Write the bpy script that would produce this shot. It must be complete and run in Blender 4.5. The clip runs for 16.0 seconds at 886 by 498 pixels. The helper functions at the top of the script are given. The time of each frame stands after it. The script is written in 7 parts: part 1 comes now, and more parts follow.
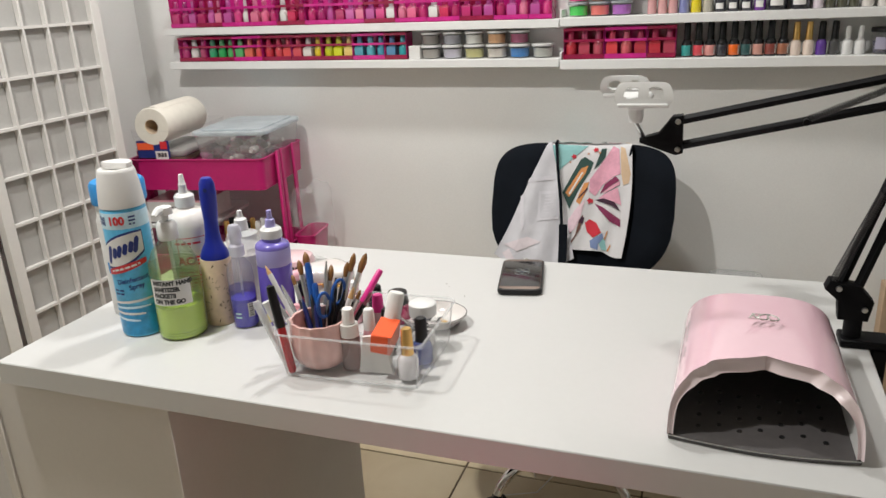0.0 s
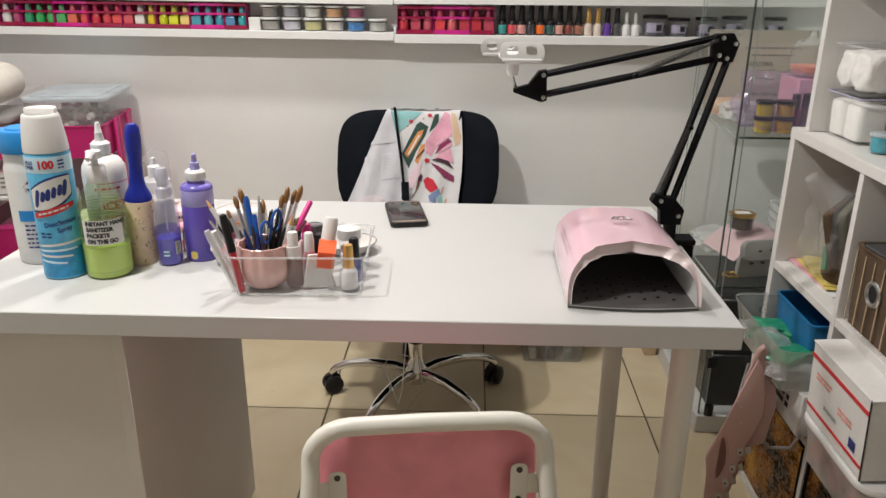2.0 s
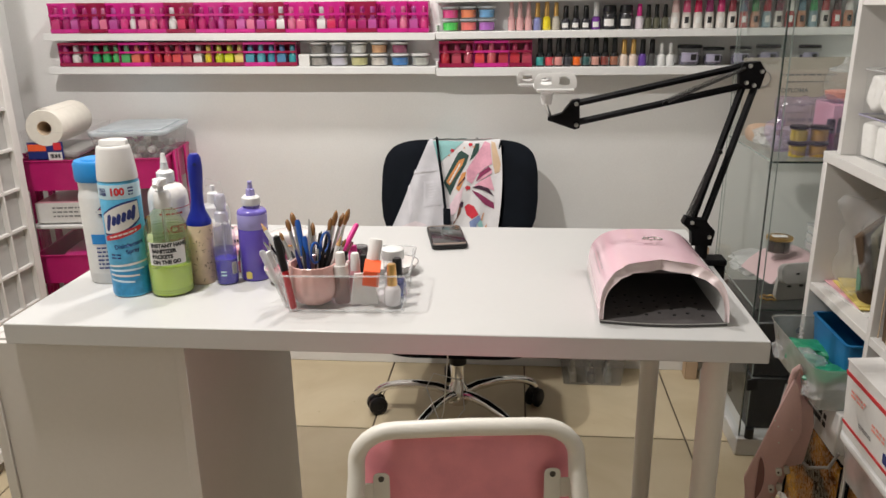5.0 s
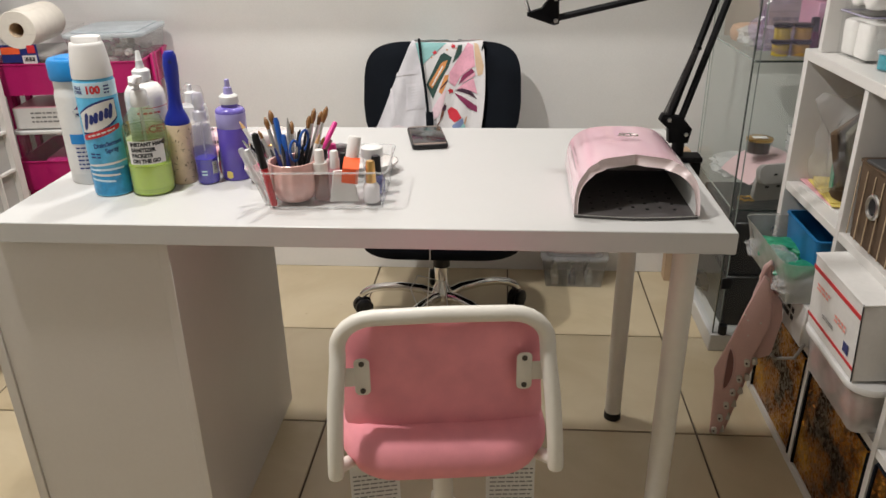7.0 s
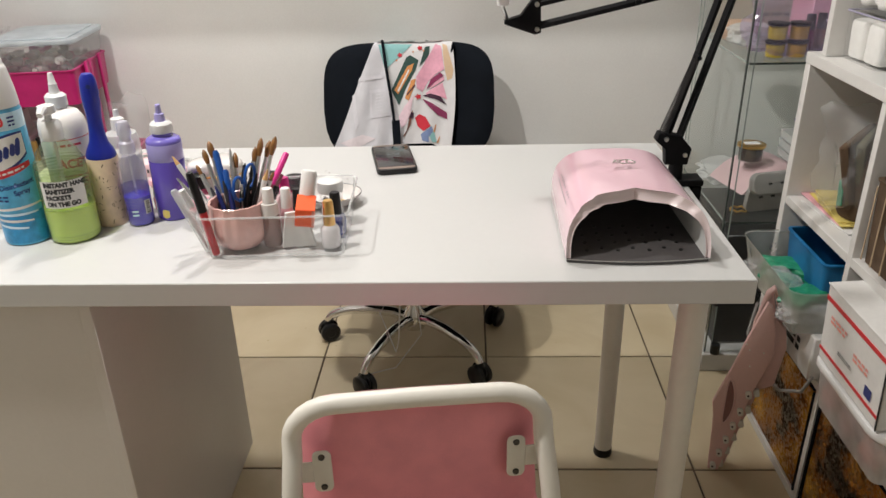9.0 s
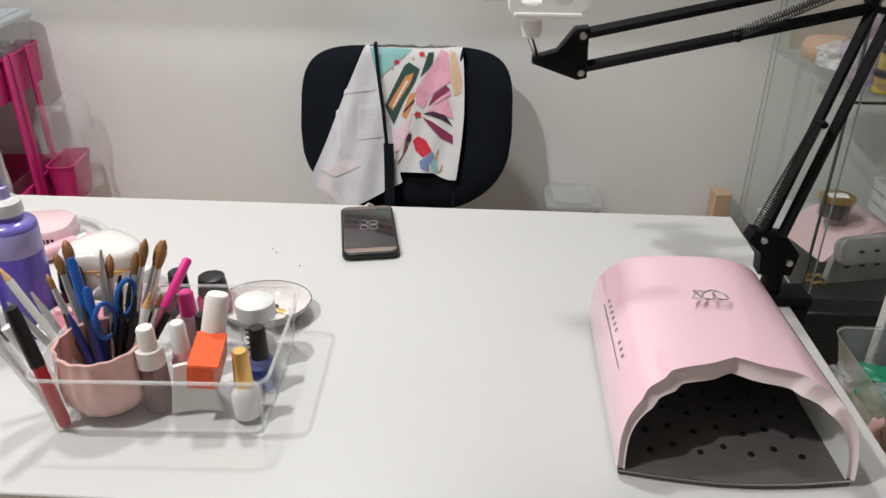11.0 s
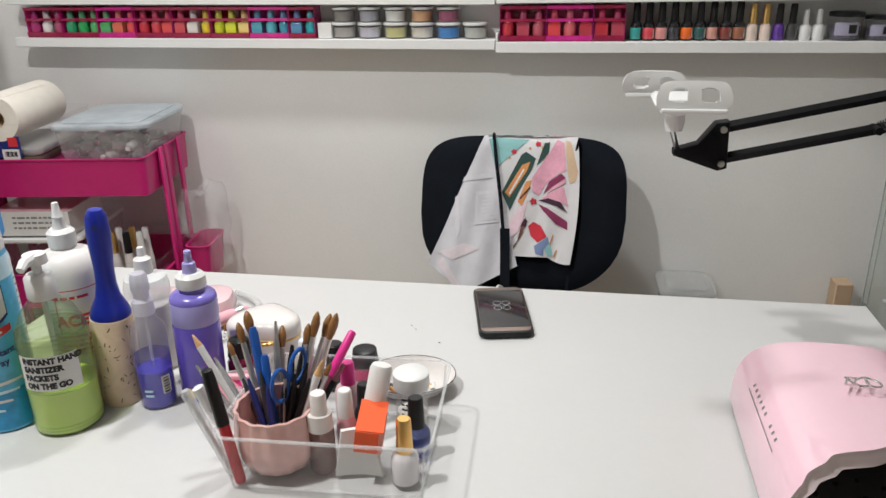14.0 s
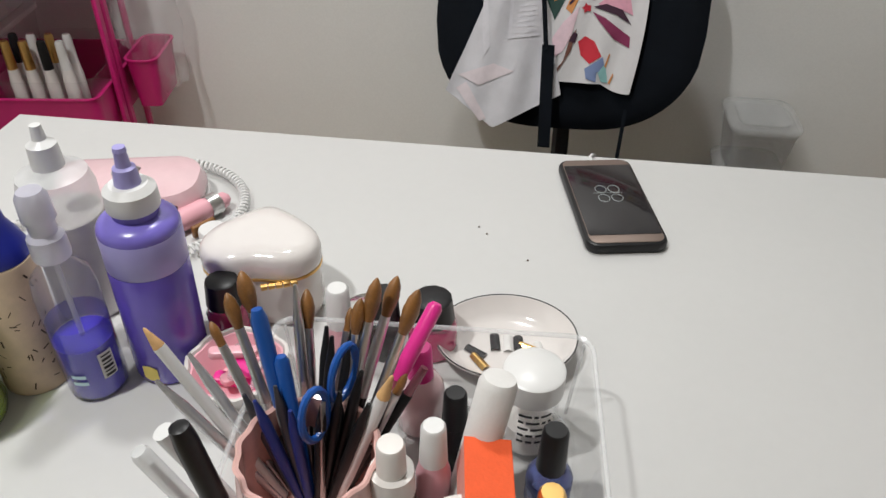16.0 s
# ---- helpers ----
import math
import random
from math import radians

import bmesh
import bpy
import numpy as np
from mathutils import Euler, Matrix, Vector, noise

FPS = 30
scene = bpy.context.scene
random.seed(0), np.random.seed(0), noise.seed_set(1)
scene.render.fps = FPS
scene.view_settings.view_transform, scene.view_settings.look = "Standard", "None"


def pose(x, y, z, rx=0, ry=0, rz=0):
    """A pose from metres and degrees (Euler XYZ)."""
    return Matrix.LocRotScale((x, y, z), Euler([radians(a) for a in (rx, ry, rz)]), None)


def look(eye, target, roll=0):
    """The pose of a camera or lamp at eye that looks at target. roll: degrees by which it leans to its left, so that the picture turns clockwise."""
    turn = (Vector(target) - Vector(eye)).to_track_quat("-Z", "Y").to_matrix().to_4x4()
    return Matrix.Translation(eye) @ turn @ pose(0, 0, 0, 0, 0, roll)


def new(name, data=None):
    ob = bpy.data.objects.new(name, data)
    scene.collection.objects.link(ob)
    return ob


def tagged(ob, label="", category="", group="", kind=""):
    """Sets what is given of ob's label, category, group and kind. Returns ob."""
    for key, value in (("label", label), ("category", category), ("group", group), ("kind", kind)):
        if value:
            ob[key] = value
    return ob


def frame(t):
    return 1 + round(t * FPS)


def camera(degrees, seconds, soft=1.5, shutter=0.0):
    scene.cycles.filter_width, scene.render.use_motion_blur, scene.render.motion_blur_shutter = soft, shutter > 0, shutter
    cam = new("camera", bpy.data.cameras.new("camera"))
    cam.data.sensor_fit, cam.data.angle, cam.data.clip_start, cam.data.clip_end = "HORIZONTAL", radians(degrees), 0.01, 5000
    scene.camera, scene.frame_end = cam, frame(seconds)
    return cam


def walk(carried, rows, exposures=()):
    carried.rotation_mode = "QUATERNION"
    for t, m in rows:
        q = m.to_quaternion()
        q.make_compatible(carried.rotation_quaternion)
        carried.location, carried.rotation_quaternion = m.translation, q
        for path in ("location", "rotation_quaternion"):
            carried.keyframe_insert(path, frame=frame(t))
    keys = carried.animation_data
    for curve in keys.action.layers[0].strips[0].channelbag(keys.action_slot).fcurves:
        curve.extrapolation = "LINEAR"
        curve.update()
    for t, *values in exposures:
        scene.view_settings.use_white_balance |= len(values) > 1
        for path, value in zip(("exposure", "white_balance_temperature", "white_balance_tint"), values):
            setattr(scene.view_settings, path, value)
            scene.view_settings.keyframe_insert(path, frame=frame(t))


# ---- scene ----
cam = camera(60.7, 16.0)
PATH = [
    (0, (0.616, 0.378, 1.227), (-0.052, 2.148, 0.579), -2.9),
    (0.5, (0.53, 0.302, 1.227), (0.175, 2.165, 0.593), -3.6),
    (1, (0.435, 0.19, 1.216), (0.265, 2.062, 0.532), -2.6),
    (1.5, (0.415, 0.135, 1.2), (0.313, 2.003, 0.491), -0.5),
    (2, (0.432, 0.11, 1.205), (0.366, 1.988, 0.521), 0.4),
    (2.5, (0.443, 0.09, 1.199), (0.377, 1.982, 0.551), 0.6),
    (3, (0.446, 0.072, 1.198), (0.344, 1.969, 0.573), 0.5),
    (3.5, (0.429, 0.043, 1.204), (0.285, 1.943, 0.597), 0.1),
    (3.7, (0.428, 0.038, 1.205), (0.27, 1.939, 0.601), 0.0),
    (5.8, (0.453, 0.034, 1.213), (0.269, 1.927, 0.594), -1.0),
    (6, (0.45, 0.025, 1.208), (0.267, 1.909, 0.563), -0.9),
    (6.5, (0.456, 0.014, 1.193), (0.279, 1.849, 0.419), -0.7),
    (7, (0.466, 0.008, 1.193), (0.314, 1.825, 0.371), -1.0),
    (7.5, (0.471, 0.016, 1.193), (0.336, 1.836, 0.375), -1.2),
    (8, (0.472, 0.027, 1.195), (0.352, 1.848, 0.377), -1.3),
    (8.5, (0.472, 0.081, 1.2), (0.362, 1.901, 0.377), -1.4),
    (9, (0.45, 0.205, 1.207), (0.377, 2.01, 0.35), -1.4),
    (9.5, (0.45, 0.395, 1.216), (0.384, 2.211, 0.382), -1.0),
    (9.7, (0.459, 0.477, 1.222), (0.368, 2.305, 0.415), -0.5),
    (11.8, (0.46, 0.668, 1.199), (0.364, 2.409, 0.219), 0.6),
    (12, (0.455, 0.658, 1.213), (0.348, 2.429, 0.29), 0.3),
    (12.5, (0.466, 0.646, 1.241), (0.375, 2.495, 0.484), -0.7),
    (13, (0.482, 0.641, 1.24), (0.416, 2.517, 0.55), -1.2),
    (13.5, (0.458, 0.624, 1.236), (0.31, 2.488, 0.528), -1.8),
    (14, (0.398, 0.603, 1.223), (0.064, 2.439, 0.503), -1.2),
    (14.5, (0.366, 0.61, 1.212), (-0.03, 2.396, 0.402), -0.8),
    (15, (0.304, 0.687, 1.17), (-0.005, 2.38, 0.151), -1.2),
    (15.5, (0.243, 0.814, 1.159), (0.069, 2.462, 0.04), -0.3),
    (16, (0.216, 0.961, 1.15), (0.024, 2.544, -0.057), 0.8),
]
EXPOSURES = [(0.0, -0.06, 6400, 8.5), (1.0, -0.01, 6420, 9.0), (3.0, 0.04, 6550, 11.0), (9.0, 0.04, 6520, 10.0), (9.5, -0.01, 6480, 9.5), (12.0, -0.14, 6200, 9.0), (13.0, -0.08, 6200, 9.0), (14.0, -0.14, 6220, 9.0), (15.0, -0.31, 6250, 9.0), (16.0, -0.42, 6250, 8.5)]
walk(cam, [(t, look(eye, target, roll)) for t, eye, target, roll in PATH], EXPOSURES)

# ---- world and light ----
world = bpy.data.worlds.new("world")
scene.world = world
world.use_nodes = True
world.node_tree.nodes["Background"].inputs[0].default_value = (0.95, 0.97, 1.0, 1)
world.node_tree.nodes["Background"].inputs[1].default_value = 0.015


def area_lamp(name, at, size, watts, colour):
    data = bpy.data.lights.new(name, "AREA")
    data.shape, data.size, data.energy, data.color = "DISK", size, watts, colour
    ob = new(name, data)
    ob.matrix_world = pose(*at)
    return ob


area_lamp("ceiling_lamp_light", (-0.42, 0.95, 2.36), 0.09, 26.5, (1.0, 0.962, 0.915))
area_lamp("ceiling_lamp_light", (0.04, 1.94, 2.38), 0.15, 17.0, (1.0, 0.97, 0.93))


# ---- materials ----
def nodes_of(name):
    m = bpy.data.materials.new(name)
    m.use_nodes = True
    return m, m.node_tree.nodes, m.node_tree.links, m.node_tree.nodes["Principled BSDF"]


def paint(name, colour, rough=0.5, metal=0.0, vary=0.08, scale=12.0, bump=0.05, bump_scale=120.0, coat=0.0, trans=0.0, sub=0.0, piece=0.0, spec=0.5):
    """A surface with two scales of tone, a fine relief, and, if wanted, a tone of its own for each piece."""
    m, n, l, p = nodes_of(name)
    p.inputs["Roughness"].default_value, p.inputs["Metallic"].default_value = rough, metal
    p.inputs["Coat Weight"].default_value, p.inputs["Transmission Weight"].default_value = coat, trans
    p.inputs["Subsurface Weight"].default_value = sub
    p.inputs["Subsurface Radius"].default_value = (0.01, 0.01, 0.01)
    p.inputs["Specular IOR Level"].default_value = spec
    tc = n.new("ShaderNodeTexCoord")
    a, b = n.new("ShaderNodeTexNoise"), n.new("ShaderNodeTexNoise")
    a.inputs["Scale"].default_value, a.inputs["Detail"].default_value = scale, 4
    b.inputs["Scale"].default_value, b.inputs["Detail"].default_value = bump_scale, 3
    for t in (a, b):
        l.new(tc.outputs["Object"], t.inputs["Vector"])
    add = n.new("ShaderNodeMath")
    add.operation = "ADD"
    l.new(a.outputs["Fac"], add.inputs[0])
    mul = n.new("ShaderNodeMath")
    mul.operation, mul.inputs[1].default_value = "MULTIPLY", 0.5
    l.new(b.outputs["Fac"], mul.inputs[0])
    l.new(mul.outputs[0], add.inputs[1])
    last = add.outputs[0]
    if piece:
        info, pm, pa = n.new("ShaderNodeObjectInfo"), n.new("ShaderNodeMath"), n.new("ShaderNodeMath")
        pm.operation, pm.inputs[1].default_value, pa.operation = "MULTIPLY", piece, "ADD"
        l.new(info.outputs["Random"], pm.inputs[0])
        l.new(pm.outputs[0], pa.inputs[0])
        l.new(last, pa.inputs[1])
        last = pa.outputs[0]
    ramp = n.new("ShaderNodeValToRGB")
    ramp.color_ramp.elements[0].position, ramp.color_ramp.elements[1].position = 0.45, 1.05
    ramp.color_ramp.elements[0].color = (*[c * (1 - vary) for c in colour], 1)
    ramp.color_ramp.elements[1].color = (*[min(1, c * (1 + vary)) for c in colour], 1)
    l.new(last, ramp.inputs[0])
    l.new(ramp.outputs[0], p.inputs["Base Color"])
    if bump:
        bp = n.new("ShaderNodeBump")
        bp.inputs["Strength"].default_value, bp.inputs["Distance"].default_value = bump, 0.002
        l.new(b.outputs["Fac"], bp.inputs["Height"])
        l.new(bp.outputs[0], p.inputs["Normal"])
    return m


def clear(name, tint=(1, 1, 1), haze=0.1, rough=0.05, haze_colour=(0.85, 0.87, 0.88), edge=1.45):
    """Clear plastic or glass: lets light straight through, mirrors at grazing angles, with a little haze and scratches."""
    m, n, l, p = nodes_of(name)
    out = n["Material Output"]
    tr, gl, mix, mix2 = n.new("ShaderNodeBsdfTransparent"), n.new("ShaderNodeBsdfGlossy"), n.new("ShaderNodeMixShader"), n.new("ShaderNodeMixShader")
    lw, pw, fr, noise_t, mr = n.new("ShaderNodeLayerWeight"), n.new("ShaderNodeMath"), n.new("ShaderNodeMapRange"), n.new("ShaderNodeTexNoise"), n.new("ShaderNodeMapRange")
    pw.operation, pw.inputs[1].default_value = "POWER", 4.0
    l.new(lw.outputs["Facing"], pw.inputs[0])
    l.new(pw.outputs[0], fr.inputs["Value"])
    fr.inputs["To Min"].default_value, fr.inputs["To Max"].default_value = 0.03, 1.3 * (edge - 1)
    tc = n.new("ShaderNodeTexCoord")
    l.new(tc.outputs["Object"], noise_t.inputs["Vector"])
    noise_t.inputs["Scale"].default_value, noise_t.inputs["Detail"].default_value = 25, 5
    mr.inputs["To Min"].default_value, mr.inputs["To Max"].default_value = haze * 0.6, haze * 1.4
    l.new(noise_t.outputs["Fac"], mr.inputs["Value"])
    tr.inputs[0].default_value, gl.inputs["Roughness"].default_value = (*tint, 1), rough
    p.inputs["Base Color"].default_value, p.inputs["Roughness"].default_value = (*haze_colour, 1), 0.35
    l.new(mr.outputs[0], mix2.inputs[0])
    l.new(tr.outputs[0], mix2.inputs[1])
    l.new(p.outputs[0], mix2.inputs[2])
    l.new(fr.outputs[0], mix.inputs[0])
    l.new(mix2.outputs[0], mix.inputs[1])
    l.new(gl.outputs[0], mix.inputs[2])
    l.new(mix.outputs[0], out.inputs[0])
    return m


def sequin_material():
    m, n, l, p = nodes_of("gold_sequins")
    tc, vor, ramp, big = n.new("ShaderNodeTexCoord"), n.new("ShaderNodeTexVoronoi"), n.new("ShaderNodeValToRGB"), n.new("ShaderNodeTexNoise")
    vor.inputs["Scale"].default_value, big.inputs["Scale"].default_value = 160, 9
    big.inputs["Detail"].default_value = 6
    for t in (vor, big):
        l.new(tc.outputs["Object"], t.inputs["Vector"])
    e = ramp.color_ramp.elements
    e[0].position, e[0].color = 0.40, (0.03, 0.014, 0.006, 1)
    e[1].position, e[1].color = 0.64, (0.66, 0.36, 0.06, 1)
    mid = e.new(0.48)
    mid.color = (0.30, 0.11, 0.012, 1)
    l.new(big.outputs["Fac"], ramp.inputs[0])
    l.new(ramp.outputs[0], p.inputs["Base Color"])
    p.inputs["Metallic"].default_value, p.inputs["Roughness"].default_value = 0.75, 0.32
    geo, off, add, nor = n.new("ShaderNodeNewGeometry"), n.new("ShaderNodeVectorMath"), n.new("ShaderNodeVectorMath"), n.new("ShaderNodeVectorMath")
    off.operation, add.operation, nor.operation = "MULTIPLY_ADD", "ADD", "NORMALIZE"
    off.inputs[1].default_value, off.inputs[2].default_value = (1.1, 1.1, 1.1), (-0.55, -0.55, -0.55)
    l.new(vor.outputs["Color"], off.inputs[0])
    l.new(off.outputs[0], add.inputs[0])
    l.new(geo.outputs["Normal"], add.inputs[1])
    l.new(add.outputs[0], nor.inputs[0])
    l.new(nor.outputs[0], p.inputs["Normal"])
    return m


def tile_material():
    m, n, l, p = nodes_of("beige_floor_tile")
    tc, info, add = n.new("ShaderNodeTexCoord"), n.new("ShaderNodeObjectInfo"), n.new("ShaderNodeVectorMath")
    l.new(tc.outputs["Object"], add.inputs[0])
    sc = n.new("ShaderNodeVectorMath")
    sc.operation, sc.inputs["Scale"].default_value = "SCALE", 31.0
    l.new(info.outputs["Location"], sc.inputs[0])
    l.new(sc.outputs[0], add.inputs[1])
    a, b = n.new("ShaderNodeTexNoise"), n.new("ShaderNodeTexNoise")
    a.inputs["Scale"].default_value, a.inputs["Detail"].default_value, a.inputs["Distortion"].default_value = 3.5, 8, 1.2
    b.inputs["Scale"].default_value, b.inputs["Detail"].default_value = 60, 4
    l.new(add.outputs[0], a.inputs["Vector"])
    l.new(add.outputs[0], b.inputs["Vector"])
    ramp = n.new("ShaderNodeValToRGB")
    e = ramp.color_ramp.elements
    e[0].position, e[0].color = 0.3, (0.50, 0.41, 0.26, 1)
    e[1].position, e[1].color = 0.75, (0.62, 0.53, 0.37, 1)
    l.new(a.outputs["Fac"], ramp.inputs[0])
    l.new(ramp.outputs[0], p.inputs["Base Color"])
    mr = n.new("ShaderNodeMapRange")
    mr.inputs["To Min"].default_value, mr.inputs["To Max"].default_value = 0.22, 0.42
    l.new(b.outputs["Fac"], mr.inputs["Value"])
    l.new(mr.outputs[0], p.inputs["Roughness"])
    bp = n.new("ShaderNodeBump")
    bp.inputs["Strength"].default_value, bp.inputs["Distance"].default_value = 0.05, 0.002
    l.new(a.outputs["Fac"], bp.inputs["Height"])
    l.new(bp.outputs[0], p.inputs["Normal"])
    return m


WALL = paint("matt_wall_paint", (0.83, 0.83, 0.815), 0.75, vary=0.05, scale=2.5, bump=0.12, bump_scale=260)
CEIL = paint("white_ceiling_paint", (0.72, 0.71, 0.69), 0.85, scale=3)
LAMINATE = paint("white_laminate", (0.575, 0.575, 0.566), 0.32, vary=0.02, scale=5, bump=0.02, bump_scale=90)
SHELF_WHITE = paint("white_shelf_paint", (0.80, 0.80, 0.79), 0.38, vary=0.03, scale=5, bump=0.03, bump_scale=90)
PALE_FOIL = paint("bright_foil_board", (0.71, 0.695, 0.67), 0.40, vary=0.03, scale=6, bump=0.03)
# Same white foil darkened, so the drawer unit's shade is in its colour.
SHADED_FOIL = paint("shaded_foil_board", (0.61, 0.585, 0.555), 0.42, vary=0.03, scale=6, bump=0.03)
TILE, GROUT = tile_material(), paint("dark_grout", (0.13, 0.10, 0.07), 0.9, vary=0.3, scale=30)
WHITE_PL = paint("white_plastic", (0.72, 0.72, 0.71), 0.35, vary=0.02, bump=0.02)
OFFWHITE = paint("cream_enamel", (0.76, 0.735, 0.67), 0.38, vary=0.03, bump=0.03)
CAN_WHITE = paint("satin_white_cap", (0.70, 0.69, 0.675), 0.45, vary=0.02, bump=0.02)
DARK_STEEL = paint("dark_screw_steel", (0.09, 0.085, 0.08), 0.4, 0.8, vary=0.1)
PINK_FAB = paint("pink_fabric", (0.88, 0.335, 0.39), 0.9, vary=0.10, scale=20, bump=0.5, bump_scale=900)
BLACK_FAB = paint("black_mesh_fabric", (0.006, 0.008, 0.012), 0.95, vary=0.3, bump=0.6, bump_scale=700, spec=0.15)
BLACK_PL = paint("black_plastic", (0.008, 0.008, 0.009), 0.38, vary=0.2, bump=0.05, spec=0.35)
BLACK_MET = paint("black_powder_coat", (0.004, 0.004, 0.005), 0.55, vary=0.2, bump=0.1, bump_scale=400, spec=0.14)
CHROME = paint("polished_chrome", (0.78, 0.77, 0.75), 0.10, 1.0, vary=0.03, bump=0.01)
STEEL = paint("brushed_steel", (0.62, 0.62, 0.61), 0.28, 1.0, vary=0.06)
GOLD = paint("gold_cap", (0.72, 0.46, 0.16), 0.28, 1.0, vary=0.08)
MAGENTA = paint("magenta_enamel", (0.50, 0.012, 0.15), 0.36, vary=0.08, bump=0.04)
LAMP_PINK = paint("glossy_pink_shell", (0.82, 0.55, 0.63), 0.16, vary=0.02, scale=4, bump=0.0, coat=0.6)
CUP_PINK = paint("blush_ceramic", (0.72, 0.44, 0.40), 0.22, vary=0.10, scale=30, bump=0.05, coat=0.4)
STOOL_PINK = paint("dusty_pink_plastic", (0.74, 0.50, 0.47), 0.5, vary=0.06, bump=0.08)
BOX_PINK = paint("rose_plastic", (0.80, 0.42, 0.48), 0.3, vary=0.05, bump=0.02)
HOT_PINK = paint("hot_pink_plastic", (0.75, 0.03, 0.28), 0.35, vary=0.05)
NAVY = paint("navy_print", (0.015, 0.03, 0.18), 0.4, vary=0.08, bump=0.0)
RED_PR = paint("red_print", (0.62, 0.03, 0.04), 0.4, vary=0.08, bump=0.0)
ORANGE = paint("orange_foam", (0.85, 0.115, 0.03), 0.8, vary=0.06, scale=60, bump=0.3, bump_scale=500)
SALMON = paint("salmon_foam", (0.80, 0.34, 0.28), 0.8, vary=0.06, scale=60, bump=0.3, bump_scale=500)
SKY = paint("blue_can_print", (0.10, 0.45, 0.72), 0.3, vary=0.25, scale=22, bump=0.0)
AQUA = paint("aqua_can_print", (0.02, 0.27, 0.55), 0.3, vary=0.3, scale=30, bump=0.0)
ICE = paint("pale_blue_print", (0.55, 0.75, 0.86), 0.3, vary=0.12, scale=40, bump=0.0)
LID_BLUE = paint("bright_blue_lid", (0.012, 0.23, 0.58), 0.4, vary=0.06)
ROLLER_BLUE = paint("deep_blue_handle", (0.008, 0.02, 0.30), 0.3, vary=0.08)
PEN_BLUE = paint("blue_pen_plastic", (0.012, 0.085, 0.36), 0.3, vary=0.1)
LINT = paint("tan_lint_sheet", (0.68, 0.53, 0.37), 0.7, vary=0.12, scale=40, bump=0.2)
LINT_DARK = paint("dark_lint_specks", (0.09, 0.06, 0.04), 0.9)
PAPER = paint("white_paper", (0.72, 0.71, 0.69), 0.8, vary=0.04, scale=30, bump=0.1)
TOWEL = paint("paper_towel", (0.78, 0.74, 0.66), 0.95, vary=0.05, scale=40, bump=0.6, bump_scale=350)
COTTON = paint("white_cotton", (0.84, 0.83, 0.80), 0.95, vary=0.06, scale=60, bump=0.9, bump_scale=140)
INK = paint("black_ink", (0.012, 0.012, 0.014), 0.6, vary=0.1, bump=0.0)
GREY_INK = paint("grey_ink", (0.22, 0.22, 0.22), 0.6, vary=0.1, bump=0.0)
GREEN_SOAP = paint("green_liquid_soap", (0.58, 0.72, 0.15), 0.08, vary=0.05, bump=0.0, sub=0.4, coat=0.5)
PURPLE_LIQ = paint("violet_liquid", (0.13, 0.085, 0.50), 0.25, vary=0.05, bump=0.0, sub=0.3, coat=0.3)
PURPLE_PALE = paint("pale_violet_plastic", (0.37, 0.34, 0.66), 0.35, vary=0.05, bump=0.02, sub=0.3)
BLUE_LIQ = paint("blue_violet_liquid", (0.06, 0.04, 0.55), 0.1, vary=0.06, bump=0.0, coat=0.5)
MILK = paint("milky_plastic", (0.76, 0.73, 0.70), 0.4, vary=0.04, sub=0.3, bump=0.02)
CERAMIC = paint("white_glazed_ceramic", (0.72, 0.685, 0.66), 0.12, vary=0.02, bump=0.0, coat=0.5)
HAIR = paint("brown_brush_hair", (0.21, 0.092, 0.022), 0.42, vary=0.35, scale=60, bump=0.12, bump_scale=900, coat=0.25)
RED_PEN = paint("red_marker_barrel", (0.50, 0.012, 0.02), 0.35, vary=0.06)
WOOD_PALE = paint("sharpened_wood", (0.55, 0.33, 0.14), 0.7, vary=0.2, scale=120)
SCREEN_PAPER = paint("translucent_screen_paper", (0.43, 0.42, 0.405), 0.9, vary=0.04, scale=9, bump=0.1)
SCREEN_WOOD = paint("white_painted_wood", (0.71, 0.69, 0.665), 0.5, vary=0.04, scale=14, bump=0.08)
GLASS_BLACK = paint("phone_screen_glass", (0.010, 0.008, 0.010), 0.16, vary=0.1, bump=0.0, coat=0.3)
CHAMPAGNE = paint("champagne_metal", (0.26, 0.20, 0.17), 0.4, 0.6, vary=0.05)
LAMP_DARK = paint("dark_grey_base_plate", (0.085, 0.078, 0.078), 0.5, vary=0.15, scale=15, bump=0.05)
YELLOW = paint("yellow_paper", (0.72, 0.58, 0.16), 0.8, vary=0.06)
GREEN_PL = paint("green_plastic", (0.02, 0.25, 0.13), 0.35, vary=0.25, scale=25)
BLUE_BOX = paint("blue_plastic_box", (0.015, 0.17, 0.40), 0.45, vary=0.06)
BROWN_FAB = paint("brown_striped_fabric", (0.10, 0.062, 0.035), 0.9, vary=0.2, scale=30, bump=0.4, bump_scale=500)
OLIVE_FAB = paint("olive_packet", (0.13, 0.12, 0.07), 0.6, vary=0.35, scale=40)
DARK_BOARD = paint("dark_grey_board", (0.06, 0.06, 0.062), 0.5, vary=0.15, scale=20)
TAN_FAB = paint("tan_stripe", (0.45, 0.34, 0.22), 0.9, vary=0.1)
CARD_GREY = paint("grey_lamp_shell", (0.32, 0.31, 0.30), 0.4, vary=0.06)
PALE_PINK = paint("pale_pink_shell", (0.66, 0.47, 0.49), 0.35, vary=0.05)
SEQUIN = sequin_material()
CLEAR = clear("clear_acrylic", haze=0.05, edge=1.38)
CLEAR_EDGE = clear("acrylic_rim", haze=0.26, rough=0.08, edge=1.5)
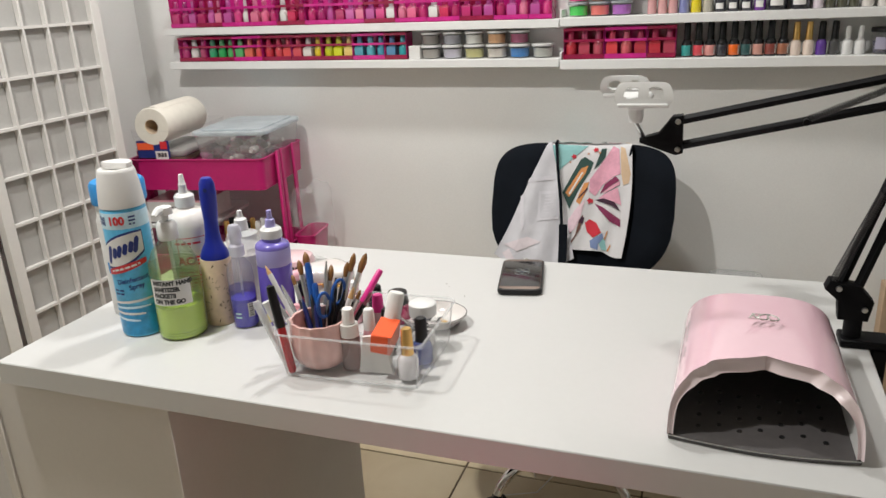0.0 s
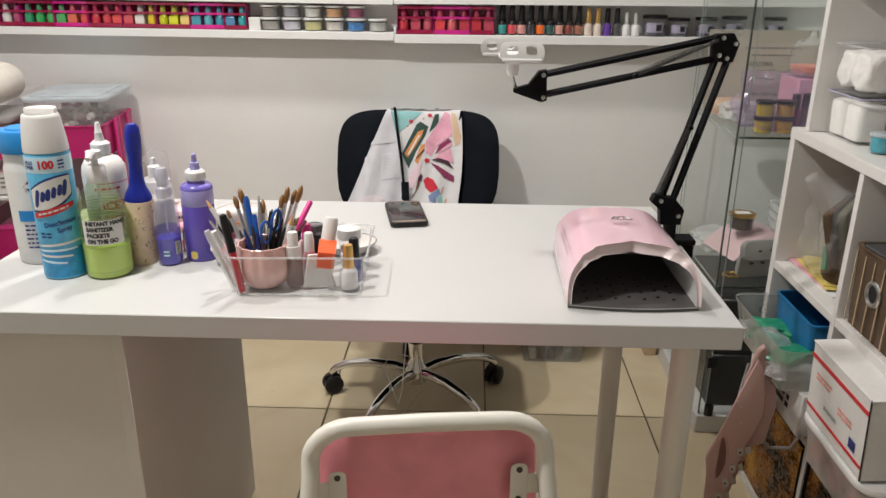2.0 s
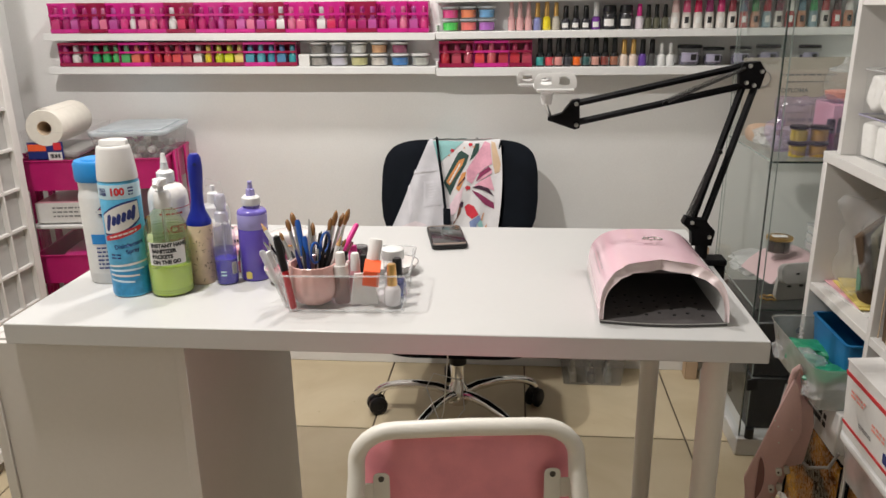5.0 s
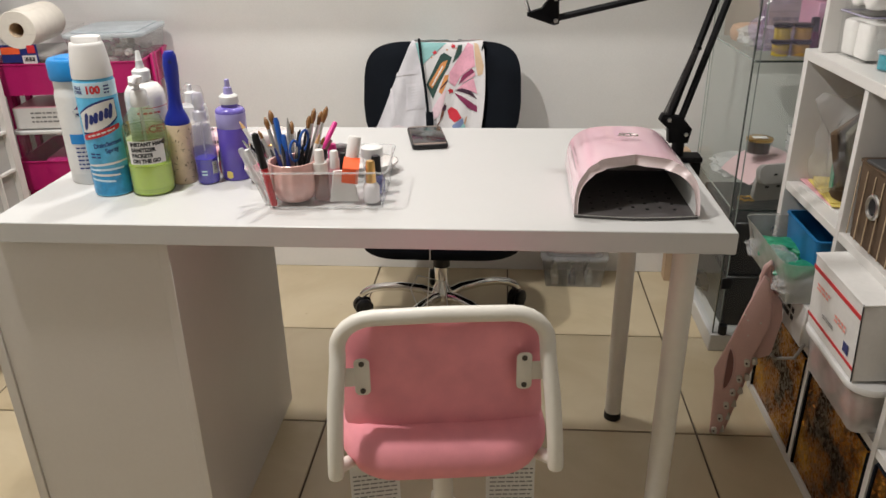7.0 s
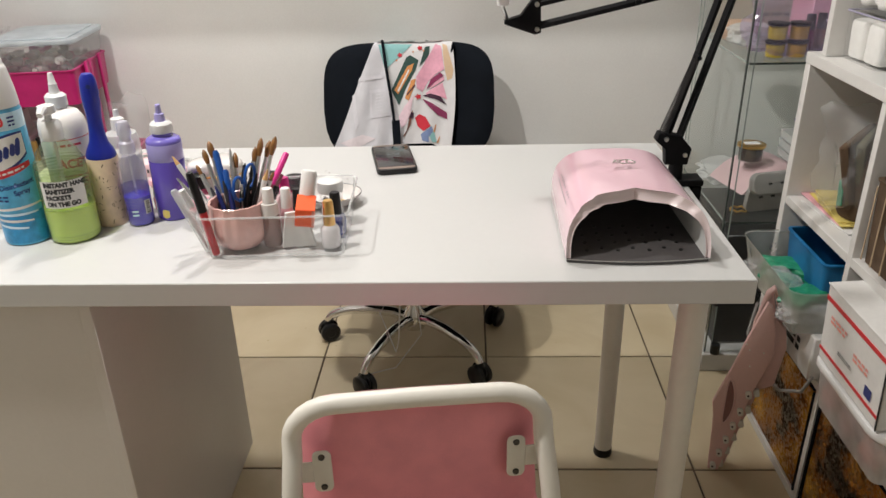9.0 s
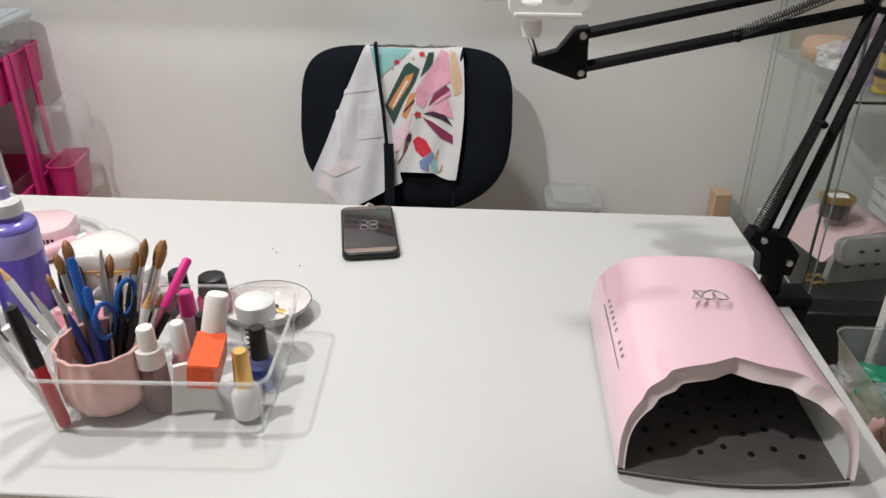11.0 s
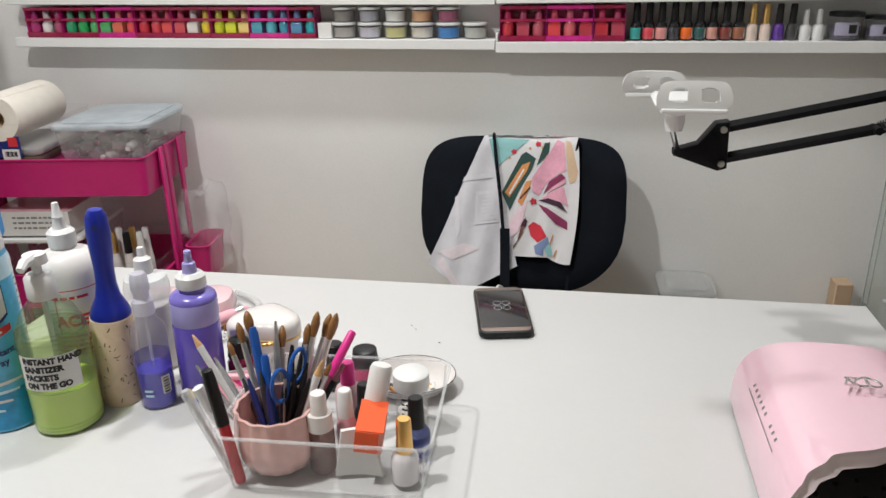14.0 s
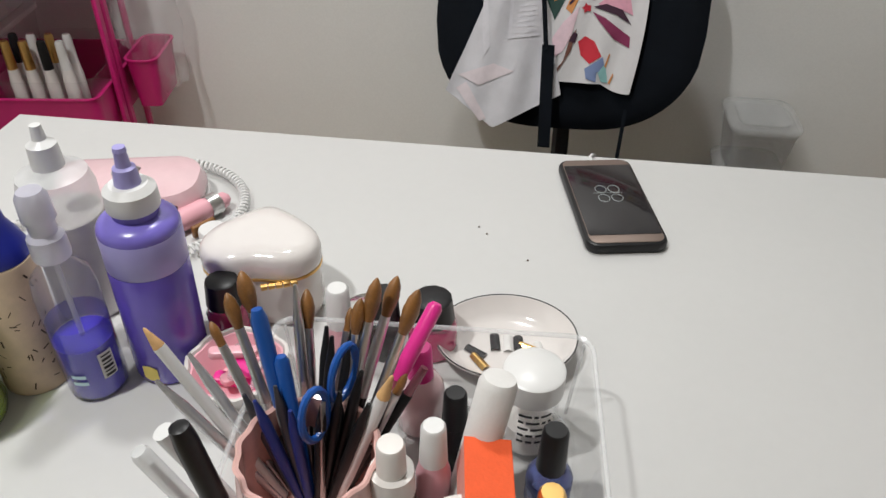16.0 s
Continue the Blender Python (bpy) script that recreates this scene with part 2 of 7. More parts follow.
FROST = clear("frosted_polypropylene", haze=0.42, rough=0.3, edge=1.3)
FROST_LID = clear("frosted_blue_lid", tint=(0.9, 0.96, 1.0), haze=0.5, rough=0.3, haze_colour=(0.72, 0.77, 0.80), edge=1.3)
BAG = clear("thin_plastic_bag", haze=0.12, rough=0.15, edge=1.25)
LILAC_BAG = clear("lilac_cellophane", tint=(0.93, 0.88, 0.97), haze=0.12, rough=0.15, haze_colour=(0.62, 0.52, 0.75), edge=1.3)
GLASS = clear("cabinet_glass", tint=(0.955, 0.98, 0.965), haze=0.015, rough=0.02, edge=1.42)
GLASS_EDGE = paint("green_glass_edge", (0.02, 0.035, 0.03), 0.2, vary=0.2, bump=0.0)
GLASS_EDGE_LT = paint("pale_glass_edge", (0.30, 0.35, 0.33), 0.15, vary=0.2, bump=0.0)
SPRAY_CLEAR = clear("clear_spray_bottle", tint=(0.94, 0.94, 0.97), haze=0.10, rough=0.06, haze_colour=(0.62, 0.62, 0.72), edge=1.4)
SOAP_CLEAR = clear("clear_soap_bottle", tint=(0.90, 0.94, 0.84), haze=0.09, rough=0.06, haze_colour=(0.52, 0.58, 0.42), edge=1.4)
PINK_CLEAR = clear("tinted_pink_acrylic", tint=(0.85, 0.25, 0.5), haze=0.45, rough=0.1, haze_colour=(0.55, 0.01, 0.22))
PINK_RACK = paint("magenta_acrylic", (0.56, 0.020, 0.23), 0.25, vary=0.15, scale=25, bump=0.0, coat=0.4)
RED_RACK = paint("dark_red_acrylic", (0.29, 0.010, 0.055), 0.25, vary=0.15, scale=25, bump=0.0, coat=0.4)


# ---- mesh tools ----
def box_bm(x0, x1, y0, y1, z0, z1, bev=0.0, seg=1):
    bm = bmesh.new()
    bmesh.ops.create_cube(bm, size=1)
    for v in bm.verts:
        v.co = Vector(((x0 + x1) / 2 + v.co.x * (x1 - x0), (y0 + y1) / 2 + v.co.y * (y1 - y0), (z0 + z1) / 2 + v.co.z * (z1 - z0)))
    if bev:
        bmesh.ops.bevel(bm, geom=bm.edges[:], offset=bev, segments=seg, affect="EDGES", profile=0.5)
    return bm


def lathe(profile, seg=28, at=(0, 0, 0), flute=0, depth=0.0):
    """A turned body from (radius, height) pairs; flute lobes run up its side."""
    bm = bmesh.new()
    rings = []
    for r, z in profile:
        if r < 1e-6:
            rings.append([bm.verts.new((at[0], at[1], at[2] + z))])
            continue
        ring = []
        for i in range(seg):
            a = 2 * math.pi * i / seg
            rr = r * (1 + depth * math.cos(flute * a)) if flute else r
            ring.append(bm.verts.new((at[0] + rr * math.cos(a), at[1] + rr * math.sin(a), at[2] + z)))
        rings.append(ring)
    for p, q in zip(rings, rings[1:]):
        for i in range(seg):
            j = (i + 1) % seg
            if len(p) == 1 and len(q) == 1:
                continue
            if len(p) == 1:
                bm.faces.new((p[0], q[j], q[i]))
            elif len(q) == 1:
                bm.faces.new((p[i], p[j], q[0]))
            else:
                bm.faces.new((p[i], p[j], q[j], q[i]))
    bmesh.ops.recalc_face_normals(bm, faces=bm.faces[:])
    return bm


def tube(points, r, seg=8, closed=False, radii=None):
    """A round bar swept along points."""
    bm = bmesh.new()
    pts = [Vector(p) for p in points]
    rings, up = [], Vector((0.13, 0.21, 0.97))
    for i, p in enumerate(pts):
        a = pts[i - 1] if i or closed else pts[0]
        b = pts[(i + 1) % len(pts)] if i < len(pts) - 1 or closed else pts[-1]
        d = (b - a).normalized()
        s = d.cross(up)
        if s.length < 0.05:
            s = d.cross(Vector((1, 0, 0)))
        s.normalize()
        u = s.cross(d)
        up = u
        rr = radii[i] if radii else r
        rings.append([bm.verts.new(p + rr * (math.cos(2 * math.pi * k / seg) * s + math.sin(2 * math.pi * k / seg) * u)) for k in range(seg)])
    pairs = list(zip(rings, rings[1:])) + ([(rings[-1], rings[0])] if closed else [])
    for p, q in pairs:
        for k in range(seg):
            bm.faces.new((p[k], p[(k + 1) % seg], q[(k + 1) % seg], q[k]))
    if not closed:
        bm.faces.new(rings[0][::-1])
        bm.faces.new(rings[-1])
    bmesh.ops.recalc_face_normals(bm, faces=bm.faces[:])
    return bm


def prism(poly, a, b, axis="y", bev=0.0):
    """A flat outline pushed from a to b along an axis."""
    def at(p, s):
        return {"y": (p[0], s, p[1]), "z": (p[0], p[1], s), "x": (s, p[0], p[1])}[axis]
    bm = bmesh.new()
    lo, hi = [bm.verts.new(at(p, a)) for p in poly], [bm.verts.new(at(p, b)) for p in poly]
    n = len(poly)
    caps = [bm.faces.new(lo), bm.faces.new(hi[::-1])]
    for i in range(n):
        bm.faces.new((lo[i], hi[i], hi[(i + 1) % n], lo[(i + 1) % n]))
    bmesh.ops.recalc_face_normals(bm, faces=bm.faces[:])
    if bev:
        bmesh.ops.bevel(bm, geom=[e for f in caps for e in f.edges], offset=bev, segments=2, affect="EDGES", profile=0.5)
    return bm


def sheet(fn, nu, nv, thick=0.0):
    """A surface from fn(u, v), both 0 to 1."""
    bm = bmesh.new()
    g = [[bm.verts.new(fn(i / nu, j / nv)) for j in range(nv + 1)] for i in range(nu + 1)]
    for i in range(nu):
        for j in range(nv):
            bm.faces.new((g[i][j], g[i + 1][j], g[i + 1][j + 1], g[i][j + 1]))
    if thick:
        bmesh.ops.recalc_face_normals(bm, faces=bm.faces[:])
        bmesh.ops.solidify(bm, geom=bm.faces[:], thickness=thick)
    return bm


def join(*bms):
    out = bmesh.new()
    for b in bms:
        me = bpy.data.meshes.new("tmp")
        b.to_mesh(me)
        out.from_mesh(me)
        bpy.data.meshes.remove(me)
        b.free()
    return out


def moved(bm, m):
    bm.transform(m)
    return bm


def rounded(w, h, r, n=5, cx=0.0, cy=0.0):
    pts = []
    for sx, sy, a0 in ((1, 1, 0), (-1, 1, 90), (-1, -1, 180), (1, -1, 270)):
        for k in range(n + 1):
            a = radians(a0 + 90 * k / n)
            pts.append((cx + sx * (w / 2 - r) + r * math.cos(a), cy + sy * (h / 2 - r) + r * math.sin(a)))
    return pts


def part(name, bm, material, parent=None, label="", smooth=40):
    me = bpy.data.meshes.new(name)
    bm.to_mesh(me)
    bm.free()
    me.materials.append(material)
    if smooth:
        me.shade_smooth()
        me.set_sharp_from_angle(angle=radians(smooth))
    ob = new(name, me)
    if parent:
        ob.parent = parent
    if label:
        tagged(ob, label)
    return ob


def thing(name, label, category, m=None, group="", kind=""):
    ob = new(name)
    ob.empty_display_size = 0.05
    if m is not None:
        ob.matrix_world = m
    return tagged(ob, label, category, group, kind)


def solid(name, bm, material, label, category, m=None, group="", kind="", smooth=40):
    ob = part(name, bm, material, None, "", smooth)
    if m is not None:
        ob.matrix_world = m
    return tagged(ob, label, category, group, kind)


def letters(text, size, bold=0.0):
    cu = bpy.data.curves.new("letters", "FONT")
    cu.body, cu.size, cu.align_x, cu.align_y, cu.offset, cu.resolution_u = text, size, "CENTER", "CENTER", bold, 3
    ob = bpy.data.objects.new("letters", cu)
    me = bpy.data.meshes.new_from_object(ob)
    bm = bmesh.new()
    bm.from_mesh(me)
    bpy.data.objects.remove(ob)
    bpy.data.meshes.remove(me)
    return bm


def wrap(bm, r, angle, z, twist=0.0):
    """Bends a flat print round an upright body of radius r, its middle at that angle and height."""
    for v in bm.verts:
        x, y = v.co.x, v.co.y
        a = radians(angle) + x / r
        v.co = Vector((r * math.cos(a), r * math.sin(a), z + y + twist * x))
    return bm


def plate(w, h, nx=12, ny=2, cx=0.0, cy=0.0):
    return sheet(lambda u, v: (cx + (u - 0.5) * w, cy + (v - 0.5) * h, 0), nx, ny)


def bars(rows, w, h, gap, seed=1):
    """Unreadable writing: short plain bars in rows."""
    rng, out = random.Random(seed), []
    for i in range(rows):
        x = -w / 2
        while x < w / 2 - h:
            ln = min(rng.uniform(1.2, 4) * h, w / 2 - x)
            out.append(plate(ln, h, 3, 1, x + ln / 2, -i * gap + (rows - 1) * gap / 2))
            x += ln + h * 0.7
    return join(*out)


def wordmark(n, w, h, gap, skip=()):
    """A brand name as plain upright bars, one a letter."""
    return join(*[plate(w, h * (1.0 if k % 3 else 0.92), 2, 3, (k - (n - 1) / 2) * gap) for k in range(n) if k not in skip])


def shift_since(known, dx, dy, dz=0.0):
    """Sets down every top-level thing built since known a little further on."""
    for ob in set(bpy.data.objects) - known:
        if ob.parent is None:
            ob.matrix_basis = Matrix.Translation((dx, dy, dz)) @ ob.matrix_basis


# ---- the room ----
FLOOR_Z, CEIL_Z, X0, X1, Y0, Y1 = 0.0, 2.42, -1.22, 1.555, -3.2, 2.49
def shell(name, bm, material, label):
    return solid(name, bm, material, label, "wall" if "wall" in name else name.split("_")[0], kind="structure", smooth=0)


shell("wall_back", box_bm(X0 - 0.1, X1 + 0.1, Y1, Y1 + 0.1, -0.05, CEIL_Z), WALL, "pale grey painted wall behind the desk")
shell("wall_left", box_bm(X0 - 0.1, X0, Y0, Y1, -0.05, CEIL_Z), WALL, "pale grey painted side wall")
shell("wall_right", box_bm(X1, X1 + 0.1, Y0, Y1, -0.05, CEIL_Z), WALL, "pale grey painted side wall behind shelves")
# Added out of view; stands far back to weaken light bounced onto the panels.
shell("wall_front", box_bm(X0 - 0.1, X1 + 0.1, Y0 - 0.1, Y0, -0.05, CEIL_Z), WALL, "unseen pale grey wall added behind the viewer to close the room")
shell("ceiling", box_bm(X0 - 0.1, X1 + 0.1, Y0 - 0.1, Y1 + 0.1, CEIL_Z, CEIL_Z + 0.1), CEIL, "plain white ceiling")
part("baseboard", box_bm(X0, X1, Y1 - 0.013, Y1, 0.0, 0.085, 0.002), SHELF_WHITE)
tagged(bpy.data.objects["baseboard"], "low white painted baseboard along the wall", "baseboard", kind="structure")

# ---- desk ----
DESK_Z = 0.734
desk = thing("desk", "white laminate desk with round metal legs on a drawer unit", "desk")
part("tabletop", box_bm(-0.378, 0.828, 1.098, 1.697, 0.698, DESK_Z, 0.0015), LAMINATE, desk)
for lx, ly in ((0.768, 1.158), (0.757, 1.622)):
    leg = part("leg", lathe([(0.0, 0.012), (0.0195, 0.012), (0.0205, 0.3), (0.0205, 0.684), (0.034, 0.686), (0.034, 0.698), (0.0, 0.698)], 24, (lx, ly, 0)), OFFWHITE, desk)
    part("foot", lathe([(0, 0), (0.0205, 0), (0.0215, 0.004), (0.0205, 0.02), (0, 0.02)], 24, (lx, ly, 0)), BLACK_PL, leg, "black rubber foot")

unit = thing("drawer_unit", "white drawer unit with plain back panel, under the desk", "drawer unit")
part("side_panel", box_bm(-0.440, -0.422, 1.112, 1.655, 0.0, 0.6955, 0.001), SHADED_FOIL, unit)
part("side_panel", box_bm(-0.102, -0.084, 1.112, 1.655, 0.0, 0.6955, 0.001), SHADED_FOIL, unit)
part("back_panel", box_bm(-0.4215, -0.1025, 1.116, 1.128, 0.03, 0.691, 0.0008), SHADED_FOIL, unit)
part("top", box_bm(-0.4215, -0.1025, 1.1285, 1.640, 0.674, 0.6945, 0.001), SHADED_FOIL, unit)
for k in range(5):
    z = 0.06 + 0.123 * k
    part("drawer", box_bm(-0.419, -0.105, 1.642, 1.657, z, z + 0.119, 0.001), SHADED_FOIL, unit)


def five_star(parent, centre, radius, start, bar, wheel_mat, arm_r=0.012, hub_z=0.105, wheel_r=0.0265):
    """Five arched legs that turn down into twin-wheel casters."""
    k_r = wheel_r / 0.0265
    for k in range(5):
        a = radians(start + 72 * k)
        d = Vector((math.cos(a), math.sin(a), 0))
        c = Vector(centre)
        pts = [c + d * radius * s + Vector((0, 0, z)) for s, z in ((0.06, hub_z - 0.010), (0.25, hub_z + 0.004), (0.5, hub_z + 0.006), (0.72, hub_z - 0.001), (0.86, hub_z - 0.011), (0.95, hub_z - 0.024), (0.99, hub_z - 0.036), (1.0, wheel_r * 2.2))]
        part("arm", tube(pts, arm_r, 12, radii=[arm_r * f for f in (1.3, 1.25, 1.15, 1.05, 1.0, 0.98, 0.95, 0.9)]), bar, parent)
        wheels = [moved(lathe([(0, -0.009), (0.010, -0.0095), (0.012, -0.008), (0.02, -0.009), (0.0255, -0.005), (0.0258, 0.0), (0.0255, 0.005), (0.02, 0.009), (0, 0.009)], 20), pose(0, s * 0.012, 0.0265, 90)) for s in (-1, 1)]
        hood = moved(prism(rounded(0.046, 0.030, 0.013, 5), -0.0022, 0.0022, "y", 0.001), pose(0, 0, 0.038))
        stem = lathe([(0, 0.03), (0.014, 0.03), (0.013, 0.05), (0.008, 0.056), (0.006, 0.066), (0, 0.066)], 14)
        cast = moved(join(*wheels, hood, stem), Matrix.Translation(c + d * radius) @ pose(0, 0, 0, 0, 0, start + 72 * k + 35 * (k % 3)) @ Matrix.Diagonal((k_r, k_r, k_r, 1)))
        part("caster", cast, wheel_mat, parent)


# ---- black swivel chair behind the desk ----
chair = thing("office_chair", "black fabric office chair with chrome star base", "chair")
CX, CY = 0.287, 2.085


def back_shape(u, v):
    a = 2 * math.pi * u
    ca, sa = math.cos(a), math.sin(a)
    e = 0.44 if sa > 0 else 0.60
    x = 0.2435 * math.copysign(abs(ca) ** e, ca)
    z = (0.200 if sa > 0 else 0.193) * math.copysign(abs(sa) ** e, sa)
    if z < 0:
        x *= 1 - 0.22 * (z / 0.193) ** 2
    return x * v, z * v


def lean(y, z):
    """The backrest tilts back about its middle; y counts from its own plane."""
    a, dz = radians(20), z - 0.632
    return (2.350 + y * math.cos(a) + dz * math.sin(a), 0.632 + dz * math.cos(a) - y * math.sin(a))


def back_pad(front):
    def fn(u, v):
        x, z = back_shape(u, v)
        curve = -0.55 * x * x
        y = curve + (-0.022 if front else 0.022) * math.sqrt(max(0.0, 1 - v ** 6))
        return (CX - 0.010 + x, *lean(y, 0.632 + 0.97 * z))
    return fn


part("backrest", join(sheet(back_pad(True), 48, 10), sheet(back_pad(False), 48, 10)), BLACK_FAB, chair, "black fabric backrest", 60)
part("back_support", tube([(CX, 2.16, 0.325), (CX, 2.33, 0.32), (CX, 2.385, 0.40), (CX, 2.375, 0.58)], 0.018, 8), BLACK_PL, chair)
part("seat", moved(prism(rounded(0.47, 0.44, 0.12, 6), 0.0, 0.065, "z", 0.022), pose(CX + 0.010, 2.10, 0.302)), BLACK_FAB, chair)
part("gas_lift", lathe([(0, 0.20), (0.026, 0.20), (0.026, 0.304), (0, 0.304)], 20, (CX, CY, 0)), BLACK_PL, chair)
part("lift_rod", lathe([(0, 0.07), (0.031, 0.07), (0.034, 0.09), (0.03, 0.12), (0.019, 0.14), (0.019, 0.215), (0, 0.215)], 20, (CX, CY, 0)), CHROME, chair)
five_star(chair, (CX, CY, 0), 0.262, 99, CHROME, BLACK_PL, 0.0125, 0.108, 0.030)

# ---- pink child's chair in front of the desk ----
pc = thing("swivel_chair", "pink fabric swivel chair with cream tubular back frame", "chair", pose(0.388, 0.909, 0.004, 0, 0, 7))


def u_bar():
    pts = [(-0.1565, -0.050, 0.457), (-0.1565, -0.050, 0.460), (-0.156, -0.049, 0.475), (-0.155, -0.045, 0.50), (-0.152, -0.03, 0.56), (-0.146, -0.012, 0.62)]
    for k in range(7):
        a = radians(180 - 15 * k)
        pts.append((-0.146 + 0.052 + 0.052 * math.cos(a), -0.004, 0.637 + 0.047 * math.sin(a)))
    pts += [(0.0, -0.006, 0.687)]
    right = [(-x, y, z) for x, y, z in reversed(pts[:-1])]
    return pts + right


part("back_frame", tube(u_bar(), 0.0115, 12), OFFWHITE, pc)
for s in (-1, 1):
    part("end_cap", lathe([(0, -0.008), (0.006, -0.007), (0.0105, -0.003), (0.0115, 0.001), (0, 0.001)], 14, (s * 0.1565, -0.050, 0.457)), OFFWHITE, pc)


def pad_outline():
    pts = []
    for x, z in rounded(0.298, 0.216, 0.045, 6):
        pts.append((x * (1 - 0.09 * (z / 0.216 + 0.5)), z + 0.576))
    return pts


def cushion(outline, y0, bulge, rings=7, back=True):
    """A padded panel in the x-z plane that bulges both ways."""
    cx = sum(p[0] for p in outline) / len(outline)
    cz = sum(p[1] for p in outline) / len(outline)
    bms = []
    for s in (-1, 1):
        bm = bmesh.new()
        prev = None
        for k in range(rings + 1):
            f = 1 - k / (rings + 0.6)
            y = y0 + s * bulge * math.sqrt(1 - f ** 5)
            ring = [bm.verts.new((cx + (px - cx) * f, y + 0.45 * (cx + (px - cx) * f) ** 2, cz + (pz - cz) * f)) for px, pz in outline]
            if prev:
                n = len(ring)
                for i in range(n):
                    bm.faces.new((prev[i], prev[(i + 1) % n], ring[(i + 1) % n], ring[i]))
            prev = ring
        bm.faces.new(prev)
        bms.append(bm)
    out = join(*bms)
    bmesh.ops.remove_doubles(out, verts=out.verts[:], dist=0.0004)
    bmesh.ops.recalc_face_normals(out, faces=out.faces[:])
    return out


part("backrest", cushion(pad_outline(), 0.012, 0.014), PINK_FAB, pc, "pink padded backrest", 60)
part("seat", moved(prism(rounded(0.310, 0.33, 0.085, 8), 0.0, 0.076, "z", 0.034), pose(0, 0.116, 0.432, 3)), PINK_FAB, pc, "pink padded seat", 60)
for s in (-1, 1):
    br = part("bracket", join(moved(prism(rounded(0.022, 0.060, 0.008, 4), -0.003, 0.0, "y", 0.001), pose(s * 0.114, -0.0055, 0.592)),
                              box_bm(min(s * 0.1245, s * 0.15), max(s * 0.1245, s * 0.15), -0.0083, -0.0055, 0.577, 0.607, 0.001)), OFFWHITE, pc)
    for dz in (-0.022, 0.022):
        part("screw", moved(lathe([(0, 0), (0.0042, 0), (0.0036, 0.002), (0.0015, 0.0012), (0, 0.0012)], 10), pose(s * 0.114, -0.0086, 0.592 + dz, 90)), DARK_STEEL, br)
for s in (-1, 1):
    part("side_bar", tube([(s * 0.154, -0.046, 0.466), (s * 0.140, -0.010, 0.448), (s * 0.118, 0.04, 0.424), (s * 0.100, 0.13, 0.414)], 0.010, 10), OFFWHITE, pc)
part("gas_post", lathe([(0, 0.1), (0.024, 0.1), (0.024, 0.25), (0.017, 0.252), (0.017, 0.432), (0, 0.432)], 18, (0, 0.11, 0)), OFFWHITE, pc)
five_star(pc, (0, 0.11, 0), 0.22, 20, OFFWHITE, WHITE_PL, 0.012)
for tx, tz, rot in ((-0.105, 0.446, 6), (0.098, 0.446, -2)):
    tag = part("care_tag", moved(sheet(lambda u, v: ((u - 0.5) * 0.074, 0.004 * math.sin(5 * v), -0.115 * v), 3, 8, 0.0004), pose(tx, -0.012, tz, 4, 0, rot)), PAPER, pc, "white paper care tag with small print")
    part("print", moved(bars(11, 0.064, 0.003, 0.0085, 4), pose(tx, -0.0165, tz - 0.06, 94, 0, rot)), GREY_INK, tag)

# ---- wall shelves ----
def left_low(x):
    return 1.040 + (0.20 - x) * 0.0065


def left_high(x):
    return 1.140 + (0.20 - x) * 0.0095


def right_low(x):
    return 1.035


def right_high(x):
    return 1.1425


SHELF_Y = 2.42


def wall_shelf(x0, x1, top, thick, label):
    bm = box_bm(x0, x1, SHELF_Y, Y1 - 0.0005, -thick, 0, 0.0012)
    for v in bm.verts:
        v.co.z += top(v.co.x)
    return solid("wall_shelf", bm, SHELF_WHITE, label, "shelf", group="wall shelves")


wall_shelf(-1.057, 0.2005, left_low, 0.023, "narrow white wall shelf with coloured nail polish racks")
wall_shelf(-1.06, 0.2005, left_high, 0.022, "narrow white wall shelf with pink nail polish racks")
wall_shelf(0.2025, 1.50, right_low, 0.025, "narrow white wall shelf with dark nail polish bottles")
wall_shelf(0.2025, 1.50, right_high, 0.022, "narrow white wall shelf with jars and bottles")
wall_shelf(0.2025, 1.50, lambda x: 1.249, 0.022, "narrow white wall shelf above the others")
for top in (right_low(0), right_high(0)):
    part("end_stop", box_bm(0.2025, 0.2075, SHELF_Y + 0.002, Y1 - 0.001, top + 0.0003, top + 0.02, 0.001), SHELF_WHITE)
for o in [o for o in bpy.data.objects if o.name.startswith("end_stop")]:
    tagged(o, "small white end stop on a wall shelf", "end stop")

COLOURS = {}


def gloss(rgb, clear_coat=0.7):
    key = tuple(round(c, 3) for c in rgb)
    if key not in COLOURS:
        COLOURS[key] = paint("nail_lacquer", rgb, 0.18, vary=0.05, bump=0.0, coat=clear_coat)
    return COLOURS[key]


def rack(x0, x1, top, fy, colour, h, label):
    """One acrylic rack segment: floor, back, two uprights and three front rails."""
    z = top((x0 + x1) / 2) + 0.0005
    rk = thing("nail_polish_rack", label, "rack", pose(x0, fy, z), "nail polish racks")
    w = x1 - x0
    part("base", box_bm(0, w, 0, 0.046, 0, 0.003), colour, rk)
    part("back", box_bm(0, w, 0.0465, 0.049, 0, h), colour, rk)
    for k, (za, zb) in enumerate(((0.003, 0.013), (h * 0.56, h * 0.64), (h - 0.007, h))):
        part("rail", box_bm(0.0, w, -0.002 - 0.001 * (k == 0), 0.0005, za, zb), colour, rk)
    for x in (0.0, w - 0.002):
        part("side", box_bm(x, x + 0.002, 0.001, 0.046, 0.0031, h), PINK_CLEAR, rk)
    return rk


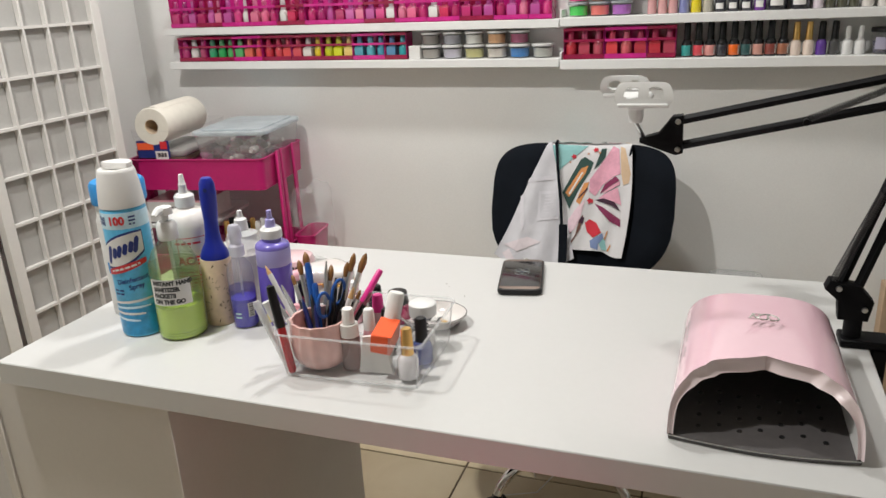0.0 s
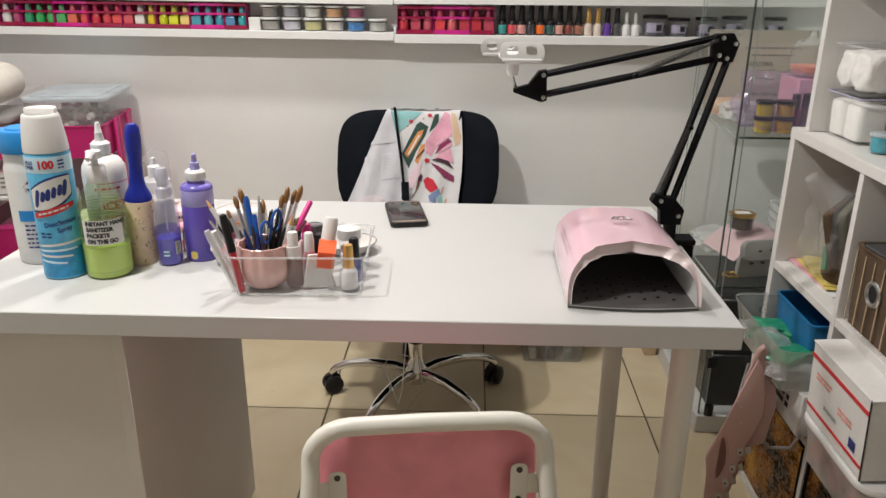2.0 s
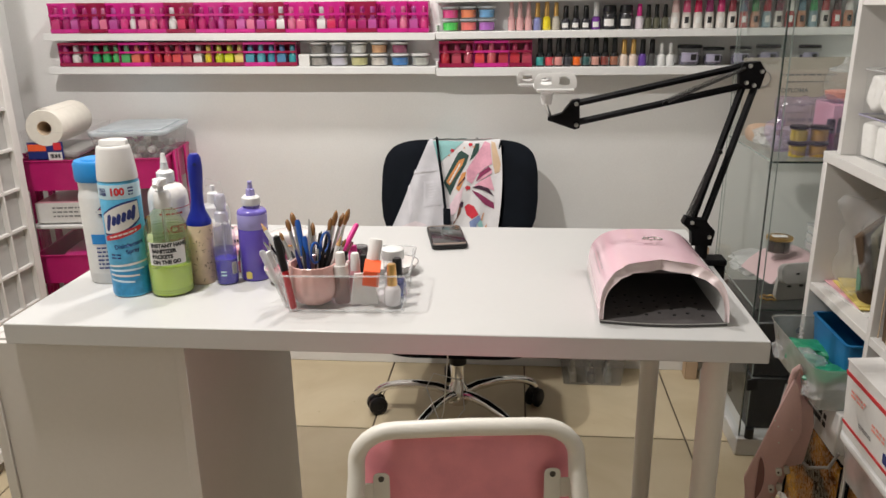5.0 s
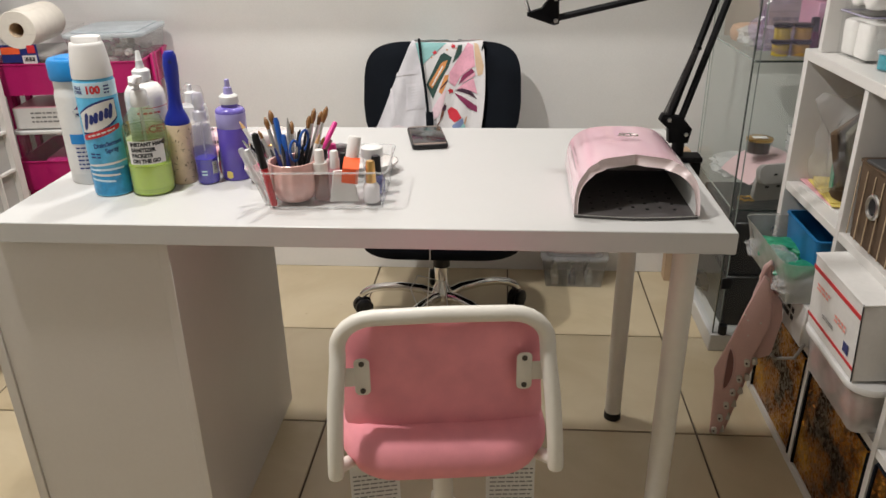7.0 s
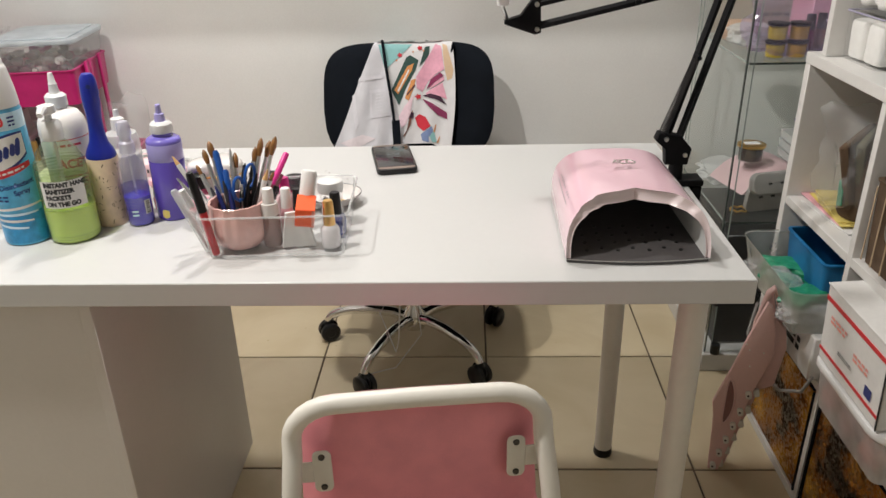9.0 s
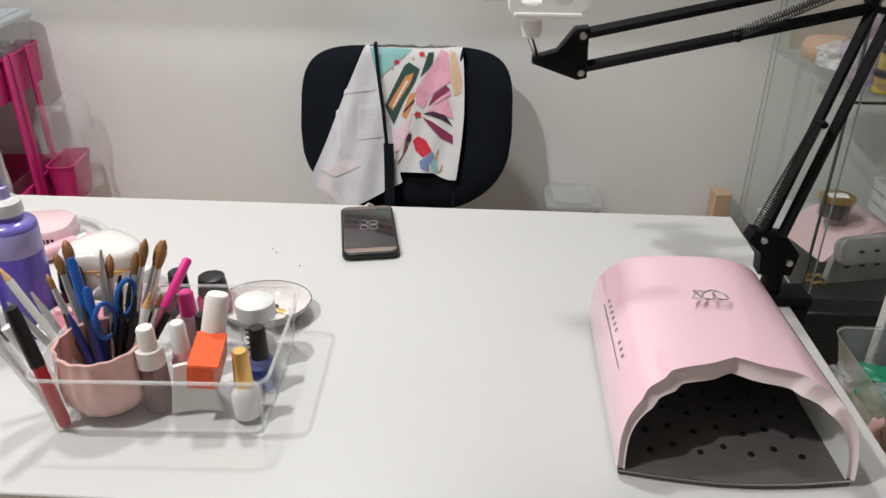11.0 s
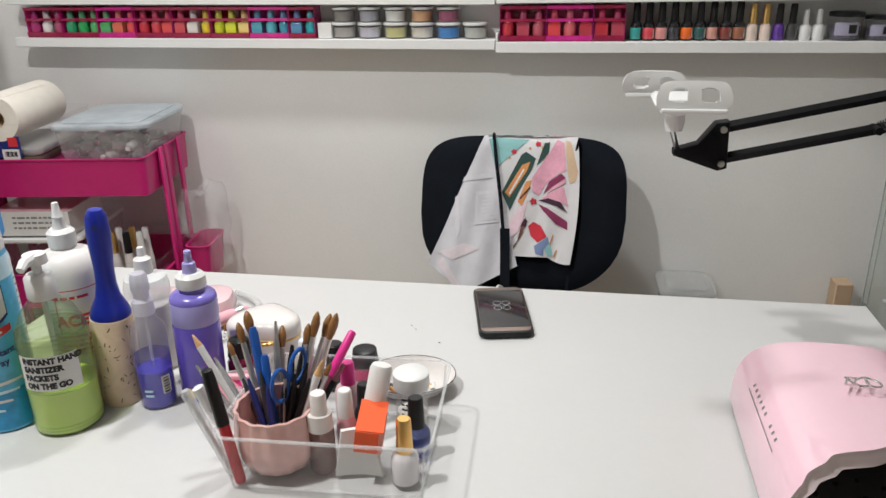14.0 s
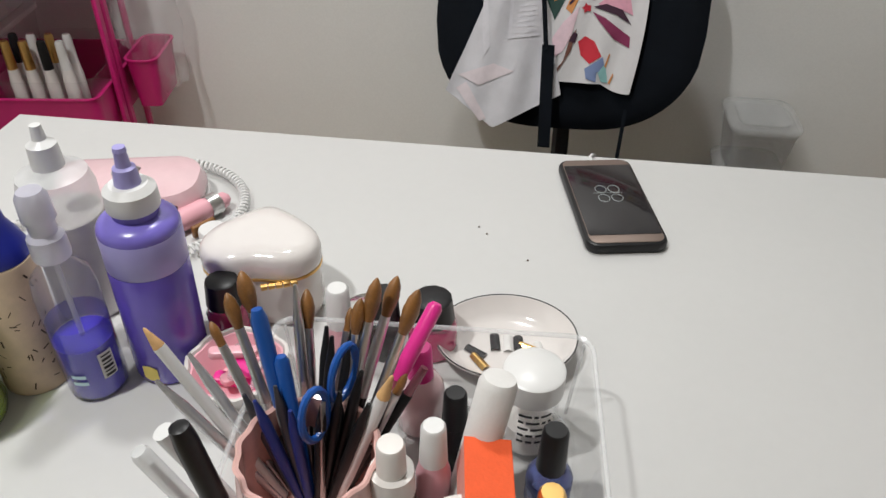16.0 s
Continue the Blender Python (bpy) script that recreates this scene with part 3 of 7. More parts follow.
def bottle(name, at, body_mat, cap_mat, r, hb, hc, label, group, square=False, cap_r=None, rot=0.0, neck=0.45):
    """A small lacquer bottle: shouldered body and tall cap."""
    cap_r = cap_r or r * 0.55
    b = thing(name, label, "bottle", pose(*at, 0, 0, rot), group)
    seg = 4 if square else 14
    if square:
        body = moved(lathe([(0, 0), (r * 1.25, 0), (r * 1.36, 0.002), (r * 1.36, hb * 0.84), (r * 1.1, hb * 0.95), (cap_r, hb), (0, hb)], 4), pose(0, 0, 0, 0, 0, 45))
    else:
        body = lathe([(0, 0), (r * 0.9, 0), (r, 0.002), (r, hb * 0.78), (r * 0.85, hb * 0.9), (cap_r, hb), (0, hb)], seg)
    part("body", body, body_mat, b)
    part("cap", lathe([(0, hb), (cap_r, hb), (cap_r * 0.86, hb + hc * 0.94), (cap_r * 0.7, hb + hc), (0, hb + hc)], 12), cap_mat, b)
    return b


rng = random.Random(5)
PINKS = [(0.50, 0.03, 0.16), (0.62, 0.05, 0.22), (0.42, 0.02, 0.12), (0.70, 0.13, 0.26), (0.46, 0.08, 0.30), (0.56, 0.03, 0.10), (0.68, 0.18, 0.30), (0.36, 0.02, 0.14), (0.70, 0.70, 0.68), (0.52, 0.10, 0.34)]
LOW = [(0.42, 0.03, 0.16), (0.70, 0.68, 0.66), (0.40, 0.06, 0.15), (0.03, 0.32, 0.14), (0.03, 0.38, 0.10), (0.08, 0.42, 0.12), (0.10, 0.40, 0.14), (0.66, 0.16, 0.10), (0.70, 0.08, 0.08), (0.55, 0.03, 0.05),
       (0.62, 0.06, 0.08), (0.66, 0.07, 0.07), (0.60, 0.08, 0.10), (0.70, 0.66, 0.62), (0.72, 0.55, 0.02), (0.56, 0.60, 0.02), (0.62, 0.66, 0.01), (0.74, 0.56, 0.16), (0.06, 0.30, 0.40), (0.10, 0.42, 0.50), (0.05, 0.28, 0.40), (0.08, 0.24, 0.42), (0.03, 0.36, 0.40)]


def rack_run(xa, xb, count, top, h, colours, step_colours, label, body_h, cap_h):
    pitch = (xb - xa) / count
    per, i = 3, 0
    while i < count:
        n = min(per, count - i)
        rack(xa + i * pitch, xa + (i + n) * pitch - 0.0015, top, SHELF_Y + 0.010, step_colours[(i // per) % len(step_colours)], h, label)
        i += n
    for i in range(count):
        x = xa + (i + 0.5) * pitch
        c = colours[i % len(colours)]
        cap = gloss(tuple(v * 0.75 + (0.05 if k != 1 else 0.0) for k, v in enumerate(c)))
        bottle("nail_polish_bottle", (x, SHELF_Y + 0.026, top(x) + 0.0042), gloss(c), cap, pitch * 0.41, body_h, cap_h, "small nail polish bottle in a magenta acrylic rack", "racked nail polish", rng.random() < 0.5, pitch * 0.27)


rack_run(-1.022, -0.237, 23, left_low, 0.074, LOW, (RED_RACK, RED_RACK, PINK_RACK, RED_RACK), "magenta and dark red acrylic rack of polish bottles", 0.036, 0.026)
rack_run(-1.035, 0.182, 38, left_high, 0.092, [PINKS[(i * 7 + i // 3) % 10] for i in range(38)], (PINK_RACK, RED_RACK, PINK_RACK), "magenta acrylic rack of pink polish bottles", 0.04, 0.034)
rack_run(0.211, 0.498, 8, right_low, 0.079, [(0.50, 0.03, 0.05), (0.45, 0.06, 0.10), (0.48, 0.08, 0.12), (0.66, 0.06, 0.07), (0.62, 0.12, 0.14), (0.44, 0.04, 0.06)], (RED_RACK, PINK_RACK), "dark red acrylic rack of red polish bottles", 0.04, 0.028)
solid("card_box", box_bm(-0.233, -0.199, SHELF_Y + 0.012, Y1 - 0.012, 0, 0.036, 0.001), PAPER, "small white card box on a wall shelf", "box", pose(0, 0, left_low(-0.24) + 0.0005))


POT = clear("clear_pot", haze=0.05, rough=0.1, edge=1.4)


def jar(at, r, h, content, lid, label, group="", fill=0.6, body=None):
    """A round clear pot with its filling and a lid."""
    j = thing("jar", label, "jar", pose(*at), group)
    part("pot", lathe([(0, 0), (r * 0.9, 0), (r * 0.97, 0.002), (r, h * 0.84)], 20), body or POT, j)
    part("filling", lathe([(0, 0.0032), (r * 0.86, 0.0032), (r * 0.9, h * fill), (r * 0.5, h * fill * 1.04), (0, h * fill * 1.02)], 18), content, j)
    part("lid", lathe([(0, h * 0.842), (r * 1.05, h * 0.842), (r * 1.05, h * 0.98), (r * 0.98, h), (0, h)], 20), lid, j)
    return j


DIP = [((0.20, 0.18, 0.16), (0.35, 0.33, 0.30)), ((0.30, 0.30, 0.34), (0.52, 0.50, 0.58)), ((0.62, 0.62, 0.58), (0.52, 0.50, 0.22)), ((0.55, 0.30, 0.14), (0.60, 0.56, 0.50)), ((0.26, 0.03, 0.10), (0.02, 0.18, 0.50)), (None, (0.45, 0.46, 0.42))]
for i, (up, low) in enumerate(DIP):
    x = -0.172 + 0.0645 * i
    jar((x, SHELF_Y + 0.034, left_low(x) + 0.0005), 0.029, 0.037, gloss(low, 0.2), WHITE_PL, "clear pot of coloured dip powder with pale lid", "powder pots", 0.7)
    if up:
        jar((x, SHELF_Y + 0.034, left_low(x) + 0.0378), 0.027, 0.035, gloss(up, 0.2), WHITE_PL, "clear pot of coloured powder with white lid, stacked", "powder pots", 0.75)
for i, (up, low) in enumerate((((0.75, 0.04, 0.25), (0.05, 0.60, 0.08)), ((0.80, 0.22, 0.08), (0.80, 0.16, 0.14)), ((0.12, 0.35, 0.62), (0.42, 0.12, 0.52)))):
    x = 0.246 + 0.0555 * i
    for k, c in ((0, low), (1, up)):
        jar((x, SHELF_Y + 0.033, right_high(x) + 0.0005 + 0.0365 * k), 0.0265, 0.036, gloss(c, 0.2), FROST_LID, "small pot of bright coloured powder", "bright powder pots", 0.72, CLEAR)

DARK = [(0.04, 0.30, 0.28), (0.60, 0.06, 0.08), (0.62, 0.26, 0.24), (0.03, 0.03, 0.04), (0.75, 0.13, 0.01), (0.02, 0.08, 0.08), (0.55, 0.27, 0.22), (0.20, 0.04, 0.03), (0.30, 0.11, 0.06)]
BLACK_GLASS = paint("black_glass", (0.012, 0.012, 0.014), 0.12, vary=0.05, bump=0.0)
x = 0.522
for i, c in enumerate(DARK):
    b = bottle("nail_polish_bottle", (x, SHELF_Y + 0.03, 1.0352), BLACK_GLASS, BLACK_PL, 0.0132, 0.042, 0.044, "black gel polish bottle with a coloured band and tall black cap", "black-capped polish", False, 0.0086)
    part("band", lathe([(0.0132, 0.004), (0.0136, 0.0045), (0.0136, 0.0285), (0.0132, 0.029)], 16), gloss(c), b, "coloured band showing the shade")
    part("label", wrap(plate(0.004, 0.02, 4), 0.0140, -40, 0.017), PAPER if i % 3 else INK, b)
    x += 0.028
for c, cap in (((0.70, 0.58, 0.50), GOLD), ((0.72, 0.60, 0.52), GOLD), ((0.10, 0.03, 0.28), BLACK_PL), ((0.05, 0.05, 0.05), BLACK_PL)):
    bottle("nail_polish_bottle", (x, SHELF_Y + 0.03, 1.0352), gloss(c), cap, 0.0125, 0.036, 0.042, "nail polish bottle with a %s cap" % ("gold" if cap == GOLD else "black"), "shelf polish", False, 0.0085)
    x += 0.028
for i in range(2):
    bottle("glue_bottle", (x, SHELF_Y + 0.03, 1.0352), WHITE_PL, WHITE_PL, 0.0125, 0.035, 0.03, "small white nail glue bottle", "glue bottles", False, 0.006)
    x += 0.027
NAVY_POWDER = gloss((0.10, 0.09, 0.13), 0.2)
for i, (jx, jr, jh) in enumerate(((x + 0.03, 0.034, 0.06), (x + 0.10, 0.030, 0.052), (x + 0.18, 0.03, 0.055), (x + 0.26, 0.034, 0.058), (x + 0.38, 0.03, 0.056))):
    j = jar((jx, SHELF_Y + 0.037, 1.0352), jr, jh, NAVY_POWDER, BLACK_PL, "clear jar with a wide black lid", "black-lidded jars", 0.5)
    part("label", wrap(plate(jr * 1.5, jh * 0.45, 10), jr + 0.0006, -100, jh * 0.42), gloss((0.34, 0.32, 0.42), 0.3), j)
    part("print", wrap(plate(jr * 0.5, jh * 0.3, 6), jr + 0.0010, -80, jh * 0.42), INK, j)

x = 0.42
UPPER = [((0.66, 0.36, 0.36), gloss((0.70, 0.42, 0.42)), 3, 0.0115, 0.042, 0.04), ((0.20, 0.22, 0.45), GOLD, 1, 0.0125, 0.038, 0.042), ((0.74, 0.60, 0.02), GOLD, 1, 0.0125, 0.04, 0.042), ((0.45, 0.42, 0.35), GOLD, 1, 0.0125, 0.04, 0.04),
         ((0.03, 0.03, 0.04), BLACK_PL, 3, 0.0135, 0.034, 0.036), ((0.16, 0.03, 0.28), WHITE_PL, 1, 0.0135, 0.038, 0.04), ((0.02, 0.02, 0.025), BLACK_PL, 2, 0.022, 0.05, 0.02), ((0.70, 0.62, 0.68), HOT_PINK, 1, 0.0125, 0.038, 0.034),
         ((0.08, 0.08, 0.05), BLACK_PL, 3, 0.011, 0.034, 0.036)]
for c, cap, n, r, hb, hc in UPPER:
    for k in range(n):
        x += r * 1.08
        b = bottle("nail_polish_bottle", (x, SHELF_Y + 0.033, 1.1431), gloss(c), cap, r, hb, hc, "nail product bottle standing on a wall shelf", "upper shelf bottles", False, r * (0.95 if r > 0.02 else 0.62))
        if r > 0.013:
            part("label", wrap(plate(r * 1.4, hb * 0.4, 8), r + 0.0005, -100, hb * 0.4), PAPER, b)
        x += r * 1.16
for k in range(17):
    capc = [(0.70, 0.50, 0.48), (0.66, 0.10, 0.22), (0.60, 0.02, 0.10), (0.30, 0.02, 0.14), (0.66, 0.04, 0.20), (0.30, 0.04, 0.06)][k % 6] if k < 6 else [(0.75, 0.73, 0.70), (0.10, 0.20, 0.26), (0.04, 0.30, 0.10), (0.36, 0.04, 0.05), (0.08, 0.03, 0.04)][k % 5]
    body = (0.72, 0.68, 0.64) if k < 6 else [(0.20, 0.30, 0.34), (0.60, 0.56, 0.52), (0.38, 0.06, 0.06), (0.46, 0.22, 0.14)][k % 4]
    x += 0.0165
    b = bottle("nail_polish_bottle", (x, SHELF_Y + 0.033, 1.1431), gloss(body), gloss(capc), 0.0135, 0.046, 0.034, "tall nail product bottle standing on a wall shelf", "upper shelf bottles", False, 0.0115)
    part("label", wrap(plate(0.012, 0.018, 6), 0.0141, -96, 0.024), INK if k % 2 else PAPER, b)
    x += 0.0165

# ---- apron over the chair back ----
apron = thing("apron", "white printed apron draped over the black chair back", "apron")
SAND = paint("sand_print", (0.62, 0.45, 0.30), 0.9, vary=0.1)
CLOTH = paint("white_cotton_cloth", (0.67, 0.66, 0.67), 0.9, vary=0.05, scale=25, bump=0.3, bump_scale=600)
CLOTH_BACK = paint("cloth_reverse", (0.62, 0.615, 0.65), 0.9, vary=0.08, scale=30, bump=0.3, bump_scale=600)
TEAL = paint("teal_print", (0.26, 0.50, 0.50), 0.9, vary=0.1)
FOREST = paint("dark_green_print", (0.03, 0.07, 0.06), 0.9)
ROSE = paint("rose_print", (0.72, 0.36, 0.46), 0.9, vary=0.12, scale=30)
PLUM = paint("plum_print", (0.22, 0.03, 0.09), 0.9, vary=0.1)
COPPER = paint("copper_print", (0.60, 0.26, 0.09), 0.9)
SCARLET = paint("scarlet_print", (0.55, 0.03, 0.05), 0.9)
DENIM = paint("denim_print", (0.18, 0.24, 0.42), 0.9)


def cloth_y(x, z):
    """How far the hanging cloth stands before the chair back."""
    fold = 0.007 * math.sin(46 * x + 7 * z) + 0.004 * math.sin(90 * x - 20 * z)
    lip = 0.0
    if z > 0.815:
        lip = (z - 0.815) ** 2 * 22
    return 2.357 - 0.55 * (x - 0.265) ** 2 + fold * min(1.0, (0.86 - z) * 5) * 0.8 + lip - 0.03 * max(0.0, 0.62 - z)


def drape(left, right, z_top, z_bot, nu=30, nv=30):
    """Cloth between a left and a right edge that run from top to bottom."""
    def fn(u, v):
        xl, xr = left(v), right(v)
        x = xl + (xr - xl) * u
        zb = z_bot(u)
        z = z_top + (zb - z_top) * v
        return (x, cloth_y(x, z), z)
    return sheet(fn, nu, nv, 0.0008)


part("front_panel", drape(lambda v: 0.171 + 0.075 * v, lambda v: 0.392 + 0.012 * math.sin(3 * v) - 0.008 * v, 0.839, lambda u: 0.543 - 0.06 * max(0, (u - 0.62) / 0.38) * (1.25 - u)), CLOTH, apron, "white cloth with makeup print", 70)
part("turned_panel", moved(drape(lambda v: 0.170 - 0.123 * v, lambda v: 0.178 + 0.083 * v, 0.838, lambda u: 0.517 - 0.068 * u / 0.42 if u < 0.42 else 0.449 + 0.07 * (u - 0.42) / 0.58), pose(0, -0.006, 0)), CLOTH_BACK, apron, "pale reverse side of the cloth", 70)
GHOST = paint("faint_show_through", (0.64, 0.63, 0.67), 0.9, vary=0.1)
BLUSH = paint("faint_pink_show_through", (0.70, 0.63, 0.66), 0.9, vary=0.1)
PALE_ROSE = paint("pale_rose_print", (0.74, 0.56, 0.62), 0.9, vary=0.12, scale=30)
SOOT = paint("soot_print", (0.05, 0.02, 0.04), 0.9)
UMBER = paint("umber_print", (0.16, 0.07, 0.05), 0.9, vary=0.2, scale=60)
part("top_fold", sheet(lambda u, v: (0.171 + 0.221 * u, 2.359 + 0.060 * v, 0.838 + 0.003 * math.sin(math.pi * v) + 0.0012 * math.sin(30 * u)), 20, 8, 0.0008), CLOTH, apron, "", 70)
for u0, u1, mt in ((0.03, 0.52, TEAL), (0.64, 0.70, FOREST), (0.72, 0.89, ROSE), (0.91, 0.99, SAND)):
    part("print", sheet(lambda u, v: (0.171 + 0.221 * (u0 + (u1 - u0) * u) - 0.03 * v * (u - 0.5), 2.358 + 0.058 * v, 0.8394 + 0.003 * math.sin(math.pi * v) + 0.0012 * math.sin(30 * (u0 + (u1 - u0) * u))), 10, 8, 0.0004), mt, apron, "", 70)


def print_patch(poly, material, lift=0.0022):
    """A flat printed shape that follows the cloth."""
    bm = bmesh.new()
    f = bm.faces.new([bm.verts.new((px, 0, pz)) for px, pz in poly])
    bmesh.ops.triangulate(bm, faces=[f])
    for _ in range(3):
        bmesh.ops.subdivide_edges(bm, edges=bm.edges[:], cuts=1, use_grid_fill=True)
    for v in bm.verts:
        v.co.y = cloth_y(v.co.x, v.co.z) - lift
    return part("print", bm, material, apron)


print_patch([(0.168, 0.827), (0.195, 0.833), (0.278, 0.83), (0.239, 0.8), (0.213, 0.77), (0.195, 0.749), (0.184, 0.778)], TEAL)
print_patch([(0.216, 0.699), (0.26, 0.792), (0.271, 0.799), (0.295, 0.784), (0.286, 0.755), (0.259, 0.705), (0.237, 0.654)], FOREST)
print_patch([(0.224, 0.699), (0.263, 0.767), (0.282, 0.775), (0.275, 0.753), (0.235, 0.687)], COPPER, 0.003)
print_patch([(0.233, 0.697), (0.266, 0.758), (0.269, 0.755), (0.237, 0.694)], PAPER, 0.0036)
print_patch([(0.297, 0.766), (0.314, 0.822), (0.327, 0.824), (0.325, 0.8), (0.314, 0.783)], FOREST)
print_patch([(0.299, 0.755), (0.33, 0.805), (0.344, 0.831), (0.36, 0.822), (0.368, 0.755), (0.35, 0.747), (0.322, 0.724), (0.305, 0.693), (0.289, 0.704), (0.288, 0.736)], ROSE)
print_patch([(0.332, 0.681), (0.313, 0.687), (0.327, 0.699), (0.363, 0.718), (0.376, 0.67), (0.354, 0.679)], ROSE, 0.0026)
print_patch([(0.316, 0.699), (0.328, 0.727), (0.356, 0.748), (0.367, 0.738), (0.341, 0.72)], PLUM, 0.003)
print_patch([(0.322, 0.7), (0.341, 0.719), (0.367, 0.736), (0.368, 0.726), (0.338, 0.708)], ROSE, 0.0034)
print_patch([(0.305, 0.682), (0.327, 0.688), (0.357, 0.679), (0.375, 0.653), (0.348, 0.669)], SOOT, 0.003)
print_patch([(0.304, 0.673), (0.326, 0.664), (0.375, 0.632), (0.376, 0.612), (0.347, 0.626), (0.318, 0.656)], PLUM, 0.003)
print_patch([(0.364, 0.829), (0.376, 0.824), (0.395, 0.755), (0.391, 0.73), (0.377, 0.724), (0.37, 0.755), (0.365, 0.805)], SAND)
print_patch([(0.283, 0.618), (0.295, 0.629), (0.313, 0.62), (0.328, 0.594), (0.307, 0.579), (0.29, 0.594)], SCARLET)
print_patch([(0.299, 0.57), (0.331, 0.593), (0.337, 0.57), (0.322, 0.564), (0.322, 0.546), (0.303, 0.552)], DENIM)
print_patch([(0.324, 0.563), (0.336, 0.581), (0.345, 0.546), (0.332, 0.547)], TEAL, 0.003)
print_patch([(0.236, 0.623), (0.254, 0.653), (0.28, 0.682), (0.27, 0.629), (0.257, 0.6), (0.237, 0.582)], PALE_ROSE)
print_patch([(0.268, 0.626), (0.278, 0.641), (0.271, 0.6), (0.25, 0.561), (0.236, 0.548), (0.259, 0.582)], UMBER, 0.003)
print_patch([(0.255, 0.676), (0.274, 0.727), (0.287, 0.73), (0.281, 0.705), (0.266, 0.667)], COPPER)
print_patch([(0.26, 0.686), (0.284, 0.715), (0.285, 0.71), (0.262, 0.682)], SOOT, 0.003)
print_patch([(0.266, 0.618), (0.273, 0.635), (0.281, 0.632), (0.277, 0.615)], SOOT, 0.0034)
print_patch([(0.246, 0.799), (0.247, 0.794), (0.243, 0.795), (0.239, 0.792), (0.238, 0.796), (0.234, 0.799), (0.238, 0.801), (0.24, 0.806), (0.243, 0.803), (0.248, 0.803)], SCARLET, 0.003)
print_patch([(0.303, 0.819), (0.305, 0.814), (0.3, 0.815), (0.296, 0.811), (0.295, 0.816), (0.291, 0.819), (0.295, 0.822), (0.297, 0.827), (0.3, 0.823), (0.305, 0.824)], SCARLET, 0.003)
print_patch([(0.298, 0.679), (0.3, 0.673), (0.294, 0.674), (0.289, 0.669), (0.288, 0.676), (0.283, 0.679), (0.288, 0.682), (0.29, 0.688), (0.294, 0.684), (0.3, 0.684)], SCARLET, 0.003)
print_patch([(0.234, 0.783), (0.235, 0.781), (0.233, 0.782), (0.231, 0.78), (0.231, 0.782), (0.229, 0.783), (0.231, 0.785), (0.232, 0.787), (0.233, 0.785), (0.235, 0.785)], COPPER, 0.003)
print_patch([(0.311, 0.811), (0.312, 0.809), (0.31, 0.809), (0.308, 0.808), (0.308, 0.81), (0.306, 0.811), (0.308, 0.812), (0.308, 0.814), (0.31, 0.812), (0.312, 0.813)], COPPER, 0.003)
print_patch([(0.281, 0.808), (0.282, 0.806), (0.28, 0.806), (0.278, 0.805), (0.278, 0.807), (0.276, 0.808), (0.278, 0.809), (0.279, 0.811), (0.28, 0.81), (0.282, 0.81)], COPPER, 0.003)
print_patch([(0.335, 0.576), (0.342, 0.6), (0.344, 0.599), (0.338, 0.573)], COPPER, 0.003)
print_patch([(0.345, 0.546), (0.352, 0.564), (0.354, 0.561), (0.348, 0.543)], COPPER, 0.003)
print_patch([(0.155, 0.698), (0.212, 0.706), (0.213, 0.625), (0.155, 0.616)], GHOST, 0.0085)
print_patch([(0.161, 0.69), (0.206, 0.697), (0.206, 0.632), (0.161, 0.625)], CLOTH_BACK, 0.0091)
print_patch([(0.172, 0.686), (0.202, 0.692), (0.202, 0.689), (0.172, 0.684)], GHOST, 0.0097)
print_patch([(0.171, 0.677), (0.201, 0.682), (0.202, 0.679), (0.172, 0.674)], GHOST, 0.0097)
print_patch([(0.171, 0.668), (0.201, 0.673), (0.201, 0.67), (0.171, 0.665)], GHOST, 0.0097)
print_patch([(0.17, 0.659), (0.2, 0.664), (0.201, 0.661), (0.17, 0.656)], GHOST, 0.0097)
print_patch([(0.169, 0.649), (0.2, 0.655), (0.2, 0.652), (0.17, 0.646)], GHOST, 0.0097)
print_patch([(0.169, 0.64), (0.199, 0.645), (0.2, 0.642), (0.169, 0.637)], GHOST, 0.0097)
print_patch([(0.106, 0.682), (0.114, 0.688), (0.123, 0.6), (0.114, 0.583), (0.107, 0.63)], GHOST, 0.0085)
print_patch([(0.127, 0.733), (0.193, 0.747), (0.195, 0.734), (0.123, 0.721)], GHOST, 0.0085)
print_patch([(0.068, 0.546), (0.132, 0.57), (0.171, 0.558), (0.107, 0.528)], BLUSH, 0.0085)
print_patch([(0.066, 0.521), (0.084, 0.534), (0.125, 0.466), (0.113, 0.46)], BLUSH, 0.0085)
part("neck_strap", tube([(0.186, 2.42, 0.839), (0.190, 2.372, 0.8435), (0.194, 2.340, 0.832), (0.204, 2.332, 0.76), (0.216, 2.334, 0.68), (0.226, 2.33, 0.60)], 0.0042, 8), BLACK_FAB, apron, "thin black neck strap")
part("tie_strap", sheet(lambda u, v: (0.218 + 0.023 * u + 0.008 * v, 2.328 + 0.003 * math.sin(6 * v), 0.61 - 0.19 * v), 3, 12, 0.001), BLACK_FAB, apron, "hanging black tie strap")
part("tie_strap", sheet(lambda u, v: (0.378 + 0.007 * u - 0.006 * v, 2.340, 0.50 - 0.11 * v), 2, 8, 0.001), BLACK_FAB, apron, "hanging black tie strap")
part("strap_loop", tube([(0.386, 2.352, 0.79), (0.394, 2.342, 0.828), (0.392, 2.40, 0.840)], 0.003, 8), BLACK_FAB, apron)
# the cloth lies on the tilted backrest
for ob in apron.children:
    for v in ob.data.vertices:
        x, y, z = v.co
        v.co = (x * 0.99 + 0.0145, *lean(y - 2.392, 0.632 + 0.97 * (z - 0.642)))


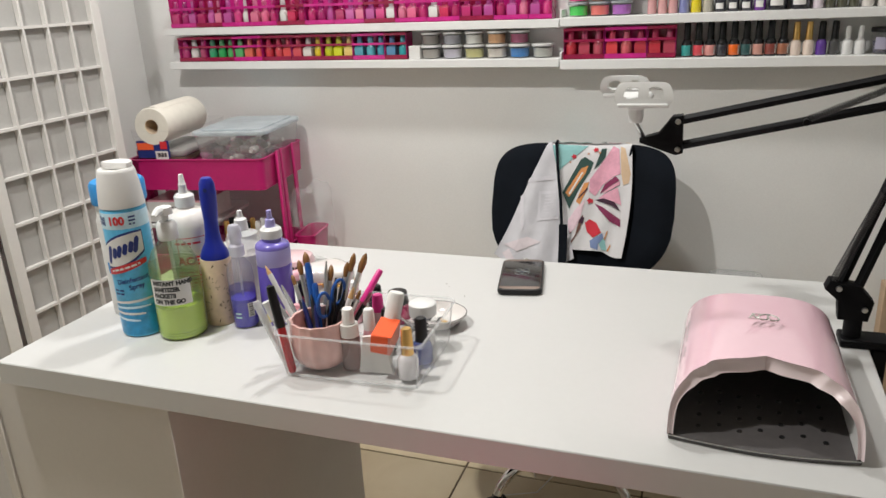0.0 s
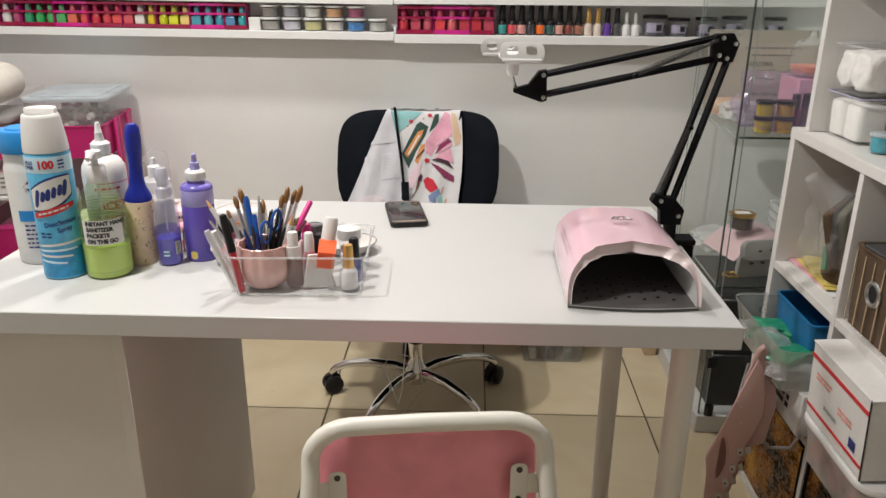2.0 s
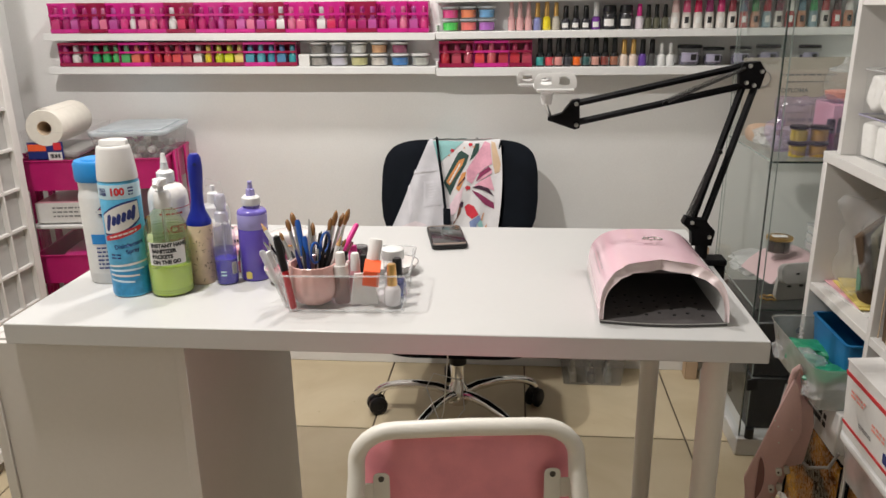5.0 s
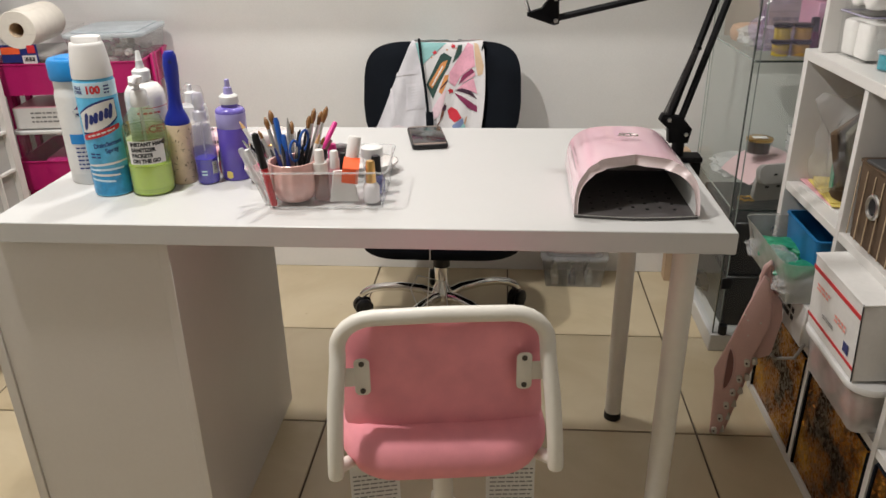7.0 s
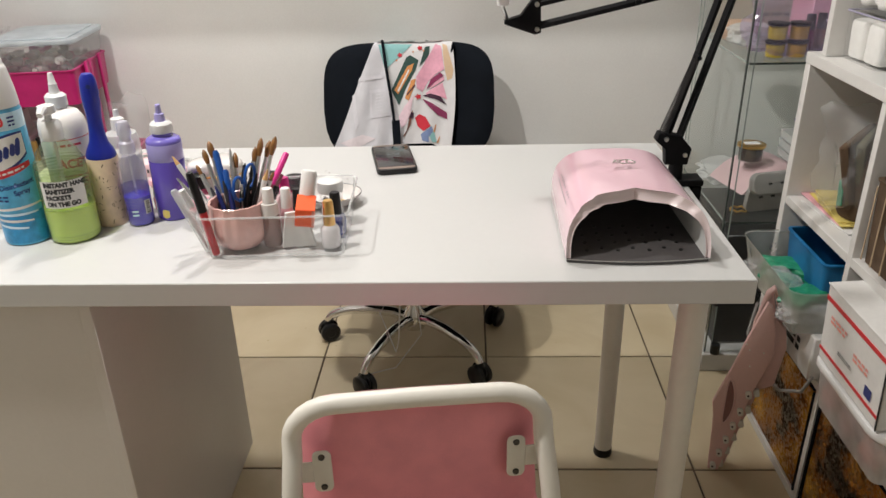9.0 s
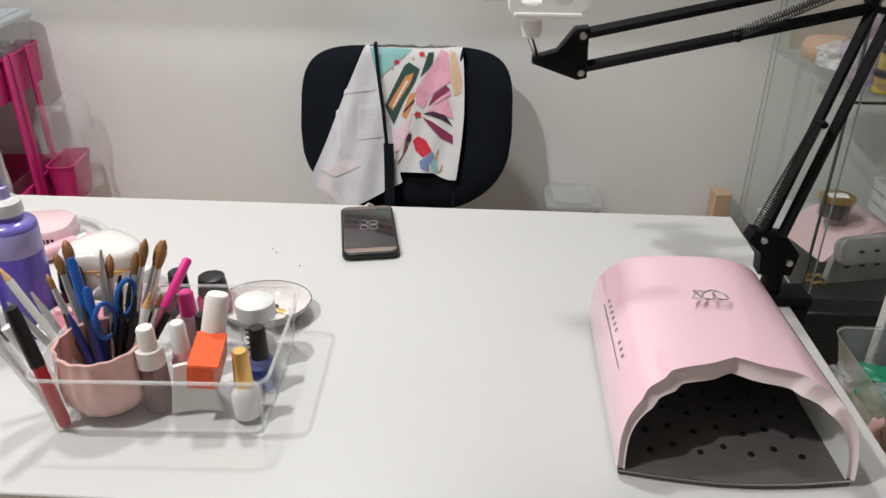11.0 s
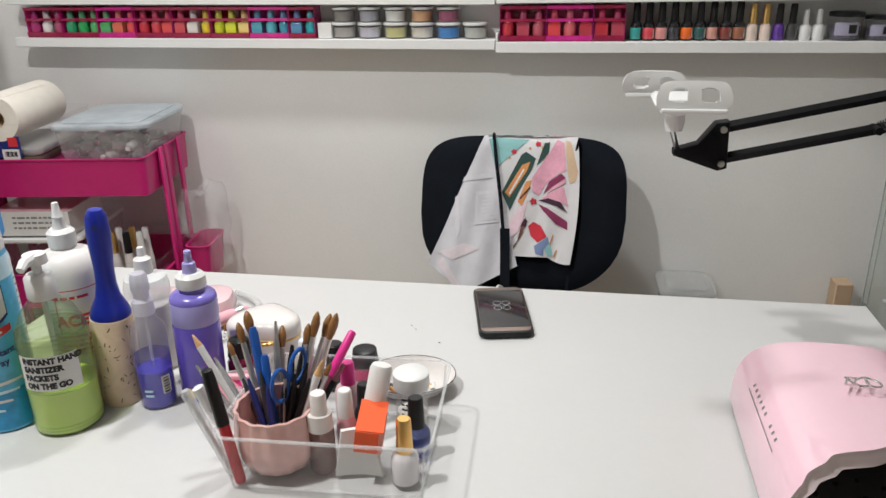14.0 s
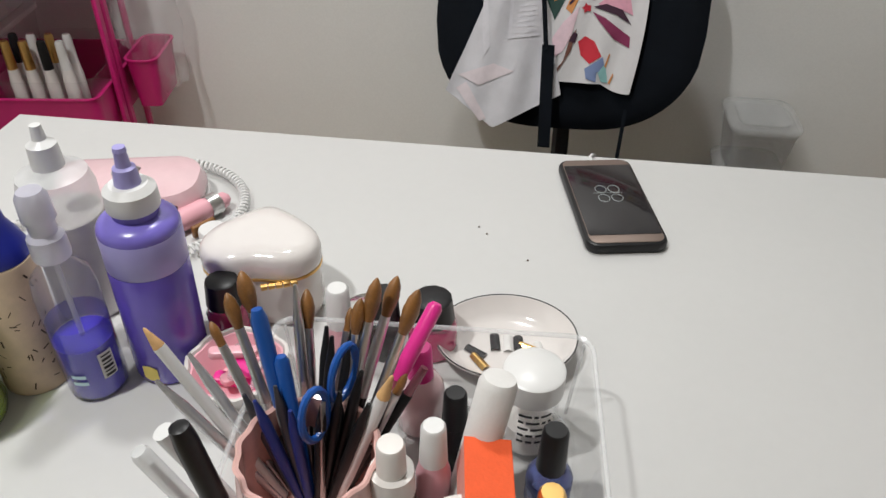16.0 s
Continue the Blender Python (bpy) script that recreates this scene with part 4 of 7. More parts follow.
# ---- folding screen at the side wall ----
def screen_panel(m, rows, cols, w, h, label):
    sc = thing("folding_screen", label, "screen", m, "folding screen panels")
    for x in (0.0, w - 0.03):
        part("stile", box_bm(x, x + 0.03, -0.01, 0.01, 0, h, 0.0015), SCREEN_WOOD, sc)
    for z in (0.04, h - 0.03):
        part("rail", box_bm(0.0302, w - 0.0302, -0.0095, 0.0095, z, z + 0.03, 0.001), SCREEN_WOOD, sc)
    z0, z1 = 0.071, h - 0.031
    for k in range(1, rows):
        z = z0 + (z1 - z0) * k / rows
        part("lattice_bar", box_bm(0.0303, w - 0.0303, -0.006, 0.006, z - 0.0035, z + 0.0035), SCREEN_WOOD, sc)
    for k in range(1, cols):
        x = 0.03 + (w - 0.06) * k / cols
        part("lattice_bar", box_bm(x - 0.003, x + 0.003, -0.0065, 0.0065, z0, z1), SCREEN_WOOD, sc)
    part("paper", box_bm(0.0302, w - 0.0302, 0.0066, 0.0074, z0, z1), SCREEN_PAPER, sc)
    return sc


screen_panel(pose(-0.95, 1.612, 0, 0, 0, 90), 15, 5, 0.425, 1.78, "white wooden lattice folding screen with paper panes")
screen_panel(pose(-0.96, 1.598, 0, 0, 0, -112), 15, 5, 0.425, 1.78, "white wooden lattice folding screen, turned towards the wall")

# ---- magenta trolley ----
cart = thing("utility_cart", "magenta metal utility cart loaded with clear boxes", "cart")
KX0, KX1, KY0, KY1 = -0.425, 0.0, 0.0, 0.295
before_cart = set(bpy.data.objects) - {cart}


def tray_shell(x0, x1, y0, y1, z0, z1, t=0.003, r=0.03, flare=0.0):
    """An open tray with rounded corners, thin walls and a rolled lip."""
    cx, cy, w, d = (x0 + x1) / 2, (y0 + y1) / 2, x1 - x0, y1 - y0
    rings = []
    levels = ((flare + t, z0), (0, z1), (-0.003, z1 + 0.001), (-0.003, z1 + 0.004)) if t < 0.0025 else ((flare + t, z0), (0, z1), (-0.003, z1 + 0.001), (-0.003, z1 + 0.004), (t, z1 + 0.004), (flare + 2 * t, z0 + t))
    for inset, z in levels:
        rings.append([(px, py, z) for px, py in rounded(w - 2 * inset, d - 2 * inset, max(0.004, r - inset), 5, cx, cy)])
    bm = bmesh.new()
    vs = [[bm.verts.new(p) for p in ring] for ring in rings]
    n = len(vs[0])
    for a, b in zip(vs, vs[1:]):
        for i in range(n):
            bm.faces.new((a[i], a[(i + 1) % n], b[(i + 1) % n], b[i]))
    bm.faces.new(vs[0][::-1])
    if t >= 0.0025:
        bm.faces.new(vs[-1])
    bmesh.ops.recalc_face_normals(bm, faces=bm.faces[:])
    return bm


for z in (0.708, 0.415, 0.13):
    part("tray", tray_shell(KX0, KX1, KY0, KY1, z, z + 0.088, 0.004, 0.02), MAGENTA, cart)
for xs, s in ((KX0, -1), (KX1, 1)):
    for y in (KY0 + 0.075, KY0 + 0.105):
        part("post", box_bm(xs + s * 0.004, xs + s * 0.013, y, y + 0.02, 0.06, 0.808, 0.003), MAGENTA, cart)
    for y in (KY1 - 0.105,):
        part("post", box_bm(xs + s * 0.004, xs + s * 0.013, y, y + 0.02, 0.06, 0.808, 0.003), MAGENTA, cart)
for x in (KX0 + 0.03, KX1 - 0.03):
    for y in (KY0 + 0.04, KY1 - 0.04):
        part("caster", join(moved(lathe([(0, -0.012), (0.026, -0.012), (0.03, -0.006), (0.03, 0.006), (0.026, 0.012), (0, 0.012)], 18), pose(x, y, 0.030, 90)), lathe([(0, 0.05), (0.012, 0.05), (0.012, 0.132), (0, 0.132)], 10, (x, y, 0))), BLACK_PL, cart)


def clear_box(x0, x1, y0, y1, z0, h, label, lid=None, body=None, group="", flare=0.012):
    b = thing("storage_box", label, "storage box", pose((x0 + x1) / 2, (y0 + y1) / 2, z0), group)
    w, d = (x1 - x0) / 2, (y1 - y0) / 2
    part("tub", tray_shell(-w, w, -d, d, 0, h, 0.0015, 0.025, flare), body or FROST, b)
    if lid:
        part("lid", prism(rounded(2 * w + 0.012, 2 * d + 0.012, 0.03), h + 0.0045, h + 0.016, "z", 0.003), lid, b)
        part("lid_rim", prism(rounded(2 * w - 0.03, 2 * d - 0.03, 0.02), h + 0.0165, h + 0.020, "z", 0.001), lid, b)
    return b


part("liner", box_bm(KX0 + 0.008, KX1 - 0.008, KY0 + 0.008, KY1 - 0.008, 0.770, 0.780, 0.002), MAGENTA, cart)
TOP = 0.7805
clear_box(-0.214, 0.006, 0.012, 0.282, TOP, 0.080, "clear lidded storage box full of small bottles", FROST_LID, clear("hazy_tub", haze=0.30, rough=0.2, haze_colour=(0.66, 0.66, 0.65), edge=1.3))
mix_r = random.Random(9)
for k in range(30):
    col = mix_r.choice([(0.45, 0.42, 0.40), (0.62, 0.60, 0.58), (0.30, 0.24, 0.26), (0.40, 0.12, 0.26), (0.55, 0.52, 0.48), (0.18, 0.17, 0.18)])
    zz = TOP + 0.0135 + 0.0245 * (k // 15)
    a, b = k % 15 % 4, k % 15 // 4
    solid("small_bottle", lathe([(0, 0), (0.011, 0), (0.0115, 0.022), (0.006, 0.028), (0.006, 0.042), (0, 0.043)], 10), gloss(col, 0.3), "small product bottle in a clear storage box", "bottle",
          pose(-0.188 + 0.048 * a + mix_r.uniform(-0.004, 0.004), 0.055 + 0.062 * b + mix_r.uniform(-0.006, 0.006), zz, 88 + mix_r.uniform(-9, 9), 0, mix_r.uniform(0, 360)), "bottles in storage box")
bin2 = clear_box(-0.415, -0.236, 0.012, 0.272, TOP, 0.098, "clear open bin with a printed label, holding paper towel", None, POT, "", 0.006)
part("label", box_bm(-0.068, 0.035, -0.1306, -0.129, 0.022, 0.072), NAVY, bin2, "dark blue printed label")
part("label", box_bm(-0.066, -0.014, -0.132, -0.131, 0.046, 0.066), ORANGE, bin2, "orange label strip")
part("label", box_bm(-0.010, 0.030, -0.132, -0.131, 0.018, 0.042), PAPER, bin2, "white barcode label")
part("label_mark", box_bm(0.008, 0.030, -0.132, -0.131, 0.048, 0.070), RED_PR, bin2)
part("barcode", moved(join(*[plate(0.0012 + 0.0011 * (k % 3), 0.012, 1, 1, -0.013 + 0.0033 * k) for k in range(9)]), pose(0.010, -0.1326, 0.031, 90)), INK, bin2)
for k in range(2):
    solid("folded_cloth", moved(prism(rounded(0.13, 0.24, 0.02), 0, 0.018, "z", 0.006), pose(-0.325, 0.145, TOP + 0.003 + 0.0185 * k, 0, 0, 2 * k)), (BROWN_FAB, CARD_GREY)[k], "dark folded cloth in a clear bin", "cloth")
roll = thing("paper_towel_roll", "cream paper towel roll lying in a clear bin", "paper towel", pose(-0.334, 0.010, TOP + 0.113, 0, 0, 2) @ pose(0, 0, 0, -90))
part("towel", lathe([(0.021, 0.0), (0.052, 0.0), (0.054, 0.004), (0.054, 0.236), (0.052, 0.24), (0.021, 0.24), (0.021, 0.0)], 32), TOWEL, roll)
part("core", lathe([(0.0195, 0.001), (0.0208, 0.001), (0.0208, 0.239), (0.0195, 0.239), (0.0195, 0.001)], 20), LINT, roll)
# Black disc halfway in stands in for the shade inside the core.
part("hollow", lathe([(0, 0.12), (0.0194, 0.12), (0.0194, 0.122), (0, 0.122)], 20), INK, roll)
part("loose_sheet", sheet(lambda u, v: (0.0545 * math.cos(1.1 + 1.2 * u) + 0.006 * u, -0.0545 * math.sin(1.1 + 1.2 * u) - 0.004 * u, 0.01 + 0.22 * v), 10, 10, 0.0006), TOWEL, roll)
MID = 0.415 + 0.0085
clear_box(-0.415, -0.20, 0.012, 0.28, MID, 0.160, "clear storage box with pink items", WHITE_PL, POT)
solid("pink_pouch", moved(prism(rounded(0.13, 0.2, 0.04), 0, 0.07, "z", 0.02), pose(-0.308, 0.148, MID + 0.004)), HOT_PINK, "pink pouch inside a clear storage box", "pouch")
gb = thing("card_box", "white and pink printed card box on a storage box", "box", pose(-0.308, 0.10, MID + 0.1815))
part("carton", box_bm(-0.095, 0.095, -0.085, 0.085, 0, 0.062, 0.001), PAPER, gb)
part("top_print", box_bm(-0.094, 0.094, -0.084, 0.084, 0.0625, 0.0632), BOX_PINK, gb)
part("print", moved(bars(3, 0.11, 0.005, 0.013, 8), pose(0.01, -0.0858, 0.034, 90)), GREY_INK, gb)
clear_box(-0.19, -0.012, 0.012, 0.28, MID, 0.110, "low clear bin of capped bottles", None, POT)
for k in range(8):
    bottle("polish_bottle", (-0.165 + 0.034 * (k % 4), 0.05 + 0.035 * (k // 4), MID + 0.003), MILK, (GOLD, GOLD, BLACK_PL, WHITE_PL, BLACK_PL, WHITE_PL, GOLD, WHITE_PL)[k], 0.0125, 0.120, 0.055, "slim bottle in a clear bin on the cart", "bottles on the cart", False, 0.0095)
part("side_bin", tray_shell(0.016, 0.08, 0.12, 0.26, 0.43, 0.53, 0.003, 0.02, 0.006), MAGENTA, cart, "magenta bin hung on the side")


def crumple(w, h, d, seed, m, material, name, label, category, folds=1.0, smooth=28):
    """A limp bag or soft lump: a closed sack with random creases."""
    bm = bmesh.new()
    bmesh.ops.create_icosphere(bm, subdivisions=4, radius=1)
    for v in bm.verts:
        c = v.co.copy()
        s = noise.noise(c * 1.6 + Vector((seed * 7.3, 0, 0))) * 0.3 + noise.noise(c * 3.4 + Vector((0, seed * 3.1, 0))) * 0.16
        r = (1 + s * folds) / max(0.72, max(abs(c.x), abs(c.y), abs(c.z))) * 0.86
        v.co = Vector((c.x * r * w / 2, c.y * r * d / 2, c.z * r * h / 2))
    return solid(name, bm, material, label, category, m, smooth=smooth)


crumple(0.11, 0.24, 0.13, 3, pose(0.055, 0.20, 0.56), BAG, "plastic_bag", "clear crumpled plastic bag hung on the cart", "bag")
CART_AT = pose(-0.592, 2.172, 0, 0, 0, 8)
for o in set(bpy.data.objects) - before_cart:
    if o.parent is None:
        o.matrix_basis = CART_AT @ o.matrix_basis

# ---- bottles on the desk ----
standing = set(bpy.data.objects)
T = DESK_Z + 0.0003
FACE = -68


def shapes(parent, name, bm, material, r, angle, z, label="", twist=0.0):
    return part(name, wrap(bm, r, angle, z, twist), material, parent, label, 0)


can = thing("spray_can", "blue and white disinfectant spray can with white cap", "spray can", pose(-0.235, 1.246, T) @ Matrix.Diagonal((1, 1, 1.04, 1)))
R = 0.0335
part("body", lathe([(0, 0), (R - 0.003, 0), (R - 0.001, 0.001), (R, 0.004), (R, 0.192), (R - 0.001, 0.196), (R - 0.003, 0.199), (0, 0.199)], 40), SKY, can)
part("cap", lathe([(0, 0.1992), (R - 0.0005, 0.1992), (R - 0.0005, 0.205), (R - 0.002, 0.222), (R - 0.0058, 0.249), (R - 0.0072, 0.2535), (R - 0.009, 0.2548), (R - 0.011, 0.252), (R - 0.015, 0.2505), (0, 0.2505)], 40), CAN_WHITE, can, "white plastic cap")
part("cap_crest", prism([(0.0245 * math.cos(radians(a)), 0.001 + 0.0236 * math.sin(radians(a))) for a in range(-8, 189, 14)], 0.2512, 0.2625, "z", 0.0022), CAN_WHITE, can)
part("shoulder_band", lathe([(R + 0.0002, 0.170), (R + 0.0003, 0.171), (R + 0.0003, 0.193), (R + 0.0002, 0.194)], 40), ICE, can, "pale band with printed claim")
shapes(can, "lettering", letters("KILLS", 0.0070, 0.0003), NAVY, R + 0.0007, FACE - 47, 0.1855)
shapes(can, "lettering", letters("OVER", 0.0070, 0.0003), NAVY, R + 0.0007, FACE - 47, 0.1785)
shapes(can, "lettering", letters("100", 0.0165, 0.0008), RED_PR, R + 0.0007, FACE - 2, 0.182)
shapes(can, "small_print", bars(3, 0.013, 0.0026, 0.0052, 2), NAVY, R + 0.0007, FACE + 40, 0.182)
part("base_band", lathe([(R + 0.0003, 0.004), (R + 0.0005, 0.006), (R + 0.0005, 0.046), (R + 0.0003, 0.05)], 40), AQUA, can, "deep blue lower band")


def swoosh(w, h, lean, nx=16):
    return sheet(lambda u, v: ((u - 0.5) * w, (v - 0.5) * h * (0.55 + 0.45 * math.sin(math.pi * (0.12 + 0.8 * u))) + lean * (u - 0.5) * w, 0), nx, 3)


shapes(can, "logo_shape", swoosh(0.068, 0.050, 0.33), NAVY, R + 0.0006, FACE, 0.138)
shapes(can, "logo_shape", swoosh(0.066, 0.042, 0.33), PAPER, R + 0.0009, FACE, 0.1385)
blob = []
for k, (bx, bh) in enumerate(((-0.022, 0.030), (-0.012, 0.017), (-0.004, 0.019), (0.005, 0.018), (0.014, 0.018), (0.022, 0.026))):
    blob.append(moved(swoosh(0.007, bh, 0.0, 5), pose(bx, 0.33 * bx, 0, 0, 0, -14)))
shapes(can, "logo_shape", join(*blob), NAVY, R + 0.0012, FACE, 0.1385)
shapes(can, "logo_shape", swoosh(0.068, 0.011, 0.25), RED_PR, R + 0.0012, FACE, 0.1115)
shapes(can, "stripe_print", moved(bars(1, 0.05, 0.0028, 0.005, 3), pose(0, 0, 0, 0, 0, 13)), PAPER, R + 0.0015, FACE, 0.1115)
shapes(can, "lettering", moved(letters("Disinfectant", 0.0105, 0.0003), pose(0, 0, 0, 0, 0, 8)), NAVY, R + 0.0008, FACE + 12, 0.092)
shapes(can, "lettering", moved(letters("Spray", 0.0105, 0.0003), pose(0, 0, 0, 0, 0, 8)), NAVY, R + 0.0008, FACE + 20, 0.0815)
shapes(can, "small_print", bars(2, 0.018, 0.0028, 0.0055, 5), NAVY, R + 0.0008, FACE - 30, 0.073)
for k in range(4):
    shapes(can, "wave_print", swoosh(0.075 - 0.01 * k, 0.0038, 0.08 - 0.06 * k), ICE if k % 2 else PAPER, R + 0.0008, FACE - 8 * k, 0.058 - 0.0095 * k)

wipes = thing("wipes_canister", "white wipes canister with a bright blue lid", "canister", pose(-0.308, 1.318, T) @ Matrix.Diagonal((0.97, 0.97, 1.02, 1)))
part("body", lathe([(0, 0), (0.040, 0), (0.0425, 0.003), (0.0425, 0.16), (0.040, 0.168), (0.040, 0.186), (0, 0.186)], 36), WHITE_PL, wipes)
part("lid", lathe([(0, 0.187), (0.0435, 0.187), (0.0445, 0.19), (0.0445, 0.217), (0.041, 0.222), (0.030, 0.222), (0.028, 0.225), (0, 0.225)], 36, flute=30, depth=0.004), LID_BLUE, wipes, "ribbed blue lid")
part("label", lathe([(0.0428, 0.02), (0.0429, 0.021), (0.0429, 0.158), (0.0428, 0.159)], 36), PAPER, wipes)
shapes(wipes, "logo_shape", moved(plate(0.026, 0.026, 8, 3), pose(0, 0, 0, 0, 0, 45)), NAVY, 0.0434, -58, 0.135)
shapes(wipes, "logo_shape", moved(plate(0.020, 0.020, 8, 3), pose(0, 0, 0, 0, 0, 45)), RED_PR, 0.0438, -58, 0.137)
shapes(wipes, "logo_shape", plate(0.034, 0.007, 8, 1), PAPER, 0.0442, -58, 0.135)
shapes(wipes, "band", plate(0.07, 0.018, 16, 2), LID_BLUE, 0.0436, -58, 0.085)
shapes(wipes, "small_print", bars(6, 0.055, 0.003, 0.0075, 11), NAVY, 0.0436, -58, 0.05)
shapes(wipes, "small_print", bars(9, 0.03, 0.0022, 0.0085, 12), GREY_INK, 0.0436, 18, 0.10)

soap = thing("soap_bottle", "clear pump bottle half full of green hand sanitizer", "pump bottle", pose(-0.164, 1.252, T) @ Matrix.Diagonal((1, 1, 1.03, 1)))
part("bottle", lathe([(0, 0), (0.034, 0), (0.0365, 0.003), (0.037, 0.01), (0.037, 0.100), (0.0355, 0.117), (0.028, 0.135), (0.018, 0.146), (0.014, 0.150), (0.0125, 0.152)], 40), SOAP_CLEAR, soap)
part("liquid", lathe([(0, 0.0012), (0.033, 0.0012), (0.0358, 0.004), (0.0358, 0.0085), (0.0362, 0.052), (0, 0.0522)], 36), GREEN_SOAP, soap, "bright green liquid")
part("film", lathe([(0.0362, 0.088), (0.0364, 0.09), (0.0364, 0.112), (0.0355, 0.116)], 36), clear("green_film", tint=(0.90, 0.95, 0.80), haze=0.08, haze_colour=(0.45, 0.55, 0.25)), soap)
part("back_tint", lathe([(0.0362, 0.052), (0.0363, 0.053), (0.0363, 0.09), (0.0362, 0.091)], 36), clear("green_wet_wall", tint=(0.84, 0.90, 0.66), haze=0.14, haze_colour=(0.40, 0.48, 0.18)), soap)
part("dip_tube", lathe([(0, 0.004), (0.003, 0.004), (0.003, 0.15), (0, 0.15)], 8), FROST, soap)
for z in (0.008, 0.012, 0.104, 0.109, 0.114, 0.119):
    rr = 0.0372 if z < 0.105 else 0.0372 - (z - 0.1) * 0.09
    part("ridge", lathe([(rr, z - 0.001), (rr + 0.0006, z), (rr, z + 0.001)], 36), SOAP_CLEAR, soap)
part("collar", lathe([(0, 0.1505), (0.0145, 0.1505), (0.0155, 0.153), (0.015, 0.174), (0.0115, 0.178), (0, 0.178)], 24, flute=24, depth=0.01), WHITE_PL, soap, "white pump collar")
part("pump_head", join(lathe([(0, 0.178), (0.005, 0.178), (0.005, 0.186), (0.0125, 0.189), (0.0115, 0.199), (0, 0.2)], 20), moved(tube([(0.004, 0, 0.195), (-0.02, 0, 0.1965), (-0.03, 0, 0.192)], 0.0055, 8, radii=[0.0065, 0.0058, 0.0042]), pose(0, 0, 0, 0, 0, 100))), WHITE_PL, soap, "white pump head")
shapes(soap, "label", plate(0.066, 0.040, 20, 2), PAPER, 0.0376, FACE, 0.078)
for k, line in enumerate(("INSTANT HAND", "SANITIZER", "PACKETS", "ON THE GO")):
    bm = letters(line, 0.0088, 0.0006)
    w = max(v.co.x for v in bm.verts) - min(v.co.x for v in bm.verts)
    shapes(soap, "lettering", moved(bm, pose(-0.027 + w / 2, 0, 0)), INK, 0.0380, FACE, 0.0925 - 0.0096 * k)

lint = thing("lint_roller", "lint roller standing on end with deep blue handle", "lint roller", pose(-0.130, 1.305, T, 0, 2.2) @ Matrix.Diagonal((1, 1, 1.043, 1)))
part("sheet_roll", lathe([(0.0, 0), (0.019, 0), (0.0235, 0.0005), (0.0238, 0.002), (0.0238, 0.104), (0.0232, 0.106), (0.0195, 0.106), (0.0195, 0.102), (0, 0.102)], 32), LINT, lint, "used tan adhesive sheet")
part("handle", lathe([(0, 0.1025), (0.0225, 0.1065), (0.0225, 0.110), (0.0195, 0.118), (0.0135, 0.130), (0.0112, 0.145), (0.0108, 0.165), (0.0125, 0.185), (0.0130, 0.205), (0.0115, 0.222), (0.0075, 0.229), (0, 0.230)], 24), ROLLER_BLUE, lint, "deep blue plastic handle")
# Navy disc on the uncut handle stands in for the hanging hole's shade.
part("hang_hole", moved(lathe([(0, -0.0003), (0.0026, -0.0003), (0.0034, 0.0012), (0, 0.0012)], 14), pose(0.0045, -0.0112, 0.213, 97, 0, 22)), NAVY, lint)
lr = random.Random(3)
flecks = []
for k in range(46):
    flecks.append(moved(plate(lr.uniform(0.0012, 0.006), lr.uniform(0.0006, 0.0014), 2, 1), pose(lr.uniform(-0.03, 0.03), lr.uniform(0.008, 0.098), 0, 0, 0, lr.uniform(0, 180))))
shapes(lint, "lint_specks", join(*flecks), LINT_DARK, 0.0241, FACE, 0.0)

sp = thing("spray_bottle", "small clear spray bottle with violet liquid", "spray bottle", pose(-0.081, 1.302, T) @ Matrix.Diagonal((1, 1, 1.04, 1)))
part("bottle", lathe([(0, 0), (0.0185, 0), (0.0205, 0.003), (0.0205, 0.085), (0.0185, 0.098), (0.010, 0.108), (0.009, 0.112)], 28), SPRAY_CLEAR, sp)
part("liquid", lathe([(0, 0.001), (0.0178, 0.001), (0.0199, 0.004), (0.0199, 0.046), (0, 0.0462)], 28), BLUE_LIQ, sp, "blue-violet liquid")
part("film", lathe([(0.0200, 0.0465), (0.0201, 0.048), (0.0201, 0.062), (0.0200, 0.063)], 28), clear("violet_film", tint=(0.55, 0.52, 0.86), haze=0.25, haze_colour=(0.20, 0.17, 0.55)), sp)
part("dip_tube", lathe([(0, 0.004), (0.0018, 0.004), (0.0018, 0.112), (0, 0.112)], 8), FROST, sp)
part("sprayer", lathe([(0, 0.1125), (0.0115, 0.1125), (0.012, 0.115), (0.0115, 0.128), (0.0085, 0.131), (0.0085, 0.138), (0.0105, 0.141), (0.0098, 0.156), (0.0075, 0.160), (0, 0.160)], 20), clear("milky_sprayer", haze=0.62, rough=0.3, haze_colour=(0.66, 0.65, 0.76)), sp, "milky plastic sprayer")
shapes(sp, "barcode_label", plate(0.011, 0.022, 5, 2), PAPER, 0.0210, FACE + 42, 0.030)
for k in range(6):
    shapes(sp, "barcode", plate(0.0075, 0.0013 if k % 2 else 0.0022, 4, 1), INK, 0.0214, FACE + 42, 0.0215 + 0.0034 * k)
shapes(sp, "small_print", bars(2, 0.014, 0.003, 0.006, 6), ICE, 0.0210, FACE - 12, 0.022)

